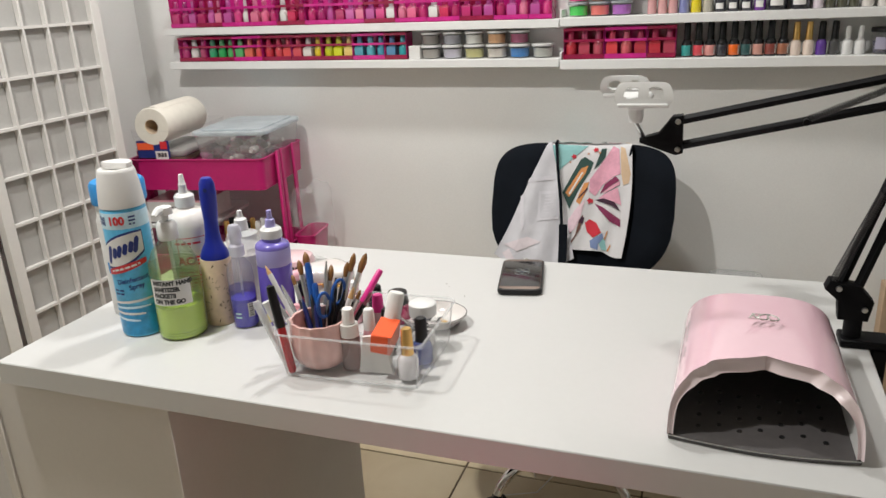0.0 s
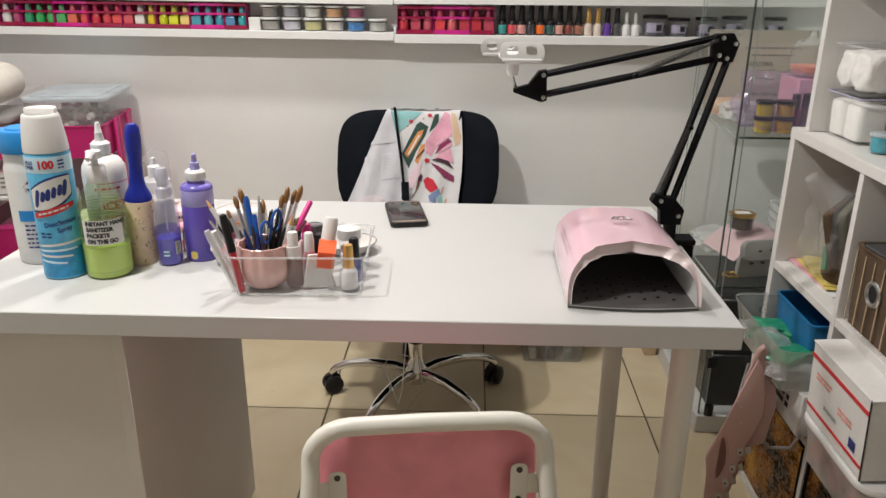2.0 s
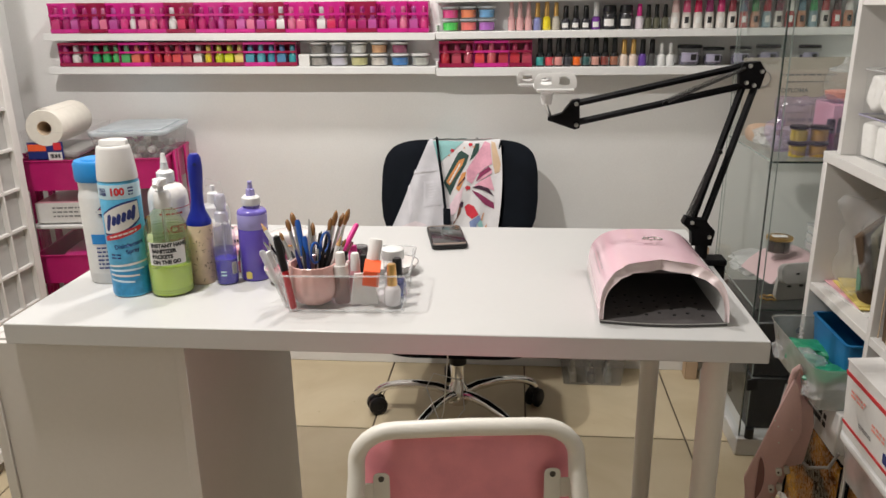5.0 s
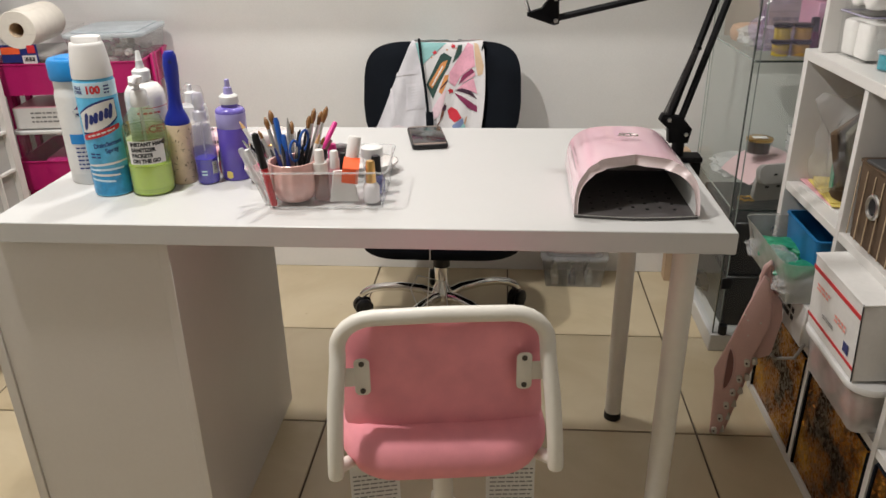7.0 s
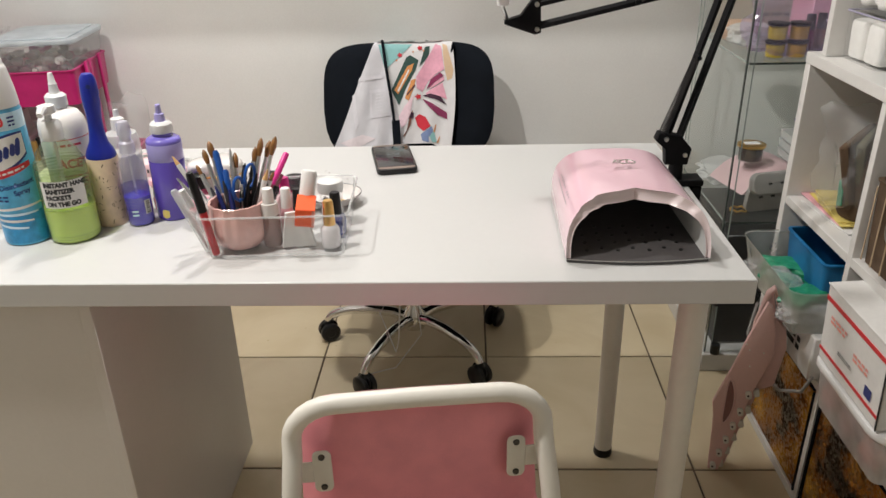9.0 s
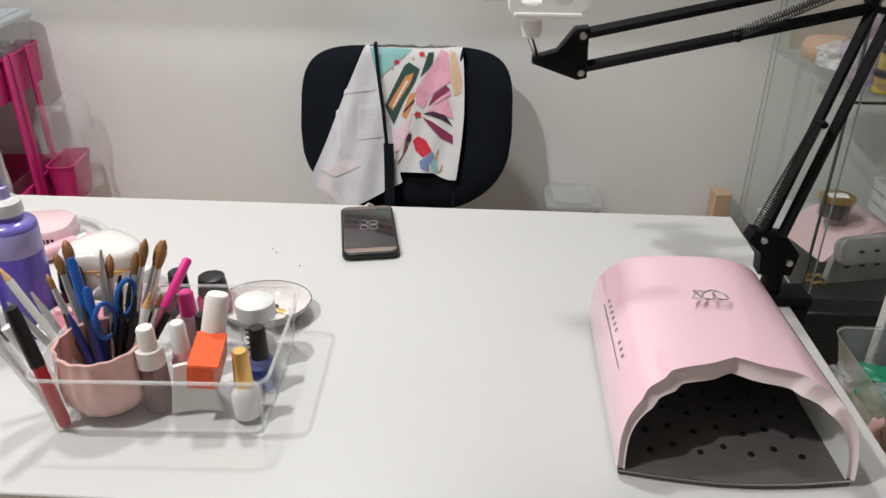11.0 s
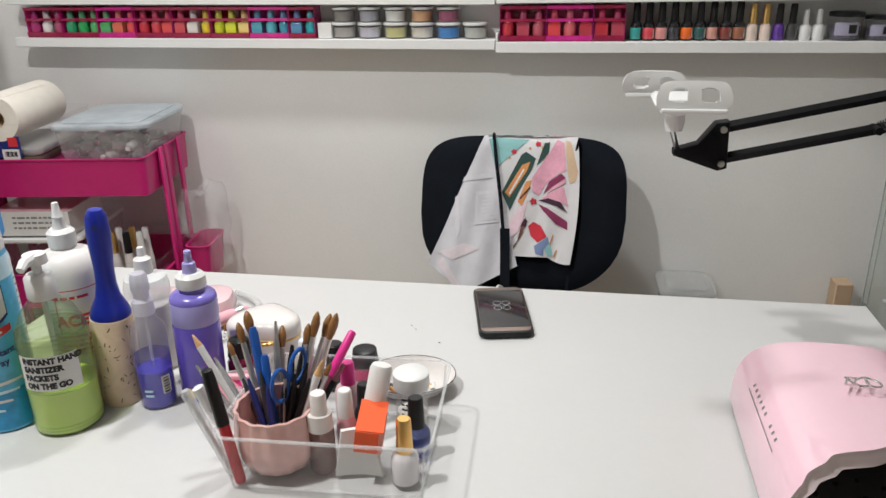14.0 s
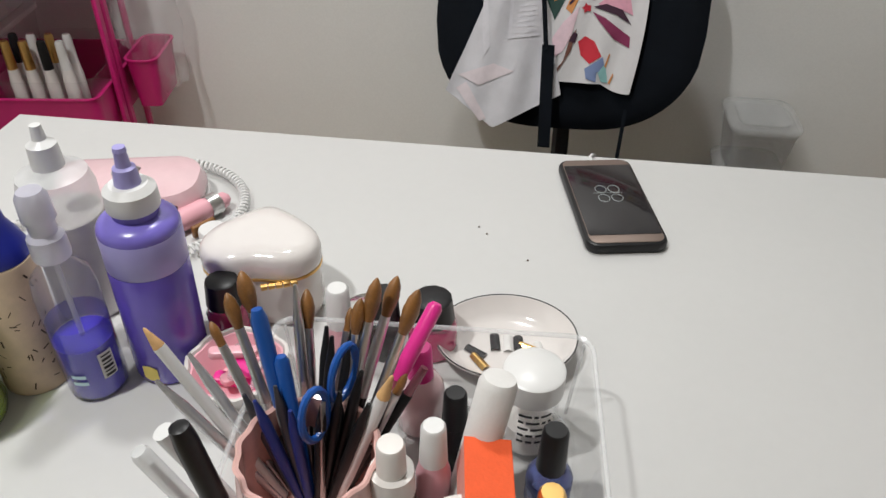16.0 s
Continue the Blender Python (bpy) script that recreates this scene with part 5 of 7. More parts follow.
pb = thing("squeeze_bottle", "translucent squeeze bottle of violet liquid with nozzle", "squeeze bottle", pose(-0.037, 1.331, T, 0, 1.0) @ Matrix.Diagonal((1, 1, 1.035, 1)))
part("bottle", lathe([(0, 0), (0.025, 0), (0.027, 0.003), (0.027, 0.094), (0.0268, 0.0945)], 32), PURPLE_LIQ, pb, "violet filled lower body")
part("upper_wall", lathe([(0.0268, 0.0947), (0.027, 0.095), (0.027, 0.1205), (0.0268, 0.1208)], 32), PURPLE_PALE, pb, "pale violet upper body")
part("shoulder", lathe([(0.0268, 0.1210), (0.0267, 0.1230), (0.0258, 0.1258), (0.0235, 0.1280), (0.020, 0.1298), (0.0148, 0.1312), (0.0148, 0.136), (0, 0.136)], 32), paint("violet_shoulder_plastic", (0.20, 0.16, 0.58), 0.25, vary=0.06, bump=0.0, sub=0.3, coat=0.3), pb, "deeper violet shoulder")
part("collar", lathe([(0, 0.1362), (0.0165, 0.1362), (0.0172, 0.138), (0.0165, 0.149), (0.012, 0.153), (0, 0.153)], 24, flute=24, depth=0.012), WHITE_PL, pb, "ribbed white collar")
part("nozzle", lathe([(0, 0.153), (0.0085, 0.153), (0.0072, 0.164), (0.0048, 0.1652), (0.0040, 0.1745), (0.0044, 0.1752), (0.0038, 0.178), (0, 0.1785)], 16), PURPLE_PALE, pb, "grey-violet nozzle")
part("label", wrap(swoosh(0.012, 0.014, 0), 0.0274, FACE - 30, 0.012), YELLOW, pb, "small yellow sticker")

ace = thing("acetone_bottle", "white plastic acetone bottle with pointed nozzle and red print", "squeeze bottle", pose(-0.193, 1.336, T))
part("bottle", lathe([(0, 0), (0.033, 0), (0.0355, 0.003), (0.0355, 0.150), (0.034, 0.162), (0.027, 0.174), (0.0135, 0.180), (0.0135, 0.183), (0, 0.183)], 36), MILK, ace)
part("collar", lathe([(0, 0.1832), (0.0155, 0.1832), (0.0155, 0.199), (0.0115, 0.203), (0, 0.203)], 24, flute=24, depth=0.012), WHITE_PL, ace)
part("nozzle", lathe([(0, 0.203), (0.008, 0.203), (0.006, 0.216), (0.0065, 0.2175), (0.0055, 0.219), (0.0035, 0.234), (0, 0.235)], 14), WHITE_PL, ace)
shapes(ace, "lettering", letters("ACETONE", 0.019, 0.0008), RED_PR, 0.0361, FACE + 46, 0.098)
shapes(ace, "border", join(plate(0.062, 0.0012, 16, 1, 0, 0.032), plate(0.062, 0.0012, 16, 1, 0, -0.05), plate(0.0012, 0.082, 1, 4, -0.031, -0.009), plate(0.0012, 0.082, 1, 4, 0.031, -0.009)), RED_PR, 0.0361, FACE + 30, 0.105)
shapes(ace, "small_print", bars(1, 0.046, 0.0035, 0.006, 9), RED_PR, 0.0361, FACE + 10, 0.128)
shapes(ace, "small_print", bars(4, 0.05, 0.0022, 0.006, 10), RED_PR, 0.0361, FACE + 10, 0.07)

wb = thing("squeeze_bottle", "cloudy white squeeze bottle behind the lint roller", "squeeze bottle", pose(-0.128, 1.386, T))
part("bottle", lathe([(0, 0), (0.026, 0), (0.028, 0.003), (0.028, 0.112), (0.025, 0.124), (0.011, 0.130), (0, 0.130)], 28), FROST, wb)
part("liquid", lathe([(0, 0.001), (0.0255, 0.001), (0.0274, 0.004), (0.0274, 0.09), (0, 0.09)], 28), MILK, wb)
part("cap", lathe([(0, 0.1302), (0.0115, 0.1302), (0.0105, 0.148), (0.005, 0.152), (0.004, 0.163), (0, 0.163)], 18), WHITE_PL, wb)

shift_since(standing, 0.003, 0.008)

# ---- things behind the tray ----
standing = set(bpy.data.objects)
heart = thing("heart_box", "white ceramic heart trinket box with gold hinge", "trinket box", pose(0.012, 1.418, T, 0, 0, 8))


def heart_line(s, n=40):
    pts = []
    for k in range(n):
        a = 2 * math.pi * k / n
        hx, hy = 0.0484 * math.sin(a) ** 3, 0.0029 * (13 * math.cos(a) - 5 * math.cos(2 * a) - 2 * math.cos(3 * a) - math.cos(4 * a)) + 0.006
        pts.append((s * (0.42 * hx + 0.58 * 0.046 * math.sin(a)), s * (0.42 * hy + 0.58 * 0.041 * math.cos(a))))
    return [(-x, -y) for x, y in pts]


def heart_stack(levels):
    """A closed body from heart outlines of given scale and height."""
    bm = bmesh.new()
    rings = [[bm.verts.new((px, py, z)) for px, py in heart_line(k)] for k, z in levels]
    for p, q in zip(rings, rings[1:]):
        n = len(p)
        for i in range(n):
            bm.faces.new((p[i], p[(i + 1) % n], q[(i + 1) % n], q[i]))
    for ring in (rings[0], rings[-1]):
        mid = bm.verts.new((0, -0.004, ring[0].co.z))
        for i in range(len(ring)):
            bm.faces.new((ring[i], ring[(i + 1) % len(ring)], mid))
    bmesh.ops.recalc_face_normals(bm, faces=bm.faces[:])
    return bm


part("bowl", heart_stack([(0.86, 0.0), (0.93, 0.003), (0.97, 0.012), (0.97, 0.046)]), CERAMIC, heart)
part("rim", heart_stack([(0.985, 0.0462), (1.0, 0.0467), (1.0, 0.0488), (0.985, 0.0493)]), GOLD, heart, "thin gold rim")
part("lid", heart_stack([(0.99, 0.0495), (1.0, 0.051), (1.0, 0.060), (0.97, 0.0652), (0.90, 0.0685), (0.72, 0.0705), (0.45, 0.0712)]), CERAMIC, heart, "domed white lid")
part("hinge", moved(join(*[moved(lathe([(0, 0), (0.0022, 0), (0.0026, 0.001), (0.0022, 0.005), (0, 0.005)], 8), pose(0.0056 * k - 0.014, 0, 0, 0, 90)) for k in range(5)]), pose(0.018, -0.0375, 0.0475, 0, 0, 14)), GOLD, heart)

DRILL_PINK = paint("pale_pink_drill_shell", (0.74, 0.52, 0.55), 0.22, vary=0.04, scale=8, bump=0.0, coat=0.4)
drill = thing("nail_drill", "pink electric nail drill with coiled white cord", "nail drill", pose(-0.170, 1.535, T, 0, 0, 13) @ Matrix.Diagonal((1, 1, 0.88, 1)))
part("housing", moved(prism(rounded(0.155, 0.085, 0.035, 7), 0, 0.040, "z", 0.016), pose(0, 0, 0)), DRILL_PINK, drill, "glossy pink control box")
part("front_trim", moved(prism(rounded(0.158, 0.088, 0.036, 7), 0.004, 0.010, "z", 0.002), pose(0, 0, 0)), WHITE_PL, drill)
part("knob", lathe([(0, 0.04), (0.011, 0.04), (0.010, 0.048), (0, 0.0485)], 20, (-0.058, -0.012, 0)), CHROME, drill)
part("brand_bars", moved(wordmark(9, 0.0036, 0.0075, 0.0056, (5,)), pose(0.035, -0.0432, 0.024, 90)), INK, drill)
part("ornament", moved(tube([(0.012 * math.sin(2 * t), 0.006 * math.sin(3 * t), 0) for t in [k * 0.26 for k in range(24)]], 0.0012, 6, True), pose(0.005, 0.004, 0.0412)), STEEL, drill)
coil = []
for k in range(620):
    s = k / 619
    a = math.pi * (1.15 - 1.45 * s)
    c = Vector((0.015 + 0.100 * math.cos(a), -0.02 + 0.088 * math.sin(a), 0.010))
    if s < 0.22:
        c = Vector((-0.075 - 0.03 * math.sin(s * 14), -0.10 + 0.35 * s, 0.008))
    ang = k * 0.80
    rad = Vector((math.cos(a), math.sin(a), 0))
    coil.append(c + 0.0040 * math.cos(ang) * rad + Vector((0, 0, 0.0040 * math.sin(ang))))
part("cord", tube(coil, 0.0016, 6), WHITE_PL, drill, "coiled white cord")
hp = solid("drill_handpiece", moved(lathe([(0, 0), (0.006, 0.0), (0.0085, 0.004), (0.0105, 0.02), (0.0105, 0.075), (0.008, 0.085), (0.0075, 0.098), (0.004, 0.102), (0, 0.102)], 20), pose(0, 0, 0)), BOX_PINK, "pink drill handpiece lying beside its control box", "handpiece", pose(-0.050, 1.458, T + 0.0108, 90, 0, 0) @ pose(0, 0, 0, 0, 28, 0))
hp.matrix_world = pose(-0.128, 1.462, T + 0.0108, 0, 0, -34) @ pose(0, 0, 0, -90)
part("collar", lathe([(0.0107, 0.078), (0.0112, 0.079), (0.0112, 0.09), (0.008, 0.092)], 20), STEEL, hp)
dust = thing("dust_brush", "white nail dust brush lying on the desk", "brush", pose(-0.035, 1.470, T + 0.001, 0, 0, -35))
part("handle", moved(prism(rounded(0.10, 0.026, 0.012, 5), 0, 0.014, "z", 0.004), pose(0, 0, 0)), WHITE_PL, dust)
part("bristles", box_bm(-0.055, -0.05, -0.012, 0.012, 0.0, 0.012, 0.001), HAIR, dust)

dish = thing("trinket_dish", "white oval glass dish with nail tip swatches", "dish", pose(0.208, 1.384, T, 0, 0, 8))
part("bowl", moved(lathe([(0, 0.002), (0.034, 0.002), (0.042, 0.006), (0.050, 0.0175), (0.0512, 0.018), (0.0512, 0.0195), (0.0495, 0.0195), (0.041, 0.008), (0.033, 0.0045), (0, 0.0045)], 44), Matrix.Diagonal((1.06, 0.9, 1, 1))), CERAMIC, dish)
part("rim_line", moved(tube([(0.0508 * math.cos(a), 0.0508 * math.sin(a), 0.0196) for a in [2 * math.pi * k / 44 for k in range(44)]], 0.0006, 5, True), Matrix.Diagonal((1.06, 0.9, 1, 1))), INK, dish, "thin dark rim line")
for k, (dx, dy, mt, rot) in enumerate(((-0.022, -0.008, INK, 60), (-0.008, 0.004, INK, 8), (0.002, 0.004, PAPER, 5), (0.010, 0.004, INK, 5), (0.018, 0.002, GOLD, 70), (-0.018, -0.018, GOLD, 40), (0.026, 0.0, PAPER, 15))):
    solid("nail_tip", moved(sheet(lambda u, v: ((u - 0.5) * 0.0075, (v - 0.5) * 0.017, 0.0022 * math.sin(math.pi * u)), 6, 6, 0.0005), pose(0, 0, 0)), mt, "painted artificial nail tip lying in a dish", "nail tip", pose(0.208 + dx, 1.384 + dy, T + 0.0056, 0, 0, rot), "nail tips")

caps = [((-0.005, 1.372), 0.016, 0.052, BLACK_PL, HOT_PINK, 0.022), ((0.118, 1.372), 0.013, 0.045, BLACK_PL, BLACK_PL, 0.03), ((0.152, 1.382), 0.019, 0.045, BLACK_PL, HOT_PINK, 0.02), ((0.086, 1.362), 0.011, 0.05, WHITE_PL, BOX_PINK, 0.034), ((-0.072, 1.372), 0.013, 0.036, BLACK_PL, HOT_PINK, 0.018)]
for (bx, by), r, hb, cap, body, hc in caps:
    b = bottle("cosmetic_bottle", (bx, by, T), gloss((0.42, 0.03, 0.12)) if body == HOT_PINK else body, cap, r, hb * 0.7, hc, "cosmetic bottle with a %s cap standing behind the tray" % ("white" if cap == WHITE_PL else "black"), "bottles behind the tray", False, r * 0.9)
jar((0.100, 1.388, T), 0.016, 0.03, GOLD, CHROME, "small jar of gold glitter with metal lid", "", 0.7, CLEAR)
bowl = thing("pink_bowl", "white scalloped dish lined with pink", "bowl", pose(0.022, 1.318, T))
part("outer", lathe([(0, 0), (0.02, 0), (0.024, 0.003), (0.036, 0.028), (0.0365, 0.030), (0.034, 0.030), (0.022, 0.006), (0, 0.005)], 40, flute=10, depth=0.03), CERAMIC, bowl)
part("lining", lathe([(0, 0.0062), (0.021, 0.0068), (0.0325, 0.0285), (0.031, 0.0285), (0.02, 0.0085), (0, 0.0078)], 40, flute=10, depth=0.03), BOX_PINK, bowl, "glossy pink lining")
for k in range(5):
    solid("nail_clip", moved(prism(rounded(0.034, 0.010, 0.004), 0, 0.006, "z", 0.002), pose(0, 0, 0)), (HOT_PINK, BOX_PINK, CLEAR_EDGE, HOT_PINK, BOX_PINK)[k], "small pink plastic clip in a dish", "clip", pose(0.020 + 0.004 * (k % 2), 1.316 + 0.003 * (k % 3), T + 0.010 + 0.0062 * k, 6, 8 - 4 * k, 50 * k), "clips in the dish")

shift_since(standing, 0.006, -0.002)

# ---- clear tray and what stands in it ----
standing = set(bpy.data.objects)
tray = thing("acrylic_tray", "clear acrylic organiser tray with raised rim", "tray", pose(0.166, 1.243, T, 0, 0, 2.5))
part("tub", tray_shell(-0.104, 0.104, -0.081, 0.081, 0, 0.063, 0.0022, 0.012, 0.006), CLEAR, tray)
ring = [(px, py, 0.0665) for px, py in rounded(0.212, 0.166, 0.014, 5)]
part("rim", tube(ring, 0.0017, 8, True), CLEAR_EDGE, tray, "bright polished rim")
part("base_ridge", tube([(px, py, 0.0022) for px, py in rounded(0.186, 0.14, 0.01, 5)], 0.0018, 6, True), CLEAR_EDGE, tray)
for sx in (-1, 1):
    for sy in (-1, 1):
        part("corner_edge", tube([(sx * 0.0945, sy * 0.0715, 0.003), (sx * 0.1005, sy * 0.0775, 0.064)], 0.0013, 6), CLEAR_EDGE, tray)
TT = T + 0.0048

CUPX, CUPY = 0.104, 1.216
cup = solid("brush_cup", lathe([(0, 0), (0.024, 0), (0.031, 0.006), (0.0375, 0.020), (0.0390, 0.034), (0.0375, 0.052), (0.0365, 0.062), (0.0372, 0.0665), (0.0360, 0.0675), (0.0340, 0.0665), (0.0340, 0.057), (0.036, 0.036), (0.030, 0.008), (0, 0.005)], 96, flute=14, depth=0.020), CUP_PINK, "blush pink fluted ceramic cup holding brushes", "cup", pose(CUPX + 0.004, CUPY - 0.005, TT) @ Matrix.Diagonal((1.09, 1.09, 1.02, 1)))


def stick(name, base, top, pieces, label, category, group="tools in the cup"):
    """A pen or brush from base to top, turned pieces stacked along it: (name, material, profile with heights as shares)."""
    b, t = Vector(base), Vector(top)
    ln = (t - b).length
    rot = (t - b).to_track_quat("Z", "Y").to_matrix().to_4x4()
    ob = thing(name, label, category, Matrix.Translation(b) @ rot, group)
    for pn, mt, prof in pieces:
        part(pn, lathe([(r, h * ln) for r, h in prof], 10), mt, ob)
    return ob


def brush(base, top, handle, width=0.004, hair=0.12):
    stick("nail_brush", base, top, (("handle", handle, [(0, 0), (0.0022, 0.0), (0.0032, 0.3), (0.0036, 0.62 - hair), (0, 0.62 - hair)]),
                                    ("ferrule", STEEL, [(0, 0.62 - hair), (0.0036, 0.62 - hair), (0.0034, 0.86 - hair), (0.0030, 1 - hair), (0, 1 - hair)]),
                                    ("bristles", HAIR, [(0, 1 - hair), (0.0028, 1 - hair), (width * 0.70, 1 - hair * 0.72), (width * 0.80, 1 - hair * 0.48), (width * 0.62, 1 - hair * 0.22), (width * 0.30, 1 - hair * 0.06), (0.0006, 1.0), (0, 1.0)])), "nail brush with brown bristles in a pink cup", "brush")


SPRING_GREY = paint("dark_tool_steel", (0.10, 0.10, 0.11), 0.35, 0.7, vary=0.1)
SILVER = paint("silver_handle", (0.55, 0.55, 0.56), 0.25, 0.7, vary=0.1)
CLEAR_H = paint("pale_handle", (0.62, 0.60, 0.58), 0.2, vary=0.1, coat=0.5)
def tip(x, y, z, lean=0.28):
    """Base and top of a tool whose tip is at (x, y, z) and whose foot stands in the cup."""
    dx, dy = x - CUPX, y - CUPY
    k = min(1.0, 0.020 / max(0.001, math.hypot(dx, dy) * lean))
    return (CUPX + dx * lean * k, CUPY + dy * lean * k, TT + 0.008), (x, y, z)


for at, mt, w, hr in (((0.163, 1.262, 0.887), CLEAR_H, 0.0062, 0.19), ((0.137, 1.277, 0.880), BLACK_PL, 0.0060, 0.19), ((0.146, 1.290, 0.872), BLACK_PL, 0.0060, 0.18), ((0.128, 1.272, 0.868), BLACK_PL, 0.0055, 0.17), ((0.057, 1.277, 0.876), SILVER, 0.0068, 0.18), ((0.050, 1.268, 0.866), SILVER, 0.0058, 0.17),
                      ((0.089, 1.293, 0.853), WHITE_PL, 0.0058, 0.2), ((0.116, 1.292, 0.842), BLACK_PL, 0.0034, 0.13), ((0.036, 1.268, 0.842), CLEAR_H, 0.0042, 0.14), ((0.158, 1.246, 0.838), BLACK_PL, 0.0034, 0.14)):
    brush(*tip(*at), mt, w, hr)
stick("pencil", *tip(0.017, 1.232, 0.868), (("shaft", WHITE_PL, [(0, 0), (0.0036, 0), (0.0036, 0.9), (0, 0.9)]), ("tip", WOOD_PALE, [(0, 0.9), (0.0036, 0.9), (0.0008, 0.995), (0, 1)])), "white pencil with pale wooden tip", "pencil")
stick("white_tool", *tip(0.152, 1.238, 0.845), (("shaft", WHITE_PL, [(0, 0), (0.003, 0), (0.0042, 0.2), (0.0042, 0.84), (0, 0.84)]), ("tip", WOOD_PALE, [(0, 0.84), (0.0042, 0.84), (0.0012, 0.985), (0, 1)])), "white nail tool with pale tip", "tool")
stick("pen", *tip(0.073, 1.254, 0.869), (("barrel", CLEAR_H, [(0, 0), (0.0045, 0), (0.0048, 0.5), (0, 0.5)]), ("cap", PEN_BLUE, [(0, 0.5), (0.005, 0.5), (0.005, 0.95), (0.0032, 1), (0, 1)])), "pen with a blue clip end", "pen")
stick("pen", *tip(0.086, 1.246, 0.842), (("barrel", PEN_BLUE, [(0, 0), (0.0042, 0), (0.0045, 0.96), (0.003, 1), (0, 1)]),), "blue ballpoint pen in a pink cup", "pen")
stick("cuticle_pen", *tip(0.169, 1.292, 0.852), (("barrel", gloss((0.35, 0.08, 0.12)), [(0, 0), (0.003, 0), (0.004, 0.6), (0, 0.6)]), ("cap", HOT_PINK, [(0, 0.6), (0.0052, 0.6), (0.0048, 0.98), (0.003, 1), (0, 1)])), "slim tool with hot pink cap", "tool")
stick("dark_tool", *tip(0.166, 1.262, 0.828), (("shaft", BLACK_PL, [(0, 0), (0.0035, 0), (0.0035, 0.8), (0, 0.8)]), ("tip", gloss((0.30, 0.08, 0.12)), [(0, 0.8), (0.003, 0.8), (0.0025, 1), (0, 1)])), "dark nail art tool in the cup", "tool")
for at, mt, lb in (((0.028, 1.250, 0.832), SILVER, "steel cuticle pusher in a pink cup"), ((0.022, 1.222, 0.838), SILVER, "pale pointed nail tool in a pink cup"), ((0.084, 1.288, 0.860), STEEL, "steel tweezers in a pink cup"), ((0.112, 1.262, 0.846), BLACK_PL, "black nail art brush handle in a pink cup"), ((0.124, 1.266, 0.852), BLACK_PL, "black nail art brush handle in a pink cup"), ((0.132, 1.248, 0.835), BLACK_PL, "black nail art brush handle in a pink cup"), ((0.104, 1.278, 0.838), BLACK_PL, "black nail art brush handle in a pink cup"), *[((0.112 + 0.009 * k, 1.232 + 0.007 * (k % 3), 0.822 + 0.004 * (k % 2)), BLACK_PL, "black nail art brush handle in a pink cup") for k in range(5)], *[((0.064 + 0.010 * k, 1.236 - 0.008 * (k % 2), 0.818 + 0.005 * (k % 3)), NAVY if k % 2 else SPRING_GREY, "dark metal nail tool in a pink cup") for k in range(4)]):
    stick("nail_tool", *tip(*at), (("shaft", mt, [(0, 0), (0.0026, 0), (0.0036, 0.4), (0.0034, 0.8), (0.0012, 1), (0, 1)]),), lb, "tool")
sc = thing("scissors", "small scissors with blue plastic handles in a pink cup", "scissors", pose(CUPX + 0.006, CUPY + 0.002, TT + 0.008, -4, 14, 60), "tools in the cup")
for s in (-1, 1):
    part("handle_ring", moved(tube([(0.0100 * math.cos(a), 0.0, 0.0175 * math.sin(a)) for a in [2 * math.pi * k / 18 for k in range(18)]], 0.0024, 8, True), pose(s * 0.0112, 0, 0.080 + 0.009 * s, 0, s * 8)), PEN_BLUE, sc, "blue plastic ring")
    part("blade", moved(box_bm(-0.0016, 0.0016, -0.0008, 0.0008, 0, 0.078, 0.0003), pose(s * 0.0018, 0.0009 * s, 0, 0, s * 3)), STEEL, sc)

stick("marker", (0.081, 1.172, T + 0.005), (0.060, 1.174, T + 0.131), (("barrel", RED_PEN, [(0, 0), (0.005, 0.0), (0.0056, 0.03), (0.0058, 0.52), (0, 0.52)]), ("cap", BLACK_PL, [(0, 0.52), (0.0066, 0.52), (0.0064, 0.9), (0.0052, 0.98), (0, 1.0)])), "red and black marker leaning on the tray rim", "marker", "")
stick("clear_pen", (0.066, 1.185, TT), (0.033, 1.176, TT + 0.098), (("barrel", FROST, [(0, 0), (0.0048, 0), (0.0054, 0.02), (0.0054, 0.97), (0.004, 1), (0, 1)]), ("core", WHITE_PL, [(0, 0.05), (0.0018, 0.05), (0.0018, 0.9), (0, 0.9)])), "clear plastic pen leaning on the tray rim", "pen", "")
stick("clear_pen", (0.068, 1.205, TT), (0.036, 1.196, TT + 0.088), (("barrel", FROST, [(0, 0), (0.005, 0), (0.0055, 0.97), (0, 1)]), ("cap", WHITE_PL, [(0, 0.72), (0.006, 0.72), (0.006, 1.02), (0, 1.03)])), "frosted pen with white cap in the tray", "pen", "")

dropper = thing("spray_vial", "small brown vial with white spray cap in the tray", "spray vial", pose(0.156, 1.206, TT))
part("vial", lathe([(0, 0), (0.0125, 0), (0.0135, 0.002), (0.0135, 0.044), (0.0125, 0.048), (0, 0.048)], 22), clear("brown_vial", tint=(0.62, 0.48, 0.45), haze=0.4, haze_colour=(0.24, 0.15, 0.14)), dropper)
part("collar", lathe([(0, 0.0482), (0.0130, 0.0482), (0.0132, 0.05), (0.0125, 0.066), (0, 0.066)], 22), MILK, dropper)
part("cap", lathe([(0, 0.0662), (0.0085, 0.0662), (0.008, 0.086), (0.007, 0.088), (0, 0.0885)], 18), MILK, dropper)
bottle("glue_bottle", (0.176, 1.228, TT), BOX_PINK, WHITE_PL, 0.0105, 0.05, 0.03, "slim pink bottle with white cap in the tray", "", False, 0.0085)
bottle("remover_bottle", (0.158, 1.296, TT), gloss((0.72, 0.50, 0.52)), HOT_PINK, 0.016, 0.046, 0.026, "pink bottle with hot pink cap in the tray", "", False, 0.0088)
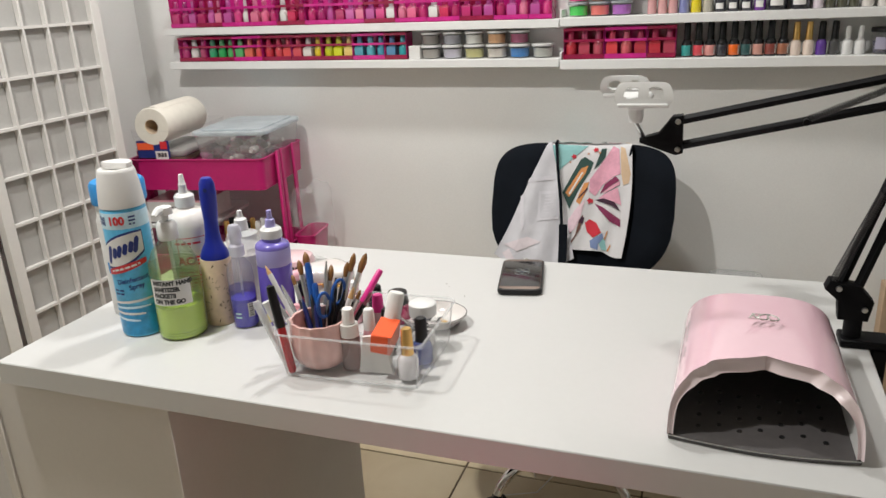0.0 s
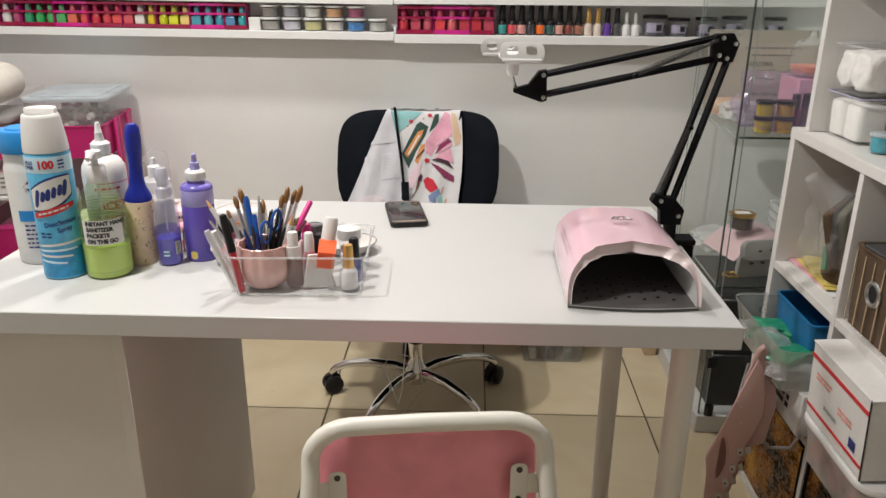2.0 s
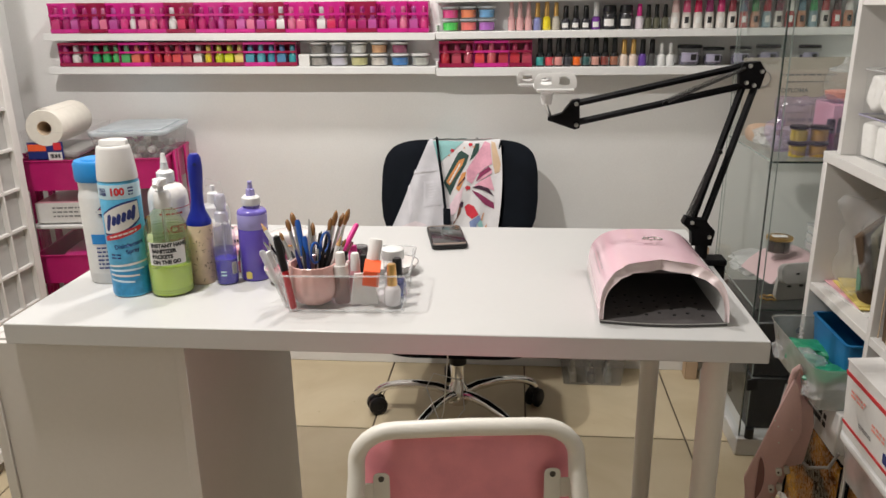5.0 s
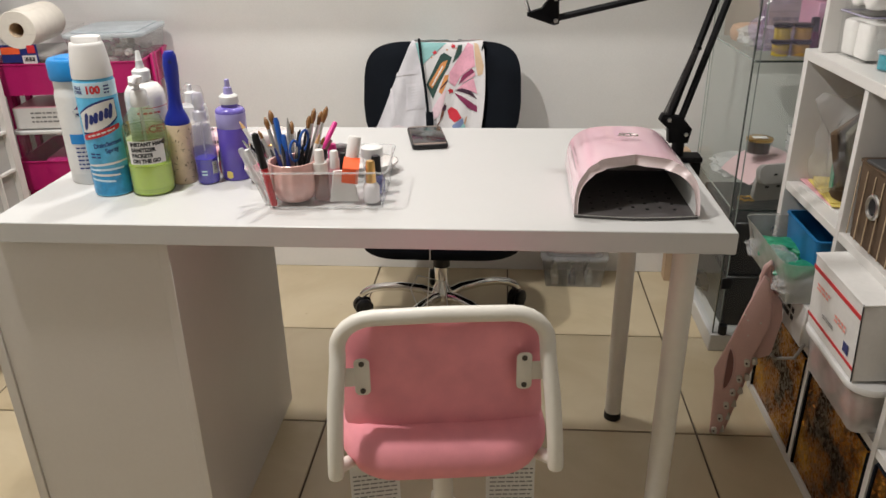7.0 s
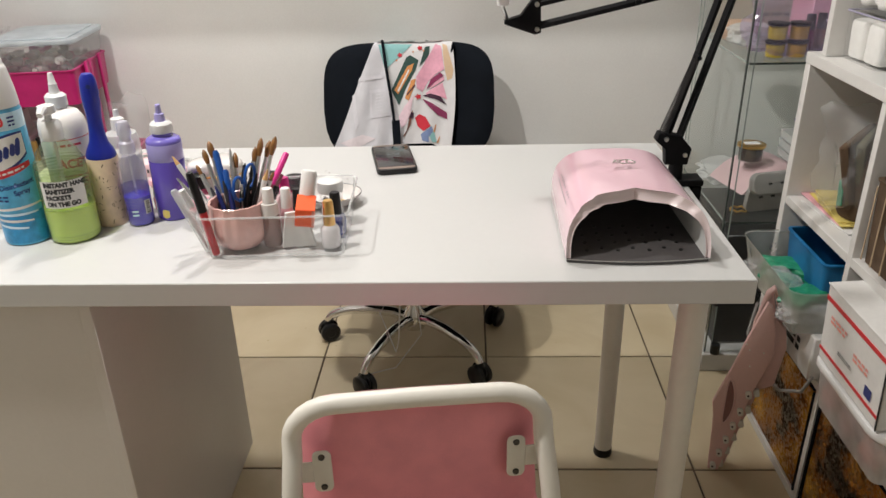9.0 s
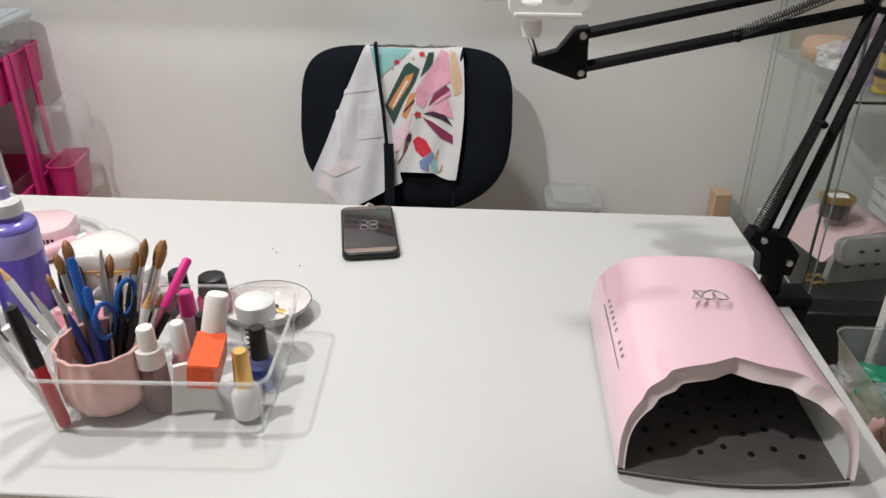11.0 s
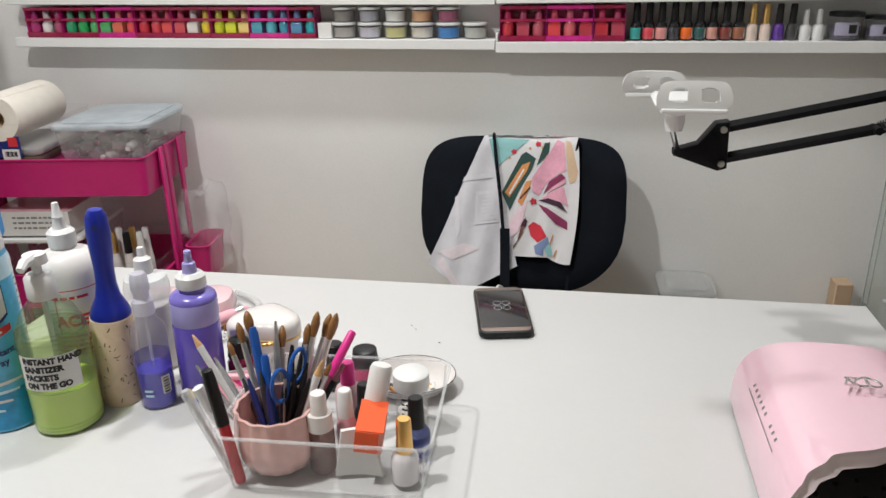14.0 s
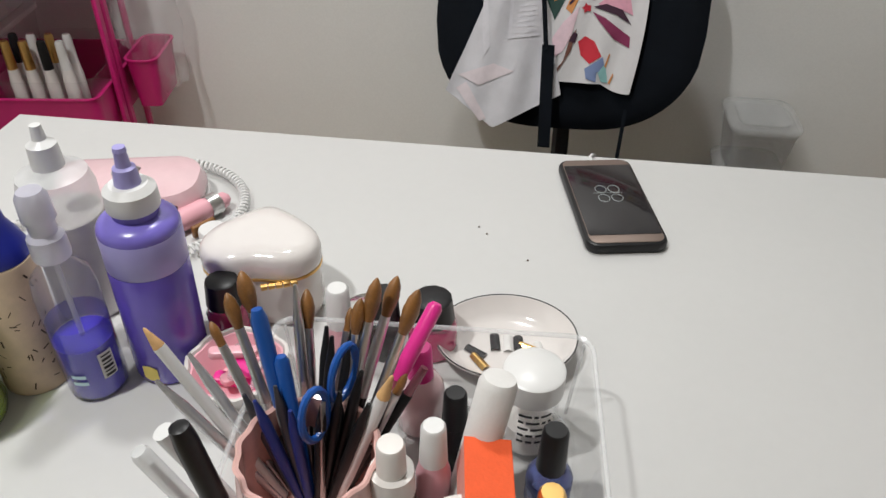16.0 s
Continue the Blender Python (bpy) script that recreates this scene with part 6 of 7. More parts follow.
bottle("topcoat_bottle", (0.184, 1.268, TT), BLACK_PL, BLACK_PL, 0.012, 0.036, 0.028, "black nail product bottle in the tray", "", False, 0.0085)
bottle("polish_bottle", (0.243, 1.200, TT), gloss((0.70, 0.68, 0.70)), GOLD, 0.0142, 0.034, 0.037, "pale polish bottle with gold cap in the tray", "", False, 0.0088)
pol = bottle("polish_bottle", (0.245, 1.246, TT), clear("blue_polish", tint=(0.6, 0.66, 0.9), haze=0.45, haze_colour=(0.18, 0.22, 0.52)), BLACK_PL, 0.0142, 0.032, 0.034, "blue polish bottle with black cap in the tray", "", False, 0.0092)
part("label_band", lathe([(0.0143, 0.017), (0.01445, 0.018), (0.01445, 0.023), (0.0143, 0.024)], 20), NAVY, pol)
jw = thing("jar", "clear jar with white screw lid in the tray", "jar", pose(0.231, 1.290, TT))
part("pot", lathe([(0, 0), (0.0165, 0), (0.018, 0.002), (0.018, 0.05), (0.0165, 0.051), (0.0165, 0.003), (0, 0.003)], 26), CLEAR, jw)
part("filling", lathe([(0, 0.0032), (0.0155, 0.0032), (0.0158, 0.022), (0, 0.023)], 22), MILK, jw)
part("lid", lathe([(0, 0.0515), (0.0195, 0.0515), (0.0198, 0.053), (0.0195, 0.068), (0.0175, 0.0695), (0, 0.07)], 32, flute=32, depth=0.006), WHITE_PL, jw, "ribbed white lid")
shapes(jw, "small_print", bars(5, 0.022, 0.0022, 0.006, 15), INK, 0.0184, -80, 0.032)
COTTON_ROLL = paint("smooth_white_tissue", (0.73, 0.72, 0.70), 0.9, vary=0.03, scale=40, bump=0.15, bump_scale=500)
tissue = solid("tissue_roll", moved(lathe([(0.003, 0), (0.0105, 0), (0.0115, 0.004), (0.0115, 0.092), (0.0095, 0.0965), (0, 0.0975)], 22), pose(0, 0, 0)), COTTON_ROLL, "rolled white tissue standing in the tray", "tissue", Matrix.Translation((0.194, 1.228, TT + 0.006)) @ pose(0, 0, 0, -14, 10))
gz = solid("gauze_pad", moved(sheet(lambda u, v: ((u - 0.5) * (0.05 - 0.018 * v), 0.006 * math.sin(3 * u) - 0.010 * (v - 0.5), 0.054 * v), 10, 10, 0.004), pose(0, 0, 0)), COTTON_ROLL, "folded white gauze standing in the tray", "gauze", pose(0.196, 1.196, TT, -8, 0, 6))
buf = thing("buffer_block", "orange and salmon nail buffer block lying over the tray", "buffer block", pose(0.208, 1.206, T + 0.055, 6, 8, 8))
part("foam", box_bm(-0.0135, 0.0135, -0.018, 0.030, -0.015, 0.012, 0.001), SALMON, buf)
part("abrasive_face", box_bm(-0.0138, 0.0095, -0.0192, -0.0182, -0.013, 0.0125, 0.0004), ORANGE, buf, "orange abrasive face")
part("abrasive_top", box_bm(-0.0138, 0.0138, -0.018, 0.030, 0.0122, 0.0132, 0.0004), ORANGE, buf, "orange abrasive top")

shift_since(standing, 0.003, 0.006)

# ---- phone ----
phone = thing("phone", "black smartphone in a rubber case, charging on the desk", "phone", pose(0.3025, 1.597, T, 0, 0, 11))
part("case", prism(rounded(0.076, 0.152, 0.012, 6), 0, 0.0105, "z", 0.003), BLACK_PL, phone, "black rubber case")
part("face_plate", prism(rounded(0.069, 0.145, 0.009, 6), 0.0106, 0.0112, "z", 0.0002), CHAMPAGNE, phone, "champagne face plate")
part("screen", prism(rounded(0.068, 0.122, 0.002, 3), 0.0113, 0.0117, "z", 0.0001), GLASS_BLACK, phone, "dark glass screen")
dim = paint("dim_clock_glow", (0.30, 0.33, 0.33), 0.3, bump=0.0)
part("clock_bars", moved(join(*[tube([(x + 0.0055 * math.cos(a), y + 0.0065 * math.sin(a), 0) for a in [2 * math.pi * k / 14 for k in range(14)]], 0.0005, 4, True) for x, y in ((-0.006, 0.007), (0.007, 0.007), (-0.006, -0.009), (0.007, -0.009))], bars(1, 0.03, 0.001, 0.003, 1)), pose(0, 0.008, 0.0119)), dim, phone)
cable = [(0.289, 1.672, T + 0.005), (0.286, 1.682, T + 0.006), (0.288, 1.690, T + 0.005), (0.292, 1.703, T - 0.002), (0.293, 1.707, 0.66), (0.291, 1.707, 0.40), (0.27, 1.80, 0.2), (0.25, 1.9, 0.10), (0.20, 2.0, 0.16), (0.22, 2.03, 0.19), (0.30, 2.03, 0.17), (0.31, 2.02, 0.08), (0.24, 1.96, 0.01), (0.16, 1.93, 0.006)]
solid("charging_cable", tube(cable, 0.0017, 6), WHITE_PL, "white charging cable hanging over the desk edge", "cable")

# ---- nail lamp ----
LIP_PINK = paint("pale_pink_lip", (0.80, 0.68, 0.69), 0.3, vary=0.03, bump=0.0, coat=0.3)
INNER_GREY = paint("grey_inner_wall", (0.40, 0.36, 0.355), 0.45, vary=0.08)
LX, LY0, LY1 = 0.681, 1.158, 1.402
lamp = thing("nail_lamp", "glossy pink curing lamp with arched opening", "nail lamp")


def arch(s, a):
    """Outline of the shell at share s of its depth, by angle a from left foot to right foot."""
    half = 0.099 - 0.004 * s
    h = 0.0845 - 0.006 * s
    ca, sa = math.cos(a), math.sin(a)
    x = -half * math.copysign(abs(ca) ** 0.62, ca)
    z = h * abs(sa) ** 0.62
    return x, z


def lip(a):
    """How far the front edge is cut back: an ogee with a point at the middle and a scallop either side."""
    t = abs(a / math.pi - 0.5) * 2

    def step(at, width):
        k = min(1.0, max(0.0, (t - at) / width))
        return k * k * (3 - 2 * k)

    return 0.012 * math.exp(-t / 0.035) + 0.036 * (1 - t ** 1.5) - 0.007 * step(0.25, 0.09) - 0.006 * step(0.46, 0.10) + 0.007 * step(0.52, 0.45)


def shell_fn(inset):
    def fn(u, v):
        a = math.pi * u
        x, z = arch(v, a)
        k = 1 - inset / 0.09
        y0 = LY0 + lip(a)
        return (LX + x * k, y0 + (LY1 - y0) * v, T + 0.006 + z * k)
    return fn


def brow(u):
    """Depth of the turned-in front lip, greatest at the crown."""
    return 0.006 + 0.013 * math.sin(math.pi * u) ** 2


part("shell", sheet(shell_fn(0), 120, 24), LAMP_PINK, lamp, "glossy pink arched shell", 50)
part("lining", sheet(lambda u, v: shell_fn(brow(u))(u, 0.006 + 0.92 * v), 120, 16), WHITE_PL, lamp, "white inner lining", 50)
part("front_edge", sheet(lambda u, v: Vector(shell_fn(0)(u, 0)).lerp(Vector(shell_fn(brow(u))(u, 0.006)), v) + Vector((0, 0.003 * math.sin(math.pi * v), 0)), 120, 5), LIP_PINK, lamp, "pale turned-in lip")


def back_fn(u, v):
    a = math.pi * u
    x, z = arch(1, a)
    bulge = 0.022 * (1 - (1 - v) ** 2) ** 0.5
    return (LX + x * (1 - v), LY1 + bulge - 0.001, T + 0.006 + z * (1 - v))


part("back_shell", sheet(lambda u, v: (lambda p: (p[0], p[1], p[2]))(back_fn(u, v)), 60, 10), LAMP_PINK, lamp, "rounded pink back")


def plate_line():
    pts = [(LX - 0.0975 + 0.195 * k / 16, LY0 - 0.004 - 0.010 * math.sin(math.pi * k / 16)) for k in range(17)]
    return pts + [(LX + 0.094, LY1 - 0.01), (LX - 0.094, LY1 - 0.01)]


part("base_plate", prism(plate_line(), T + 0.0002, T + 0.0055, "z", 0.001), LAMP_DARK, lamp, "dark grey removable base plate")
dots = []
for i in range(7):
    for j in range(4):
        dots.append(lathe([(0.0032, T + 0.0056), (0.0026, T + 0.007), (0, T + 0.007)], 8, (LX - 0.066 + 0.022 * i, LY0 + 0.022 + 0.026 * j + 0.008 * (i % 2), 0)))
part("base_studs", join(*dots), BLACK_PL, lamp)
part("inner_back", sheet(lambda u, v: (LX + (arch(1, math.pi * u)[0]) * 0.93 * (1 - v), LY1 - 0.026, T + 0.007 + arch(1, math.pi * u)[1] * 0.93 * (1 - v)), 30, 4), INNER_GREY, lamp)
part("plate_edge", tube([(px, py - 0.0004, T + 0.0052) for px, py in plate_line()[:17]], 0.0007, 6), STEEL, lamp, "thin bright edge of the plate")
mono = [(0.008 * math.sin(t) - 0.004 * math.sin(3 * t), 0.0085 * math.sin(2 * t + 0.4)) for t in [2 * math.pi * k / 60 for k in range(60)]]
part("monogram", tube([(LX + 0.005 + x, 1.300 + y, T + 0.0965 - 0.2 * x * x) for x, y in mono], 0.0011, 6, True), CHROME, lamp, "raised silver monogram")
part("monogram", tube([(LX - 0.009 + 0.008 * (k % 2) - 0.002 * k, 1.292 + 0.014 * ((k + 1) // 2 % 2), T + 0.0966) for k in range(6)], 0.0014, 6), CHROME, lamp, "raised silver monogram")
side = part("brand_bars", wordmark(10, 0.0026, 0.007, 0.0086, (6,)), GREY_INK, lamp)
for v in side.data.vertices:
    s, up = v.co.x / 0.085 + 0.5, v.co.y
    y = 1.345 - 0.11 * s
    a = math.pi * 0.185 + up * 9
    x, z = arch((y - LY0) / (LY1 - LY0), a)
    v.co = Vector((LX + x * 1.006, y, T + 0.006 + z * 1.006))
under = part("brand_line", plate(0.085, 0.0022, 20, 1), GREY_INK, lamp)
for v in under.data.vertices:
    s, up = v.co.x / 0.085 + 0.5, v.co.y
    y = 1.345 - 0.115 * s
    a = math.pi * 0.145 + up * 9
    x, z = arch((y - LY0) / (LY1 - LY0), a)
    v.co = Vector((LX + x * 1.006, y, T + 0.006 + z * 1.006))

# ---- jointed arm with phone holder ----
SPRING = paint("dark_spring_steel", (0.07, 0.07, 0.07), 0.4, 0.8, vary=0.1)
arm = thing("arm_stand", "black scissor arm with white phone holder, clamped to the desk", "arm stand")
AY, BY, BX = 1.525, 1.462, -0.030
part("clamp", join(box_bm(0.790, 0.852, BY - 0.02, BY + 0.02, DESK_Z + 0.001, DESK_Z + 0.012, 0.002), box_bm(0.832, 0.850, BY - 0.018, BY + 0.018, 0.655, DESK_Z + 0.001, 0.002), box_bm(0.80, 0.8315, BY - 0.014, BY + 0.014, 0.655, 0.667, 0.002), lathe([(0, 0.667), (0.006, 0.667), (0.006, 0.69), (0.012, 0.691), (0.012, 0.6955), (0, 0.6955)], 14, (0.815, BY, 0))), BLACK_MET, arm, "black metal desk clamp")
part("socket", lathe([(0, 0.746), (0.012, 0.746), (0.012, 0.775), (0.009, 0.778), (0, 0.778)], 16, (0.806, BY, 0)), BLACK_MET, arm)
part("foot_bracket", prism([(BX + px, pz) for px, pz in ((0.815, 0.772), (0.852, 0.772), (0.857, 0.80), (0.838, 0.822), (0.800, 0.828), (0.795, 0.815), (0.812, 0.80))], BY - 0.012, BY + 0.012, "y", 0.002), BLACK_MET, arm)
ELB = (0.884, 1.090)
for dx, y in ((-0.010, 0.0), (0.012, 0.0)):
    part("lower_bar", tube([(0.822 + BX + dx, BY, 0.81), (ELB[0] - 0.004 + dx, AY - 0.008, ELB[1] - 0.018)], 0.0066, 4), BLACK_MET, arm)
part("elbow_plate", prism([(ELB[0] - 0.028, ELB[1] + 0.006), (ELB[0] - 0.022, ELB[1] + 0.018), (ELB[0] + 0.008, ELB[1] + 0.020), (ELB[0] + 0.020, ELB[1] + 0.002), (ELB[0] + 0.012, ELB[1] - 0.03), (ELB[0] - 0.012, ELB[1] - 0.03), (ELB[0] - 0.026, ELB[1] - 0.020)], AY - 0.022, AY - 0.002, "y", 0.002), BLACK_MET, arm)
TIP = (0.556, 1.010)
ATY = 1.490
for dz in (0.014, -0.022):
    part("upper_bar", tube([(ELB[0] - 0.016, AY - 0.012, ELB[1] + dz - 0.002), (TIP[0], ATY, TIP[1] + dz + 0.012)], 0.0062, 4), BLACK_MET, arm)
part("tip_plate", prism([(TIP[0] + 0.010, TIP[1] + 0.036), (TIP[0] + 0.012, TIP[1] - 0.018), (TIP[0] + 0.002, TIP[1] - 0.021), (TIP[0] - 0.048, TIP[1] - 0.004), (TIP[0] - 0.048, TIP[1] + 0.002), (TIP[0] - 0.022, TIP[1] + 0.010), (TIP[0] - 0.004, TIP[1] + 0.034)], ATY - 0.010, ATY + 0.010, "y", 0.002), BLACK_MET, arm)
for px, pz, py in ((ELB[0] - 0.010, ELB[1] + 0.012, AY - 0.0225), (ELB[0] + 0.012, ELB[1] + 0.002, AY - 0.0225), (ELB[0] - 0.014, ELB[1] - 0.018, AY - 0.0225), (ELB[0] + 0.0, ELB[1] - 0.023, AY - 0.0225), (TIP[0] + 0.004, TIP[1] + 0.027, ATY - 0.0105), (TIP[0] + 0.005, TIP[1] - 0.012, ATY - 0.0105), (0.846 + BX, 0.79, BY - 0.0125), (0.812 + BX, 0.818, BY - 0.0125)):
    part("bolt", moved(lathe([(0, 0), (0.0042, 0), (0.0036, 0.003), (0, 0.0034)], 10), pose(px, py, pz, 90)), STEEL, arm)


def spring(a, b, r, turns, wire=0.0008):
    a, b = Vector(a), Vector(b)
    d = (b - a)
    s = d.cross(Vector((0, 1, 0))).normalized()
    u = Vector((0, 1, 0))
    n = turns * 8
    return tube([a + d * (k / n) + r * (math.cos(k * math.pi / 4) * s + math.sin(k * math.pi / 4) * u) for k in range(n + 1)], wire, 4)


for oy in (-0.008, 0.006):
    part("spring", spring((0.806 + BX, BY + oy, 0.826), (0.824, BY + 0.02 + oy, 0.945), 0.0034, 44), SPRING, arm, "coiled steel spring")
    part("spring", spring((0.728, ATY + 0.01 + oy, 1.040), (0.866, AY - 0.012 + oy, 1.098), 0.0034, 54), SPRING, arm, "coiled steel spring")
part("spring_peg", moved(lathe([(0, -0.012), (0.004, -0.012), (0.004, 0.012), (0, 0.012)], 10), pose(0.828, BY + 0.022, 0.948, 90)), BLACK_MET, arm)
part("spring_peg", moved(lathe([(0, -0.012), (0.0045, -0.012), (0.0045, 0.012), (0, 0.012)], 10), pose(0.724, ATY + 0.01, 1.036, 90)), BLACK_MET, arm)
part("holder_pin", tube([(TIP[0] - 0.044, ATY, TIP[1] + 0.004), (TIP[0] - 0.056, ATY - 0.03, TIP[1] + 0.036)], 0.0032, 8), STEEL, arm)
HX, HY, HZ = 0.507, 1.462, 1.053
part("holder_joint", lathe([(0, -0.016), (0.009, -0.014), (0.011, -0.004), (0.010, 0.004), (0.013, 0.008), (0.013, 0.014), (0, 0.014)], 18, (HX - 0.003, HY, HZ)), WHITE_PL, arm)
part("holder_body", box_bm(HX - 0.028, HX + 0.018, HY - 0.035, HY + 0.035, HZ + 0.014, HZ + 0.024, 0.004), WHITE_PL, arm)


def jaw(x, y, tilt, w, h):
    """A clamp jaw: a flared plate with two oval windows and a thickened foot."""
    bm = bmesh.new()
    nx, nz = 44, 18
    def place(i, j):
        u, v = 2 * i / nx - 1, 2 * j / nz - 1
        pinch = 1 - 0.12 * max(0.0, v) - 0.10 * abs(v) ** 6
        return (u * w / 2 * pinch, 0.002 * v * v, v * h / 2 * (1 - 0.10 * abs(u) ** 5))
    vs = [[bm.verts.new(place(i, j)) for j in range(nz + 1)] for i in range(nx + 1)]
    for i in range(nx):
        for j in range(nz):
            u, v = 2 * (i + 0.5) / nx - 1, 2 * (j + 0.5) / nz - 1
            if ((abs(u) - 0.42) / 0.26) ** 4 + ((v - 0.05) / 0.46) ** 4 < 1:
                continue
            bm.faces.new((vs[i][j], vs[i + 1][j], vs[i + 1][j + 1], vs[i][j + 1]))
    bmesh.ops.delete(bm, geom=[q for q in bm.verts if not q.link_faces], context="VERTS")
    bmesh.ops.solidify(bm, geom=bm.faces[:], thickness=0.006)
    return moved(join(bm, box_bm(-w * 0.44, w * 0.44, -0.004, 0.007, -h / 2 - 0.003, -h / 2 + 0.002, 0.0015)), pose(x, y, HZ + 0.031, tilt))


part("front_jaw", jaw(HX + 0.010, HY - 0.040, -14, 0.076, 0.031), WHITE_PL, arm, "white clamp jaw with two oval windows", 30)
part("rear_jaw", jaw(HX - 0.024, HY + 0.040, 14, 0.070, 0.028), WHITE_PL, arm, "white clamp jaw with two oval windows", 30)

cr2 = random.Random(21)
crumbs = [lathe([(0, 0), (0.0011, 0.0003), (0.0008, 0.0009), (0, 0.001)], 6, (x + cr2.uniform(-0.004, 0.004), y, T)) for x, y in ((0.182, 1.545), (0.186, 1.535), (0.226, 1.50))]
solid("crumbs", join(*crumbs), LINT_DARK, "few dark nail dust crumbs on the white desk", "crumbs", kind="stuff")

# ---- glass display cabinet ----
GX0, GX1, GY0, GY1, GTOP = 1.086, 1.475, 1.966, 2.385, 1.64
cab = thing("display_cabinet", "tall glass display cabinet with white base and glass shelves", "display cabinet")
part("base", box_bm(GX0 - 0.012, GX1 + 0.012, GY0 - 0.012, GY1 + 0.005, 0.0, 0.055, 0.003), LAMINATE, cab, "white base plinth")
part("top", box_bm(GX0 - 0.012, GX1 + 0.012, GY0 - 0.012, GY1 + 0.005, GTOP, GTOP + 0.03, 0.003), LAMINATE, cab)
def pane(name, p, q, r, material=GLASS, parent=cab):
    """A flat glass sheet spanned from corner p to q and r."""
    p, q, r = Vector(p), Vector(q), Vector(r)
    ob = part(name, sheet(lambda u, v: p + (q - p) * u + (r - p) * v, 1, 1), material, parent, "", 0)
    ob.visible_shadow = False
    return ob


ZA, ZB = 0.0555, GTOP - 0.0005
pane("side_pane", (GX0, GY0, ZA), (GX0, GY1, ZA), (GX0, GY0, ZB))
pane("side_pane", (GX1, GY0, ZA), (GX1, GY1, ZA), (GX1, GY0, ZB))
pane("front_pane", (GX0, GY0, ZA), (GX1, GY0, ZA), (GX0, GY0, ZB))
pane("back_pane", (GX0, GY1, ZA), (GX1, GY1, ZA), (GX0, GY1, ZB))
part("pane_edge", box_bm(GX0 - 0.003, GX0 - 0.0005, GY0 - 0.002, GY0 + 0.006, 0.056, GTOP - 0.001), GLASS_EDGE, cab, "dark edge of a glass pane")
part("pane_edge", box_bm(GX0 + 0.012, GX0 + 0.015, GY0 - 0.0015, GY0 - 0.0004, 0.056, GTOP - 0.001), GLASS_EDGE_LT, cab, "pale edge of a glass pane")
part("pane_edge", box_bm(GX0 - 0.0012, GX0 - 0.0003, GY1 - 0.006, GY1 - 0.001, 0.056, GTOP - 0.001), GLASS_EDGE_LT, cab, "pale edge of a glass pane")
part("pane_edge", box_bm(GX0 - 0.0012, GX0 - 0.0003, GY1 - 0.035, GY1 - 0.032, 0.056, GTOP - 0.001), GLASS_EDGE_LT, cab, "pale edge of a glass pane")
for z in (0.437, 0.834, 1.233):
    sh = pane("glass_shelf", (GX0 + 0.006, GY0 + 0.007, z), (GX1 - 0.006, GY0 + 0.007, z), (GX0 + 0.006, GY1 - 0.006, z))
    part("shelf_edge", box_bm(GX0 + 0.006, GX1 - 0.006, GY0 + 0.0052, GY0 + 0.0066, z - 0.005, z), GLASS_EDGE, sh, "dark green shelf edge")
    part("shelf_edge", box_bm(GX0 + 0.0045, GX0 + 0.0058, GY0 + 0.007, GY1 - 0.006, z - 0.005, z), GLASS_EDGE_LT, sh, "pale green shelf edge")
hg = part("hinge", lathe([(0, -0.014), (0.012, -0.014), (0.012, 0.014), (0, 0.014)], 16, (GX0 + 0.02, GY0 - 0.014, 0.075)), BLACK_PL, cab)
part("lock", box_bm(GX0 + 0.002, GX0 + 0.03, GY0 - 0.007, GY0 - 0.002, 0.20, 0.235, 0.002), BLACK_PL, cab)

standing = set(bpy.data.objects)
dip = thing("certificate", "cream paper diploma propped up in the display cabinet", "certificate", pose(1.27, 2.405, 0.848, -7))
part("sheet", box_bm(-0.155, 0.155, -0.001, 0.001, 0, 0.225, 0.0004), paint("cream_certificate", (0.46, 0.41, 0.35), 0.8, vary=0.05, scale=14), dip)
part("lettering", moved(letters("DIPLOMA", 0.018, 0.0004), pose(-0.005, -0.0016, 0.13, 90)), GREY_INK, dip)
for z, w, h in ((0.175, 0.16, 0.005), (0.155, 0.12, 0.004), (0.09, 0.13, 0.003), (0.045, 0.10, 0.010), (0.066, 0.17, 0.002)):
    part("print", moved(bars(1, w, h, 0.01, int(z * 1000)), pose(0.03, -0.0016, z, 90)), GREY_INK, dip)
part("seal", moved(tube([(0.024 * math.cos(a), 0.024 * math.sin(a), 0) for a in [2 * math.pi * k / 30 for k in range(30)]], 0.0014, 6, True), pose(-0.10, -0.0022, 0.165, 90)), GREY_INK, dip, "round stamped seal")

# middle glass shelf
for k in range(4):
    jar((1.165 + 0.05 * (k % 2), 2.065, 0.8465 + 0.041 * (k // 2)), 0.023, 0.040, gloss([(0.78, 0.60, 0.02), (0.74, 0.44, 0.04), (0.72, 0.56, 0.02), (0.60, 0.36, 0.05)][k], 0.2), BLACK_PL, "stacked pot of yellow powder with black lid", "yellow pots", 0.75, CLEAR)
crumple(0.20, 0.15, 0.12, 6, pose(1.195, 2.068, 0.925), LILAC_BAG, "cellophane_bag", "lilac cellophane gift bag round yellow pots", "bag")
pbx = solid("pink_box", box_bm(1.295, 1.40, 2.20, 2.33, 0.8465, 0.962, 0.002), BOX_PINK, "plain rose pink gift box on a glass shelf", "box")
gbowl = thing("glass_jar", "ribbed clear glass jar with pink sweets", "jar", pose(1.335, 2.255, 0.9625))
part("glass", lathe([(0, 0), (0.034, 0), (0.047, 0.015), (0.052, 0.045), (0.045, 0.075), (0.04, 0.082)], 48, flute=16, depth=0.02), CLEAR, gbowl)
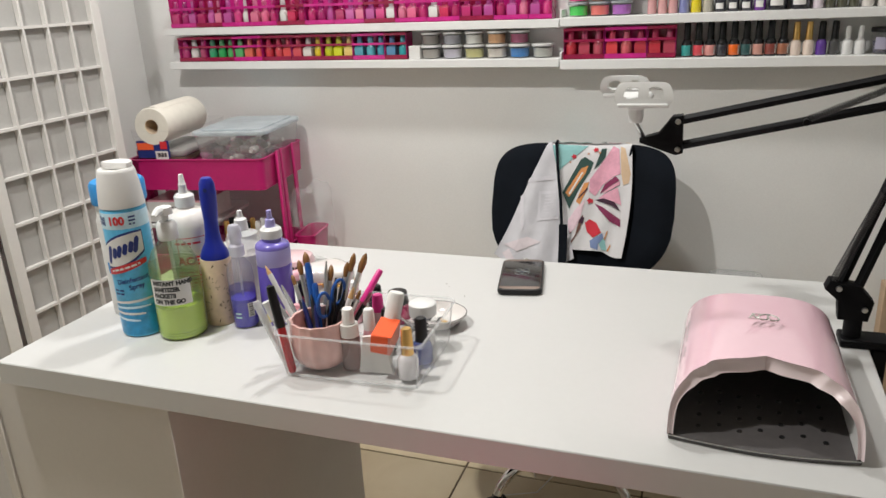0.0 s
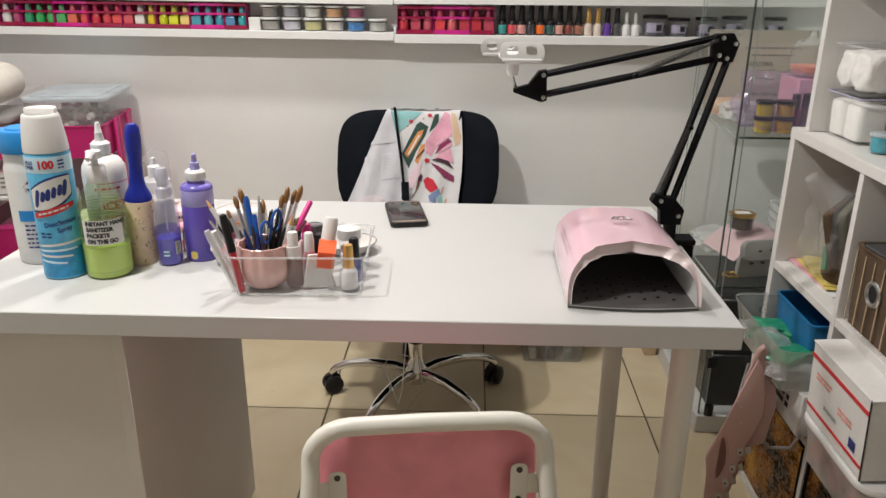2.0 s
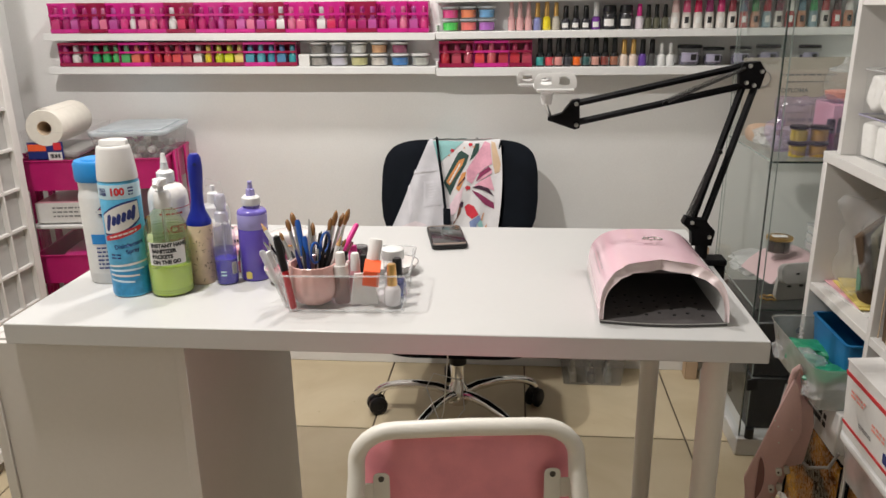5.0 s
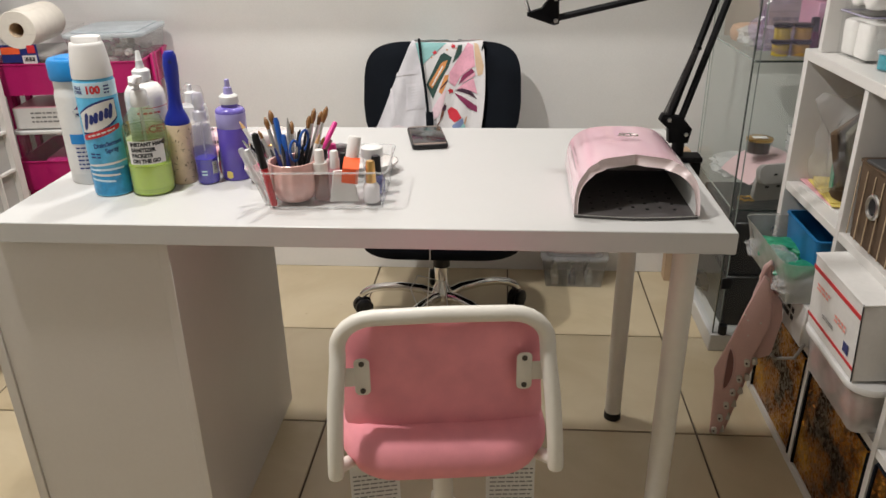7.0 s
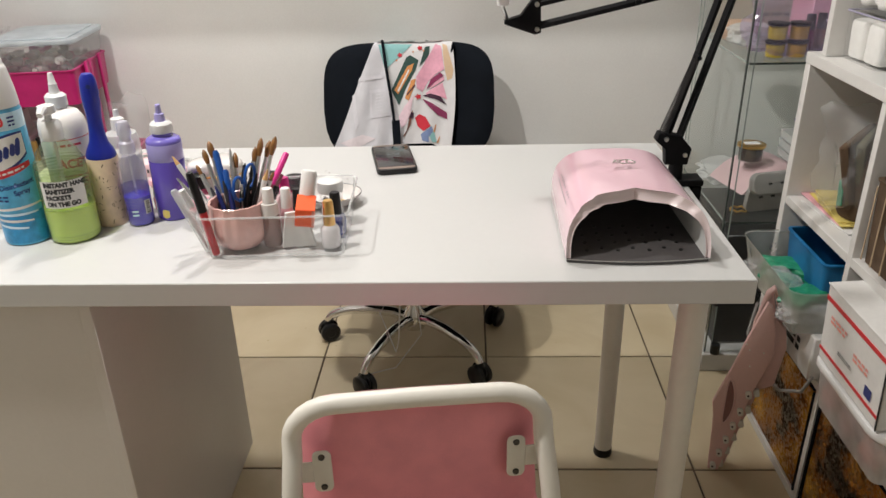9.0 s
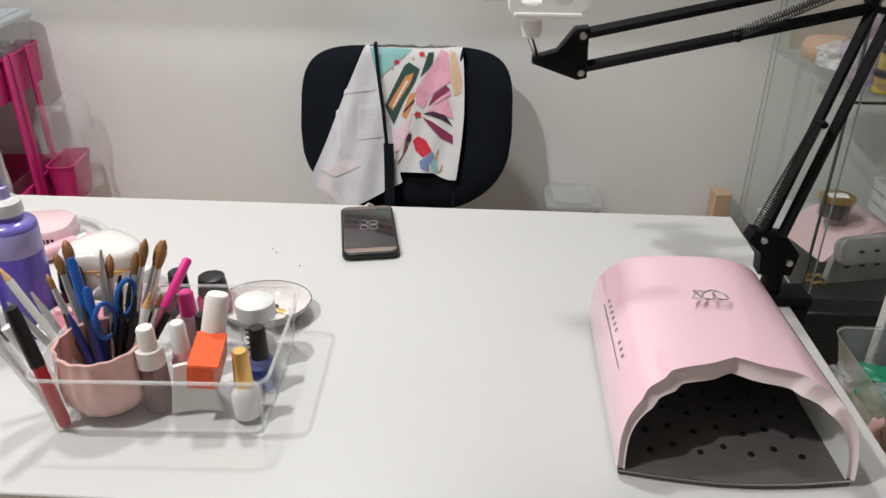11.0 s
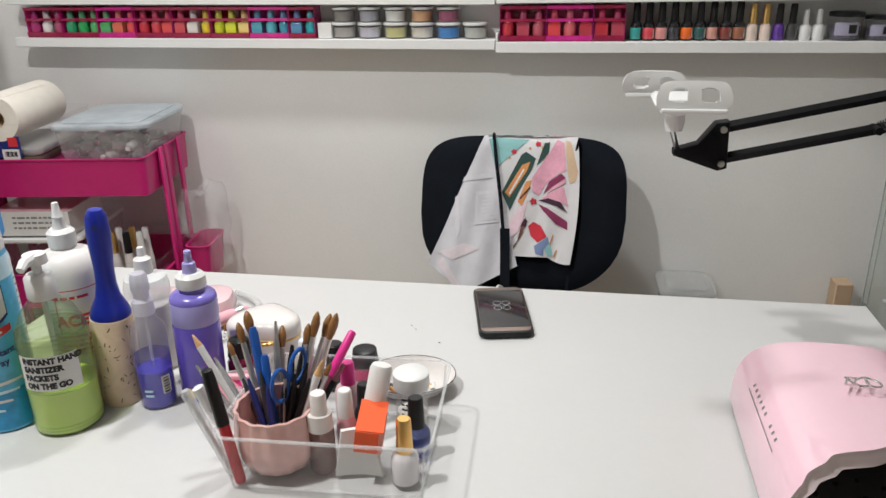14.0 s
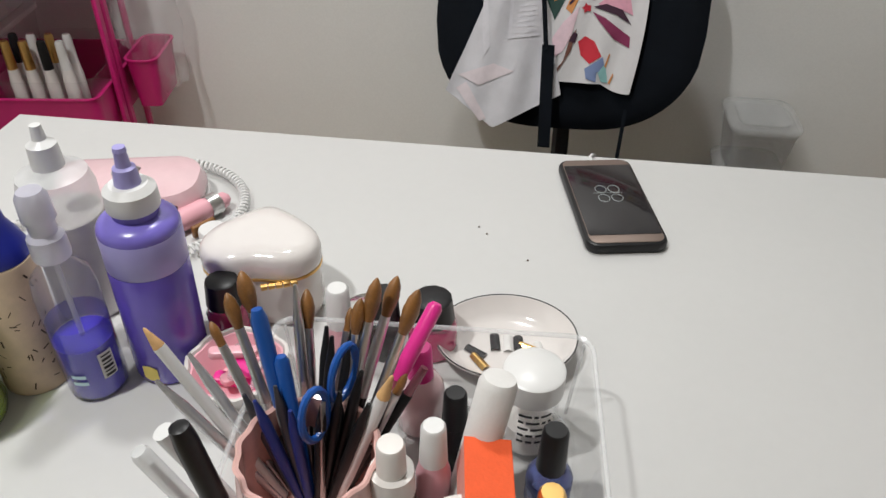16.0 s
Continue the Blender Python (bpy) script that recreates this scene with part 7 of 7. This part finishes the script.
part("filling", lathe([(0, 0.003), (0.032, 0.003), (0.043, 0.017), (0.046, 0.03), (0, 0.034)], 32), SALMON, gbowl, "pink pieces at the bottom")
part("lid", lathe([(0, 0.0825), (0.043, 0.0825), (0.043, 0.09), (0.012, 0.10), (0.006, 0.118), (0, 0.122)], 32), CLEAR_EDGE, gbowl)
for k in range(5):
    bottle("polish_bottle", (1.265 + 0.032 * k, 2.13 + 0.012 * (k % 2), 0.8465), gloss([(0.24, 0.02, 0.10), (0.20, 0.10, 0.06), (0.45, 0.06, 0.20), (0.03, 0.03, 0.03), (0.4, 0.3, 0.3)][k]), BLACK_PL, 0.0135, 0.052, 0.036, "polish bottle with black cap on a glass shelf", "cabinet bottles", False, 0.012)
bottle("gel_bottle", (1.325, 2.035, 0.8465), WHITE_PL, WHITE_PL, 0.017, 0.045, 0.036, "white gel bottle on a glass shelf", "", False, 0.009)
solid("cloth_bundle", moved(prism(rounded(0.10, 0.08, 0.03), 0, 0.05, "z", 0.02), pose(1.155, 2.30, 0.8465)), paint("peach_cloth", (0.55, 0.36, 0.25), 0.9, scale=30, bump=0.4), "peach cloth bundle on a glass shelf", "cloth")
crumple(0.09, 0.05, 0.10, 11, pose(1.145, 2.20, 0.879), FROST, "plastic_bag", "small pale plastic bag on a glass shelf", "bag")

# lower glass shelf
ol = thing("old_nail_lamp", "grey and pale pink nail lamp inside the cabinet", "nail lamp", pose(1.25, 2.17, 0.4485, 0, 0, 14))
part("shell", join(prism([(-0.12 + 0.24 * k / 14, 0.01 + 0.095 * math.sin(math.pi * (0.06 + 0.88 * k / 14)) ** 0.6) for k in range(15)] , -0.06, 0.10, "y", 0.004)), PALE_PINK, ol, "pale pink shell")
part("front_hood", moved(prism(rounded(0.17, 0.055, 0.02, 5), -0.012, 0.012, "y", 0.004), pose(-0.03, -0.085, 0.082, -14)), CARD_GREY, ol, "grey plastic hood")
part("front_panel", moved(prism(rounded(0.19, 0.075, 0.02, 5), -0.008, 0.008, "y", 0.003), pose(-0.02, -0.073, 0.040, 8)), CARD_GREY, ol, "grey slotted front")
for k in range(4):
    part("slot", moved(prism(rounded(0.012, 0.007, 0.003, 3), -0.001, 0.001, "y"), pose(-0.08 + 0.034 * k, -0.083, 0.045, 8)), BLACK_PL, ol)
    part("slot", moved(prism(rounded(0.010, 0.005, 0.002, 3), -0.001, 0.001, "y"), pose(-0.07 + 0.034 * k, -0.0985, 0.085, -14)), BLACK_PL, ol)
gj = jar((1.185, 2.165, 0.561), 0.034, 0.045, gloss((0.04, 0.02, 0.015)), GOLD, "dark jar with a shiny gold lid", "", 0.8, CLEAR)
part("label", box_bm(-0.02, 0.02, -0.012, 0.012, 0.0453, 0.0459), PAPER, gj)
for k in range(3):
    solid("clear_case", tray_shell(1.275, 1.375, 2.13, 2.22, 0.5605 + 0.024 * k, 0.578 + 0.024 * k, 0.0015, 0.006), FROST, "stacked clear plastic case inside the cabinet", "case", group="clear cases")
for k in range(2):
    jar((1.305 + 0.03 * k, 2.175 - 0.02 * k, 0.635), 0.016, 0.032, gloss((0.04, 0.03, 0.30)), gloss((0.04, 0.03, 0.34)), "small dark blue pot on clear cases", "blue pots")
crumple(0.16, 0.05, 0.14, 17, pose(1.18, 2.31, 0.482), FROST, "plastic_bag", "crumpled clear bag on a glass shelf", "bag")
solid("gold_chain", tube([(1.15 + 0.022 * math.cos(a), 2.09 + 0.016 * math.sin(a), 0.4525 + 0.002 * math.sin(7 * a)) for a in [2 * math.pi * k / 30 for k in range(30)]], 0.003, 6, True), GOLD, "small coiled gold chain on a glass shelf", "chain")
shift_since(standing, -0.002, -0.042, -0.0115)
crumple(0.14, 0.06, 0.12, 23, pose(1.16, 2.22, 0.095), BLACK_FAB, "cloth_bundle", "black cloth bundle at the cabinet's bottom", "cloth")
for k, z in enumerate((0.0558, 0.222)):
    solid("black_box", box_bm(1.115, 1.44, 2.01, 2.36, z, z + 0.16, 0.004), BLACK_PL, "black storage box at the bottom of the cabinet", "box", group="black boxes")
card = solid("card_carton", box_bm(1.032, 1.072, 2.41, 2.46, 0.0, 0.468, 0.002), paint("tan_card", (0.50, 0.36, 0.24), 0.8), "narrow tan card carton against the wall", "carton")

# ---- stacked clear boxes by the wall ----
BOX_LID = clear("clear_box_lid", haze=0.24, rough=0.2, haze_colour=(0.70, 0.71, 0.71), edge=1.3)
DUSTY = clear("dusty_box", haze=0.34, rough=0.2, haze_colour=(0.40, 0.40, 0.40), edge=1.3)
for k in range(4):
    z = 0.0005 + 0.115 * k
    xa, xb = (0.608, 0.826) if k < 2 else (0.618, 0.745)
    clear_box(xa, xb, 2.335, 2.475, z, 0.096, "clear stackable box with lid by the wall", BOX_LID, DUSTY, "stacked clear boxes")
    if k == 0:
        for j in range(9):
            solid("small_bottle", lathe([(0, 0), (0.013, 0), (0.013, 0.03), (0.007, 0.036), (0.007, 0.055), (0, 0.056)], 10), gloss(mix_r.choice([(0.5, 0.5, 0.5), (0.05, 0.05, 0.06), (0.3, 0.32, 0.30), (0.6, 0.58, 0.5)]), 0.3), "small product bottle in a clear box", "bottle", pose(0.655 + 0.058 * (j % 3), 2.37 + 0.035 * (j // 3), z + 0.003, 0, 0, 0), "bottles in clear box")
solid("pink_card_box", box_bm(0.645, 0.787, 2.36, 2.45, 0.1195, 0.200, 0.002), PALE_PINK, "pale pink carton in a clear box", "carton")

# ---- cube shelving ----
KX, KB = 1.137, 1.53
shelf = thing("cube_shelving", "white cube shelving unit filled with bins and boxes", "shelving")
KYF, KYM, KYN, KYE = 1.776, 1.463, 1.150, 0.837
for y in (KYF, KYE):
    part("side_panel", box_bm(KX, KB, y - 0.011, y + 0.011, 0.0, 0.872, 0.0012), PALE_FOIL, shelf)
for y in (KYM, KYN):
    part("divider", box_bm(KX + 0.001, KB, y - 0.008, y + 0.008, 0.0205, 0.8715, 0.001), PALE_FOIL, shelf)
ylo, yhi = KYE - 0.011, KYF + 0.011
part("top_board", box_bm(KX - 0.001, KB, ylo, yhi, 0.8725, 0.895, 0.0012), PALE_FOIL, shelf)
part("bottom_board", box_bm(KX + 0.001, KB, KYE + 0.0112, KYF - 0.0112, 0.0, 0.020, 0.001), PALE_FOIL, shelf)
for z in (0.287, 0.572):
    for a, b in ((KYE + 0.0112, KYN - 0.0082), (KYN + 0.0082, KYM - 0.0082), (KYM + 0.0082, KYF - 0.0112)):
        part("shelf_board", box_bm(KX + 0.0015, KB, a, b, z, z + 0.018, 0.001), PALE_FOIL, shelf)
part("back_board", box_bm(KB + 0.0005, KB + 0.004, ylo, yhi, 0.0, 0.893), PALE_FOIL, shelf)
hutch = thing("cube_shelving", "white upper shelving unit standing on the cube shelves", "shelving")
for y in (1.740, 0.85):
    part("side_panel", box_bm(KX + 0.012, KB, y - 0.010, y + 0.010, 0.8955, 1.85, 0.0012), PALE_FOIL, hutch)
part("divider", box_bm(KX + 0.013, KB, 1.395, 1.411, 0.8955, 1.2035, 0.001), PALE_FOIL, hutch)
for z in (1.204, 1.53, 1.83):
    part("shelf_board", box_bm(KX + 0.013, KB, 0.8602, 1.7298, z, z + 0.018, 0.001), PALE_FOIL, hutch)
part("back_board", box_bm(KB + 0.0005, KB + 0.004, 0.84, 1.75, 0.8955, 1.85), PALE_FOIL, hutch)

# cotton organiser and blue jar on the shelving top
standing = set(bpy.data.objects)
cot = thing("cotton_organiser", "clear acrylic drawers filled with white cotton", "organiser")
for k in range(2):
    z = 0.908 + 0.094 * k
    part("drawer", tray_shell(1.165, 1.36, 1.572, 1.705, z, z + 0.084, 0.002, 0.006), CLEAR, cot)
    part("seam", tube([(px, py, z + 0.089) for px, py in rounded(0.201, 0.139, 0.008, 3, 1.2625, 1.6385)], 0.0018, 6, True), paint("lilac_edge", (0.36, 0.34, 0.46), 0.3, bump=0.0) if k == 0 else CLEAR_EDGE, cot)
cr = random.Random(12)
for k in range(2):
    z = 0.912 + 0.094 * k
    for i in range(3):
        for j in range(2):
            if k == 0:
                solid("cotton_pad", moved(prism(rounded(0.058, 0.058, 0.012, 4), 0, 0.072, "z", 0.008), pose(0, 0, 0)), COTTON, "stack of white cotton squares in a clear drawer", "cotton", pose(1.200 + 0.063 * i, 1.608 + 0.062 * j, z, cr.uniform(-2, 2), cr.uniform(-2, 2), cr.uniform(-6, 6)), "cotton stacks")
            else:
                crumple(0.074, 0.080, 0.074, 40 + 3 * i + j, pose(1.203 + 0.060 * i, 1.608 + 0.060 * j, z + 0.038), COTTON, "cotton_ball", "fluffy white cotton ball in a clear drawer", "cotton", 0.35, 180)
bj = jar((1.192, 1.512, 0.9075), 0.024, 0.038, paint("turquoise_beads", (0.03, 0.30, 0.38), 0.4, vary=0.5, scale=90, bump=0.6, bump_scale=160), FROST_LID, "round tub of turquoise glitter with pale lid", "", 0.8, CLEAR)
crumple(0.10, 0.06, 0.12, 51, pose(1.23, 1.56, 1.253), BAG, "plastic_bag", "clear plastic bag on a shelf", "bag")

shift_since(standing, 0.008, 0.016, -0.0122)

# cell: bags and yellow papers
standing = set(bpy.data.objects)
Z3 = 0.5905
for k in range(4):
    solid("paper_sheet", moved(box_bm(-0.10, 0.10, -0.09, 0.09, 0, 0.003, 0.0006), pose(0, 0, 0)), (PAPER, BOX_PINK, YELLOW, YELLOW)[k], ("white", "pink", "yellow", "yellow")[k] + " paper sheets lying in the shelf cell", "paper", pose(1.25 + 0.006 * k, 1.632 + (0.03 if k == 1 else 0.004 * k), Z3 + 0.0032 * k, 0, 0, 6 - 5 * k))
solid("brown_jar", lathe([(0, 0), (0.045, 0), (0.05, 0.01), (0.05, 0.12), (0.035, 0.14), (0, 0.14)], 28), BROWN_FAB, "brown tub wrapped in a clear plastic bag", "tub", pose(1.215, 1.60, Z3 + 0.0135))
for k in range(5):
    solid("packet", moved(box_bm(-0.055, 0.055, -0.008, 0.008, 0, 0.135, 0.004), pose(0, 0, 0)), (BROWN_FAB, OLIVE_FAB, BROWN_FAB, OLIVE_FAB, BROWN_FAB)[k], "striped product packet in a clear bag", "packet", pose(1.205 + 0.016 * k, 1.600 + 0.018 * k, Z3 + 0.052, -8 + 5 * k, -14, 40 + 9 * k))
crumple(0.20, 0.215, 0.17, 61, pose(1.235, 1.615, Z3 + 0.115), BAG, "plastic_bag", "clear plastic bag of packets in the shelf cell", "bag")
solid("green_card", moved(box_bm(-0.02, 0.02, -0.001, 0.001, 0, 0.05, 0.0004), pose(0, 0, 0)), GREEN_PL, "small green card in a clear bag", "card", pose(1.152, 1.575, Z3 + 0.045, 0, 20, 75))
crumple(0.07, 0.07, 0.07, 67, pose(1.30, 1.62, Z3 + 0.205), SALMON, "pink_pouch", "salmon pink pouch on top of a bag", "pouch")

shift_since(standing, 0.014, 0.018)

# cell: striped fabric bin
standing = set(bpy.data.objects)
fb = thing("fabric_bin", "brown striped fabric bin with metal grommet", "fabric bin", pose(1.135, 1.278, Z3 + 0.0005))
part("body", tray_shell(0.0, 0.26, -0.142, 0.142, 0, 0.152, 0.006, 0.012), BROWN_FAB, fb)
for k in range(9):
    part("stripe", box_bm(-0.0016, -0.0004, -0.132 + 0.033 * k, -0.129 + 0.033 * k, 0.004, 0.142), TAN_FAB, fb)
for k in range(7):
    part("stripe", box_bm(0.02 + 0.033 * k, 0.023 + 0.033 * k, 0.1424, 0.1436, 0.004, 0.142), TAN_FAB, fb)
part("grommet", moved(tube([(0.02 * math.cos(a), 0.02 * math.sin(a), 0) for a in [2 * math.pi * k / 24 for k in range(24)]], 0.0045, 8, True), pose(-0.001, 0.055, 0.088, 0, 90)), STEEL, fb, "shiny metal grommet")
# No opening is cut; a flat black disc paints the shade within the ring.
part("grommet_hole", moved(lathe([(0, 0), (0.0175, 0), (0.0175, 0.001), (0, 0.001)], 20), pose(-0.0018, 0.055, 0.088, 0, 90)), INK, fb)
for k in range(3):
    solid("trinket", moved(prism(rounded(0.05, 0.03, 0.01), 0, 0.02, "z", 0.004), pose(0, 0, 0)), (BOX_PINK, CARD_GREY, INK)[k], "small item lying in the fabric bin", "trinket", pose(1.18 + 0.05 * k, 1.30 + 0.02 * k, Z3 + 0.008, 0, 0, 40 * k))
solid("grey_board", moved(box_bm(-0.12, 0.12, -0.13, 0.13, 0, 0.006, 0.002), pose(0, 0, 0)), DARK_BOARD, "dark grey board resting on the fabric bin", "board", pose(1.262, 1.272, Z3 + 0.1565, 0, 0, 4))

shift_since(standing, 0.012, 0.028)

# cell: clear bin with blue box and green things
standing = set(bpy.data.objects)
Z2 = 0.3055
cb = clear_box(1.045, 1.36, 1.455, 1.748, Z2 + 0.10, 0.098, "cloudy open bin with a blue box, jutting from the shelf", None, clear("cloudy_bin", haze=0.46, rough=0.25, haze_colour=(0.55, 0.56, 0.52), edge=1.3), "", 0.02)
solid("blue_box", tray_shell(1.13, 1.30, 1.53, 1.72, Z2 + 0.11, Z2 + 0.218, 0.004, 0.012, 0.006), BLUE_BOX, "matt blue plastic box standing in a cloudy bin", "box")
for k in range(7):
    crumple(0.10, 0.035, 0.06, 80 + k, pose(1.09 + 0.012 * (k % 3), 1.50 + 0.033 * k, Z2 + 0.135 + 0.014 * (k % 2), 0, 0, 30 * k), GREEN_PL if k % 3 else CLEAR_EDGE, "green_ribbon", "crumpled glossy green ribbon in a cloudy bin", "ribbon")
sack = thing("printed_box", "white carton with black printing under the bin", "carton", pose(1.105, 1.60, Z2 + 0.0005))
part("carton", box_bm(0, 0.27, -0.14, 0.14, 0, 0.098, 0.003), PAPER, sack)
for k, (dy, w, h) in enumerate(((0.075, 0.035, 0.05), (0.015, 0.05, 0.018), (-0.05, 0.07, 0.03))):
    part("print", moved(bars(2 if k else 1, w, h * 0.4, h * 0.6, 30 + k), pose(-0.0008, dy, 0.05, 90, 0, -90)), INK, sack)
# White loop given a grey colour to put its dimness into the material.
solid("grey_hose", tube([(1.10, 1.735, 0.33), (1.075, 1.70, 0.27), (1.07, 1.62, 0.235), (1.085, 1.52, 0.24), (1.10, 1.46, 0.28), (1.113, 1.455, 0.318)], 0.0035, 8), CARD_GREY, "loop of white hose, coloured grey for shade, hanging from the shelf", "hose")

shift_since(standing, 0.012, 0.017)

# cell: lidded tub and parcel box
standing = set(bpy.data.objects)
tub = clear_box(1.085, 1.35, 1.125, 1.372, Z2 + 0.0005, 0.085, "clear tub with white lid sticking out of the shelf", None, None, "", 0.01)
part("lid", prism(rounded(0.285, 0.265, 0.04), 0.0895, 0.105, "z", 0.004), WHITE_PL, tub, "white snap lid")
for k in range(6):
    crumple(0.05, 0.05, 0.05, 90 + k, pose(1.12 + 0.07 * (k % 2), 1.18 + 0.075 * (k // 2), Z2 + 0.034), (SALMON, PAPER, BOX_PINK, CARD_GREY, SALMON, PAPER)[k], "cosmetic_sponge", "soft sponge kept in a clear tub", "sponge")
par = thing("parcel_box", "white parcel box with red stripes lying on a tub", "parcel", pose(1.078, 1.262, Z2 + 0.110, 0, -3, 0))
part("carton", box_bm(0, 0.30, -0.125, 0.092, 0, 0.15, 0.0015), PAPER, par)
for z0, z1 in ((0.020, 0.026), (0.122, 0.130)):
    part("red_stripe", box_bm(-0.0014, -0.0004, -0.1245, 0.0915, z0, z1), RED_PR, par)
part("flap", moved(box_bm(-0.002, 0.12, -0.126, 0.093, 0, 0.003, 0.0008), pose(0.0, 0, 0.1505)), PAPER, par)
part("edge_line", box_bm(-0.0018, -0.0006, -0.1255, -0.1225, 0.0, 0.154), INK, par)
for k, (dy, dz, w, h) in enumerate(((0.035, 0.095, 0.06, 0.012), (-0.05, 0.075, 0.05, 0.012), (0.0, 0.05, 0.05, 0.006))):
    part("print", moved(bars(2, w, h * 0.45, h * 0.7, 40 + k), pose(-0.0016, dy, dz, 90, 0, -90)), SALMON if k < 2 else GREY_INK, par)
part("blue_mark", moved(plate(0.022, 0.02), pose(-0.0016, -0.085, 0.045, 90, 0, -90)), NAVY, par)

shift_since(standing, 0.012, 0.048)

# bottom cells: gold sequin boxes
for y in (1.620, 1.307, 0.994):
    gbx = thing("sequin_box", "gold and black sequin covered storage cube", "storage cube", pose(1.141, y, 0.0208), "sequin cubes")
    part("body", box_bm(0.0, 0.33, -0.138, 0.138, 0, 0.256, 0.006, 3), SEQUIN, gbx)
    part("top_trim", box_bm(-0.003, 0.008, -0.139, 0.139, 0.2565, 0.2625, 0.002), BLACK_FAB, gbx, "black fabric rim")
    for s in (-1, 1):
        part("corner_trim", box_bm(-0.004, 0.006, s * 0.1405 - 0.004, s * 0.1405 + 0.001, 0.0, 0.256, 0.0015), BLACK_FAB, gbx, "black fabric seam")

DARK_HOLE = paint("dark_pin", (0.05, 0.035, 0.03), 0.6)
# ---- folded stool leaning on the shelving ----
stool = thing("folding_stool", "dusty pink folding step stool, folded and leaning", "stool", pose(1.004, 1.578, 0.002, 0, 0, -18) @ Matrix.Diagonal((0.88, 1, 0.93, 1)))


def stool_panel(outline, y0, y1):
    return prism(outline, y0, y1, "y", 0.004)


part("front_leg_panel", stool_panel([(-0.016, 0.0), (0.010, 0.0), (0.030, 0.10), (0.058, 0.239), (0.089, 0.346), (0.083, 0.404), (0.070, 0.462), (0.056, 0.475), (0.027, 0.383), (0.004, 0.298), (-0.029, 0.194), (-0.022, 0.154)], -0.016, 0.0), STOOL_PINK, stool)
part("rear_leg_panel", stool_panel([(0.006, 0.0), (0.024, 0.0), (0.046, 0.12), (0.075, 0.235), (0.104, 0.252), (0.116, 0.356), (0.108, 0.40), (0.078, 0.43), (0.040, 0.36), (0.0, 0.22)], 0.006, 0.022), STOOL_PINK, stool)
part("top_panel", stool_panel([(0.030, 0.26), (0.100, 0.25), (0.112, 0.35), (0.104, 0.385), (0.086, 0.44), (0.072, 0.485), (0.058, 0.48), (0.038, 0.40)], 0.026, 0.044), STOOL_PINK, stool)
part("carry_handle", tube([(0.052, 0.012, 0.455), (0.058, 0.01, 0.487), (0.066, 0.01, 0.498), (0.076, 0.012, 0.488), (0.090, 0.014, 0.45), (0.097, 0.018, 0.42)], 0.0085, 10), STOOL_PINK, stool, "rounded carry handle")


def slot_line(k, n=28):
    a = 2 * math.pi * k / n
    x, z = 0.0115 * math.cos(a), 0.062 * math.sin(a)
    return (0.004 + x + 0.0006 * z / 0.06 + 0.006 * (1 - (z / 0.062) ** 2), 0.205 + z)


part("slot_rim", tube([(slot_line(k)[0], -0.0165, slot_line(k)[1]) for k in range(28)], 0.003, 8, True), STOOL_PINK, stool, "raised rim of the hand slot")
# The slot is not hollow: its shade is a darker plate on the panel.
part("hand_slot", prism([slot_line(k) for k in range(28)], -0.0172, -0.0164, "y"), paint("slot_shadow_plastic", (0.26, 0.13, 0.12), 0.7), stool, "flat darker plate painted as the hand slot's shade")
for kx, kz in ((0.050, 0.234), (0.038, 0.184), (0.027, 0.141), (0.0165, 0.098), (0.006, 0.056), (-0.004, 0.014)):
    for dx, dy in ((0.0, -0.018), (0.018, -0.004)):
        hk = part("hinge_knuckle", moved(prism(rounded(0.014, 0.02, 0.005, 3), -0.004, 0.004, "y", 0.0015), pose(kx + dx, dy, kz, 0, -14)), OFFWHITE, stool, "pale hinge knuckle")
        if dx == 0.0:
            part("pin", moved(lathe([(0, 0), (0.0028, 0), (0.0024, 0.0012), (0, 0.0014)], 8), pose(kx - 0.001, dy - 0.0041, kz, 90)), DARK_HOLE, hk)
for kx, kz in ((0.026, 0.366), (0.035, 0.352), (0.041, 0.31), (0.066, 0.35)):
    part("screw", moved(lathe([(0, 0), (0.0022, 0), (0.0018, 0.001), (0, 0.0012)], 8), pose(kx, -0.0162, kz, 90)), OFFWHITE, stool)

# ---- floor, tile by tile ----
P = 0.4635
TX0, TY0 = 0.028 - 3 * P, 2.028 - 12 * P
part("floor", box_bm(X0 - 0.1, X1 + 0.1, Y0 - 0.1, Y1 + 0.1, -0.08, -0.004), GROUT)
ground = tagged(bpy.data.objects["floor"], "beige glazed floor tiles with dark grout", "floor", kind="structure")
tile_mesh = None
for i in range(7):
    for j in range(14):
        x, y = TX0 + P * i, TY0 + P * j
        if x > X1 or y > Y1 or x + P < X0 or y + P < Y0:
            continue
        if tile_mesh is None:
            first = part("floor_tile", box_bm(0.0025, P - 0.0025, 0.0025, P - 0.0025, -0.0039, 0.0, 0.0012, 1), TILE, ground)
            tile_mesh = first.data
            first.location = (x, y, 0)
            continue
        t = new("floor_tile", tile_mesh)
        t.parent, t.location = ground, (x, y, 0)
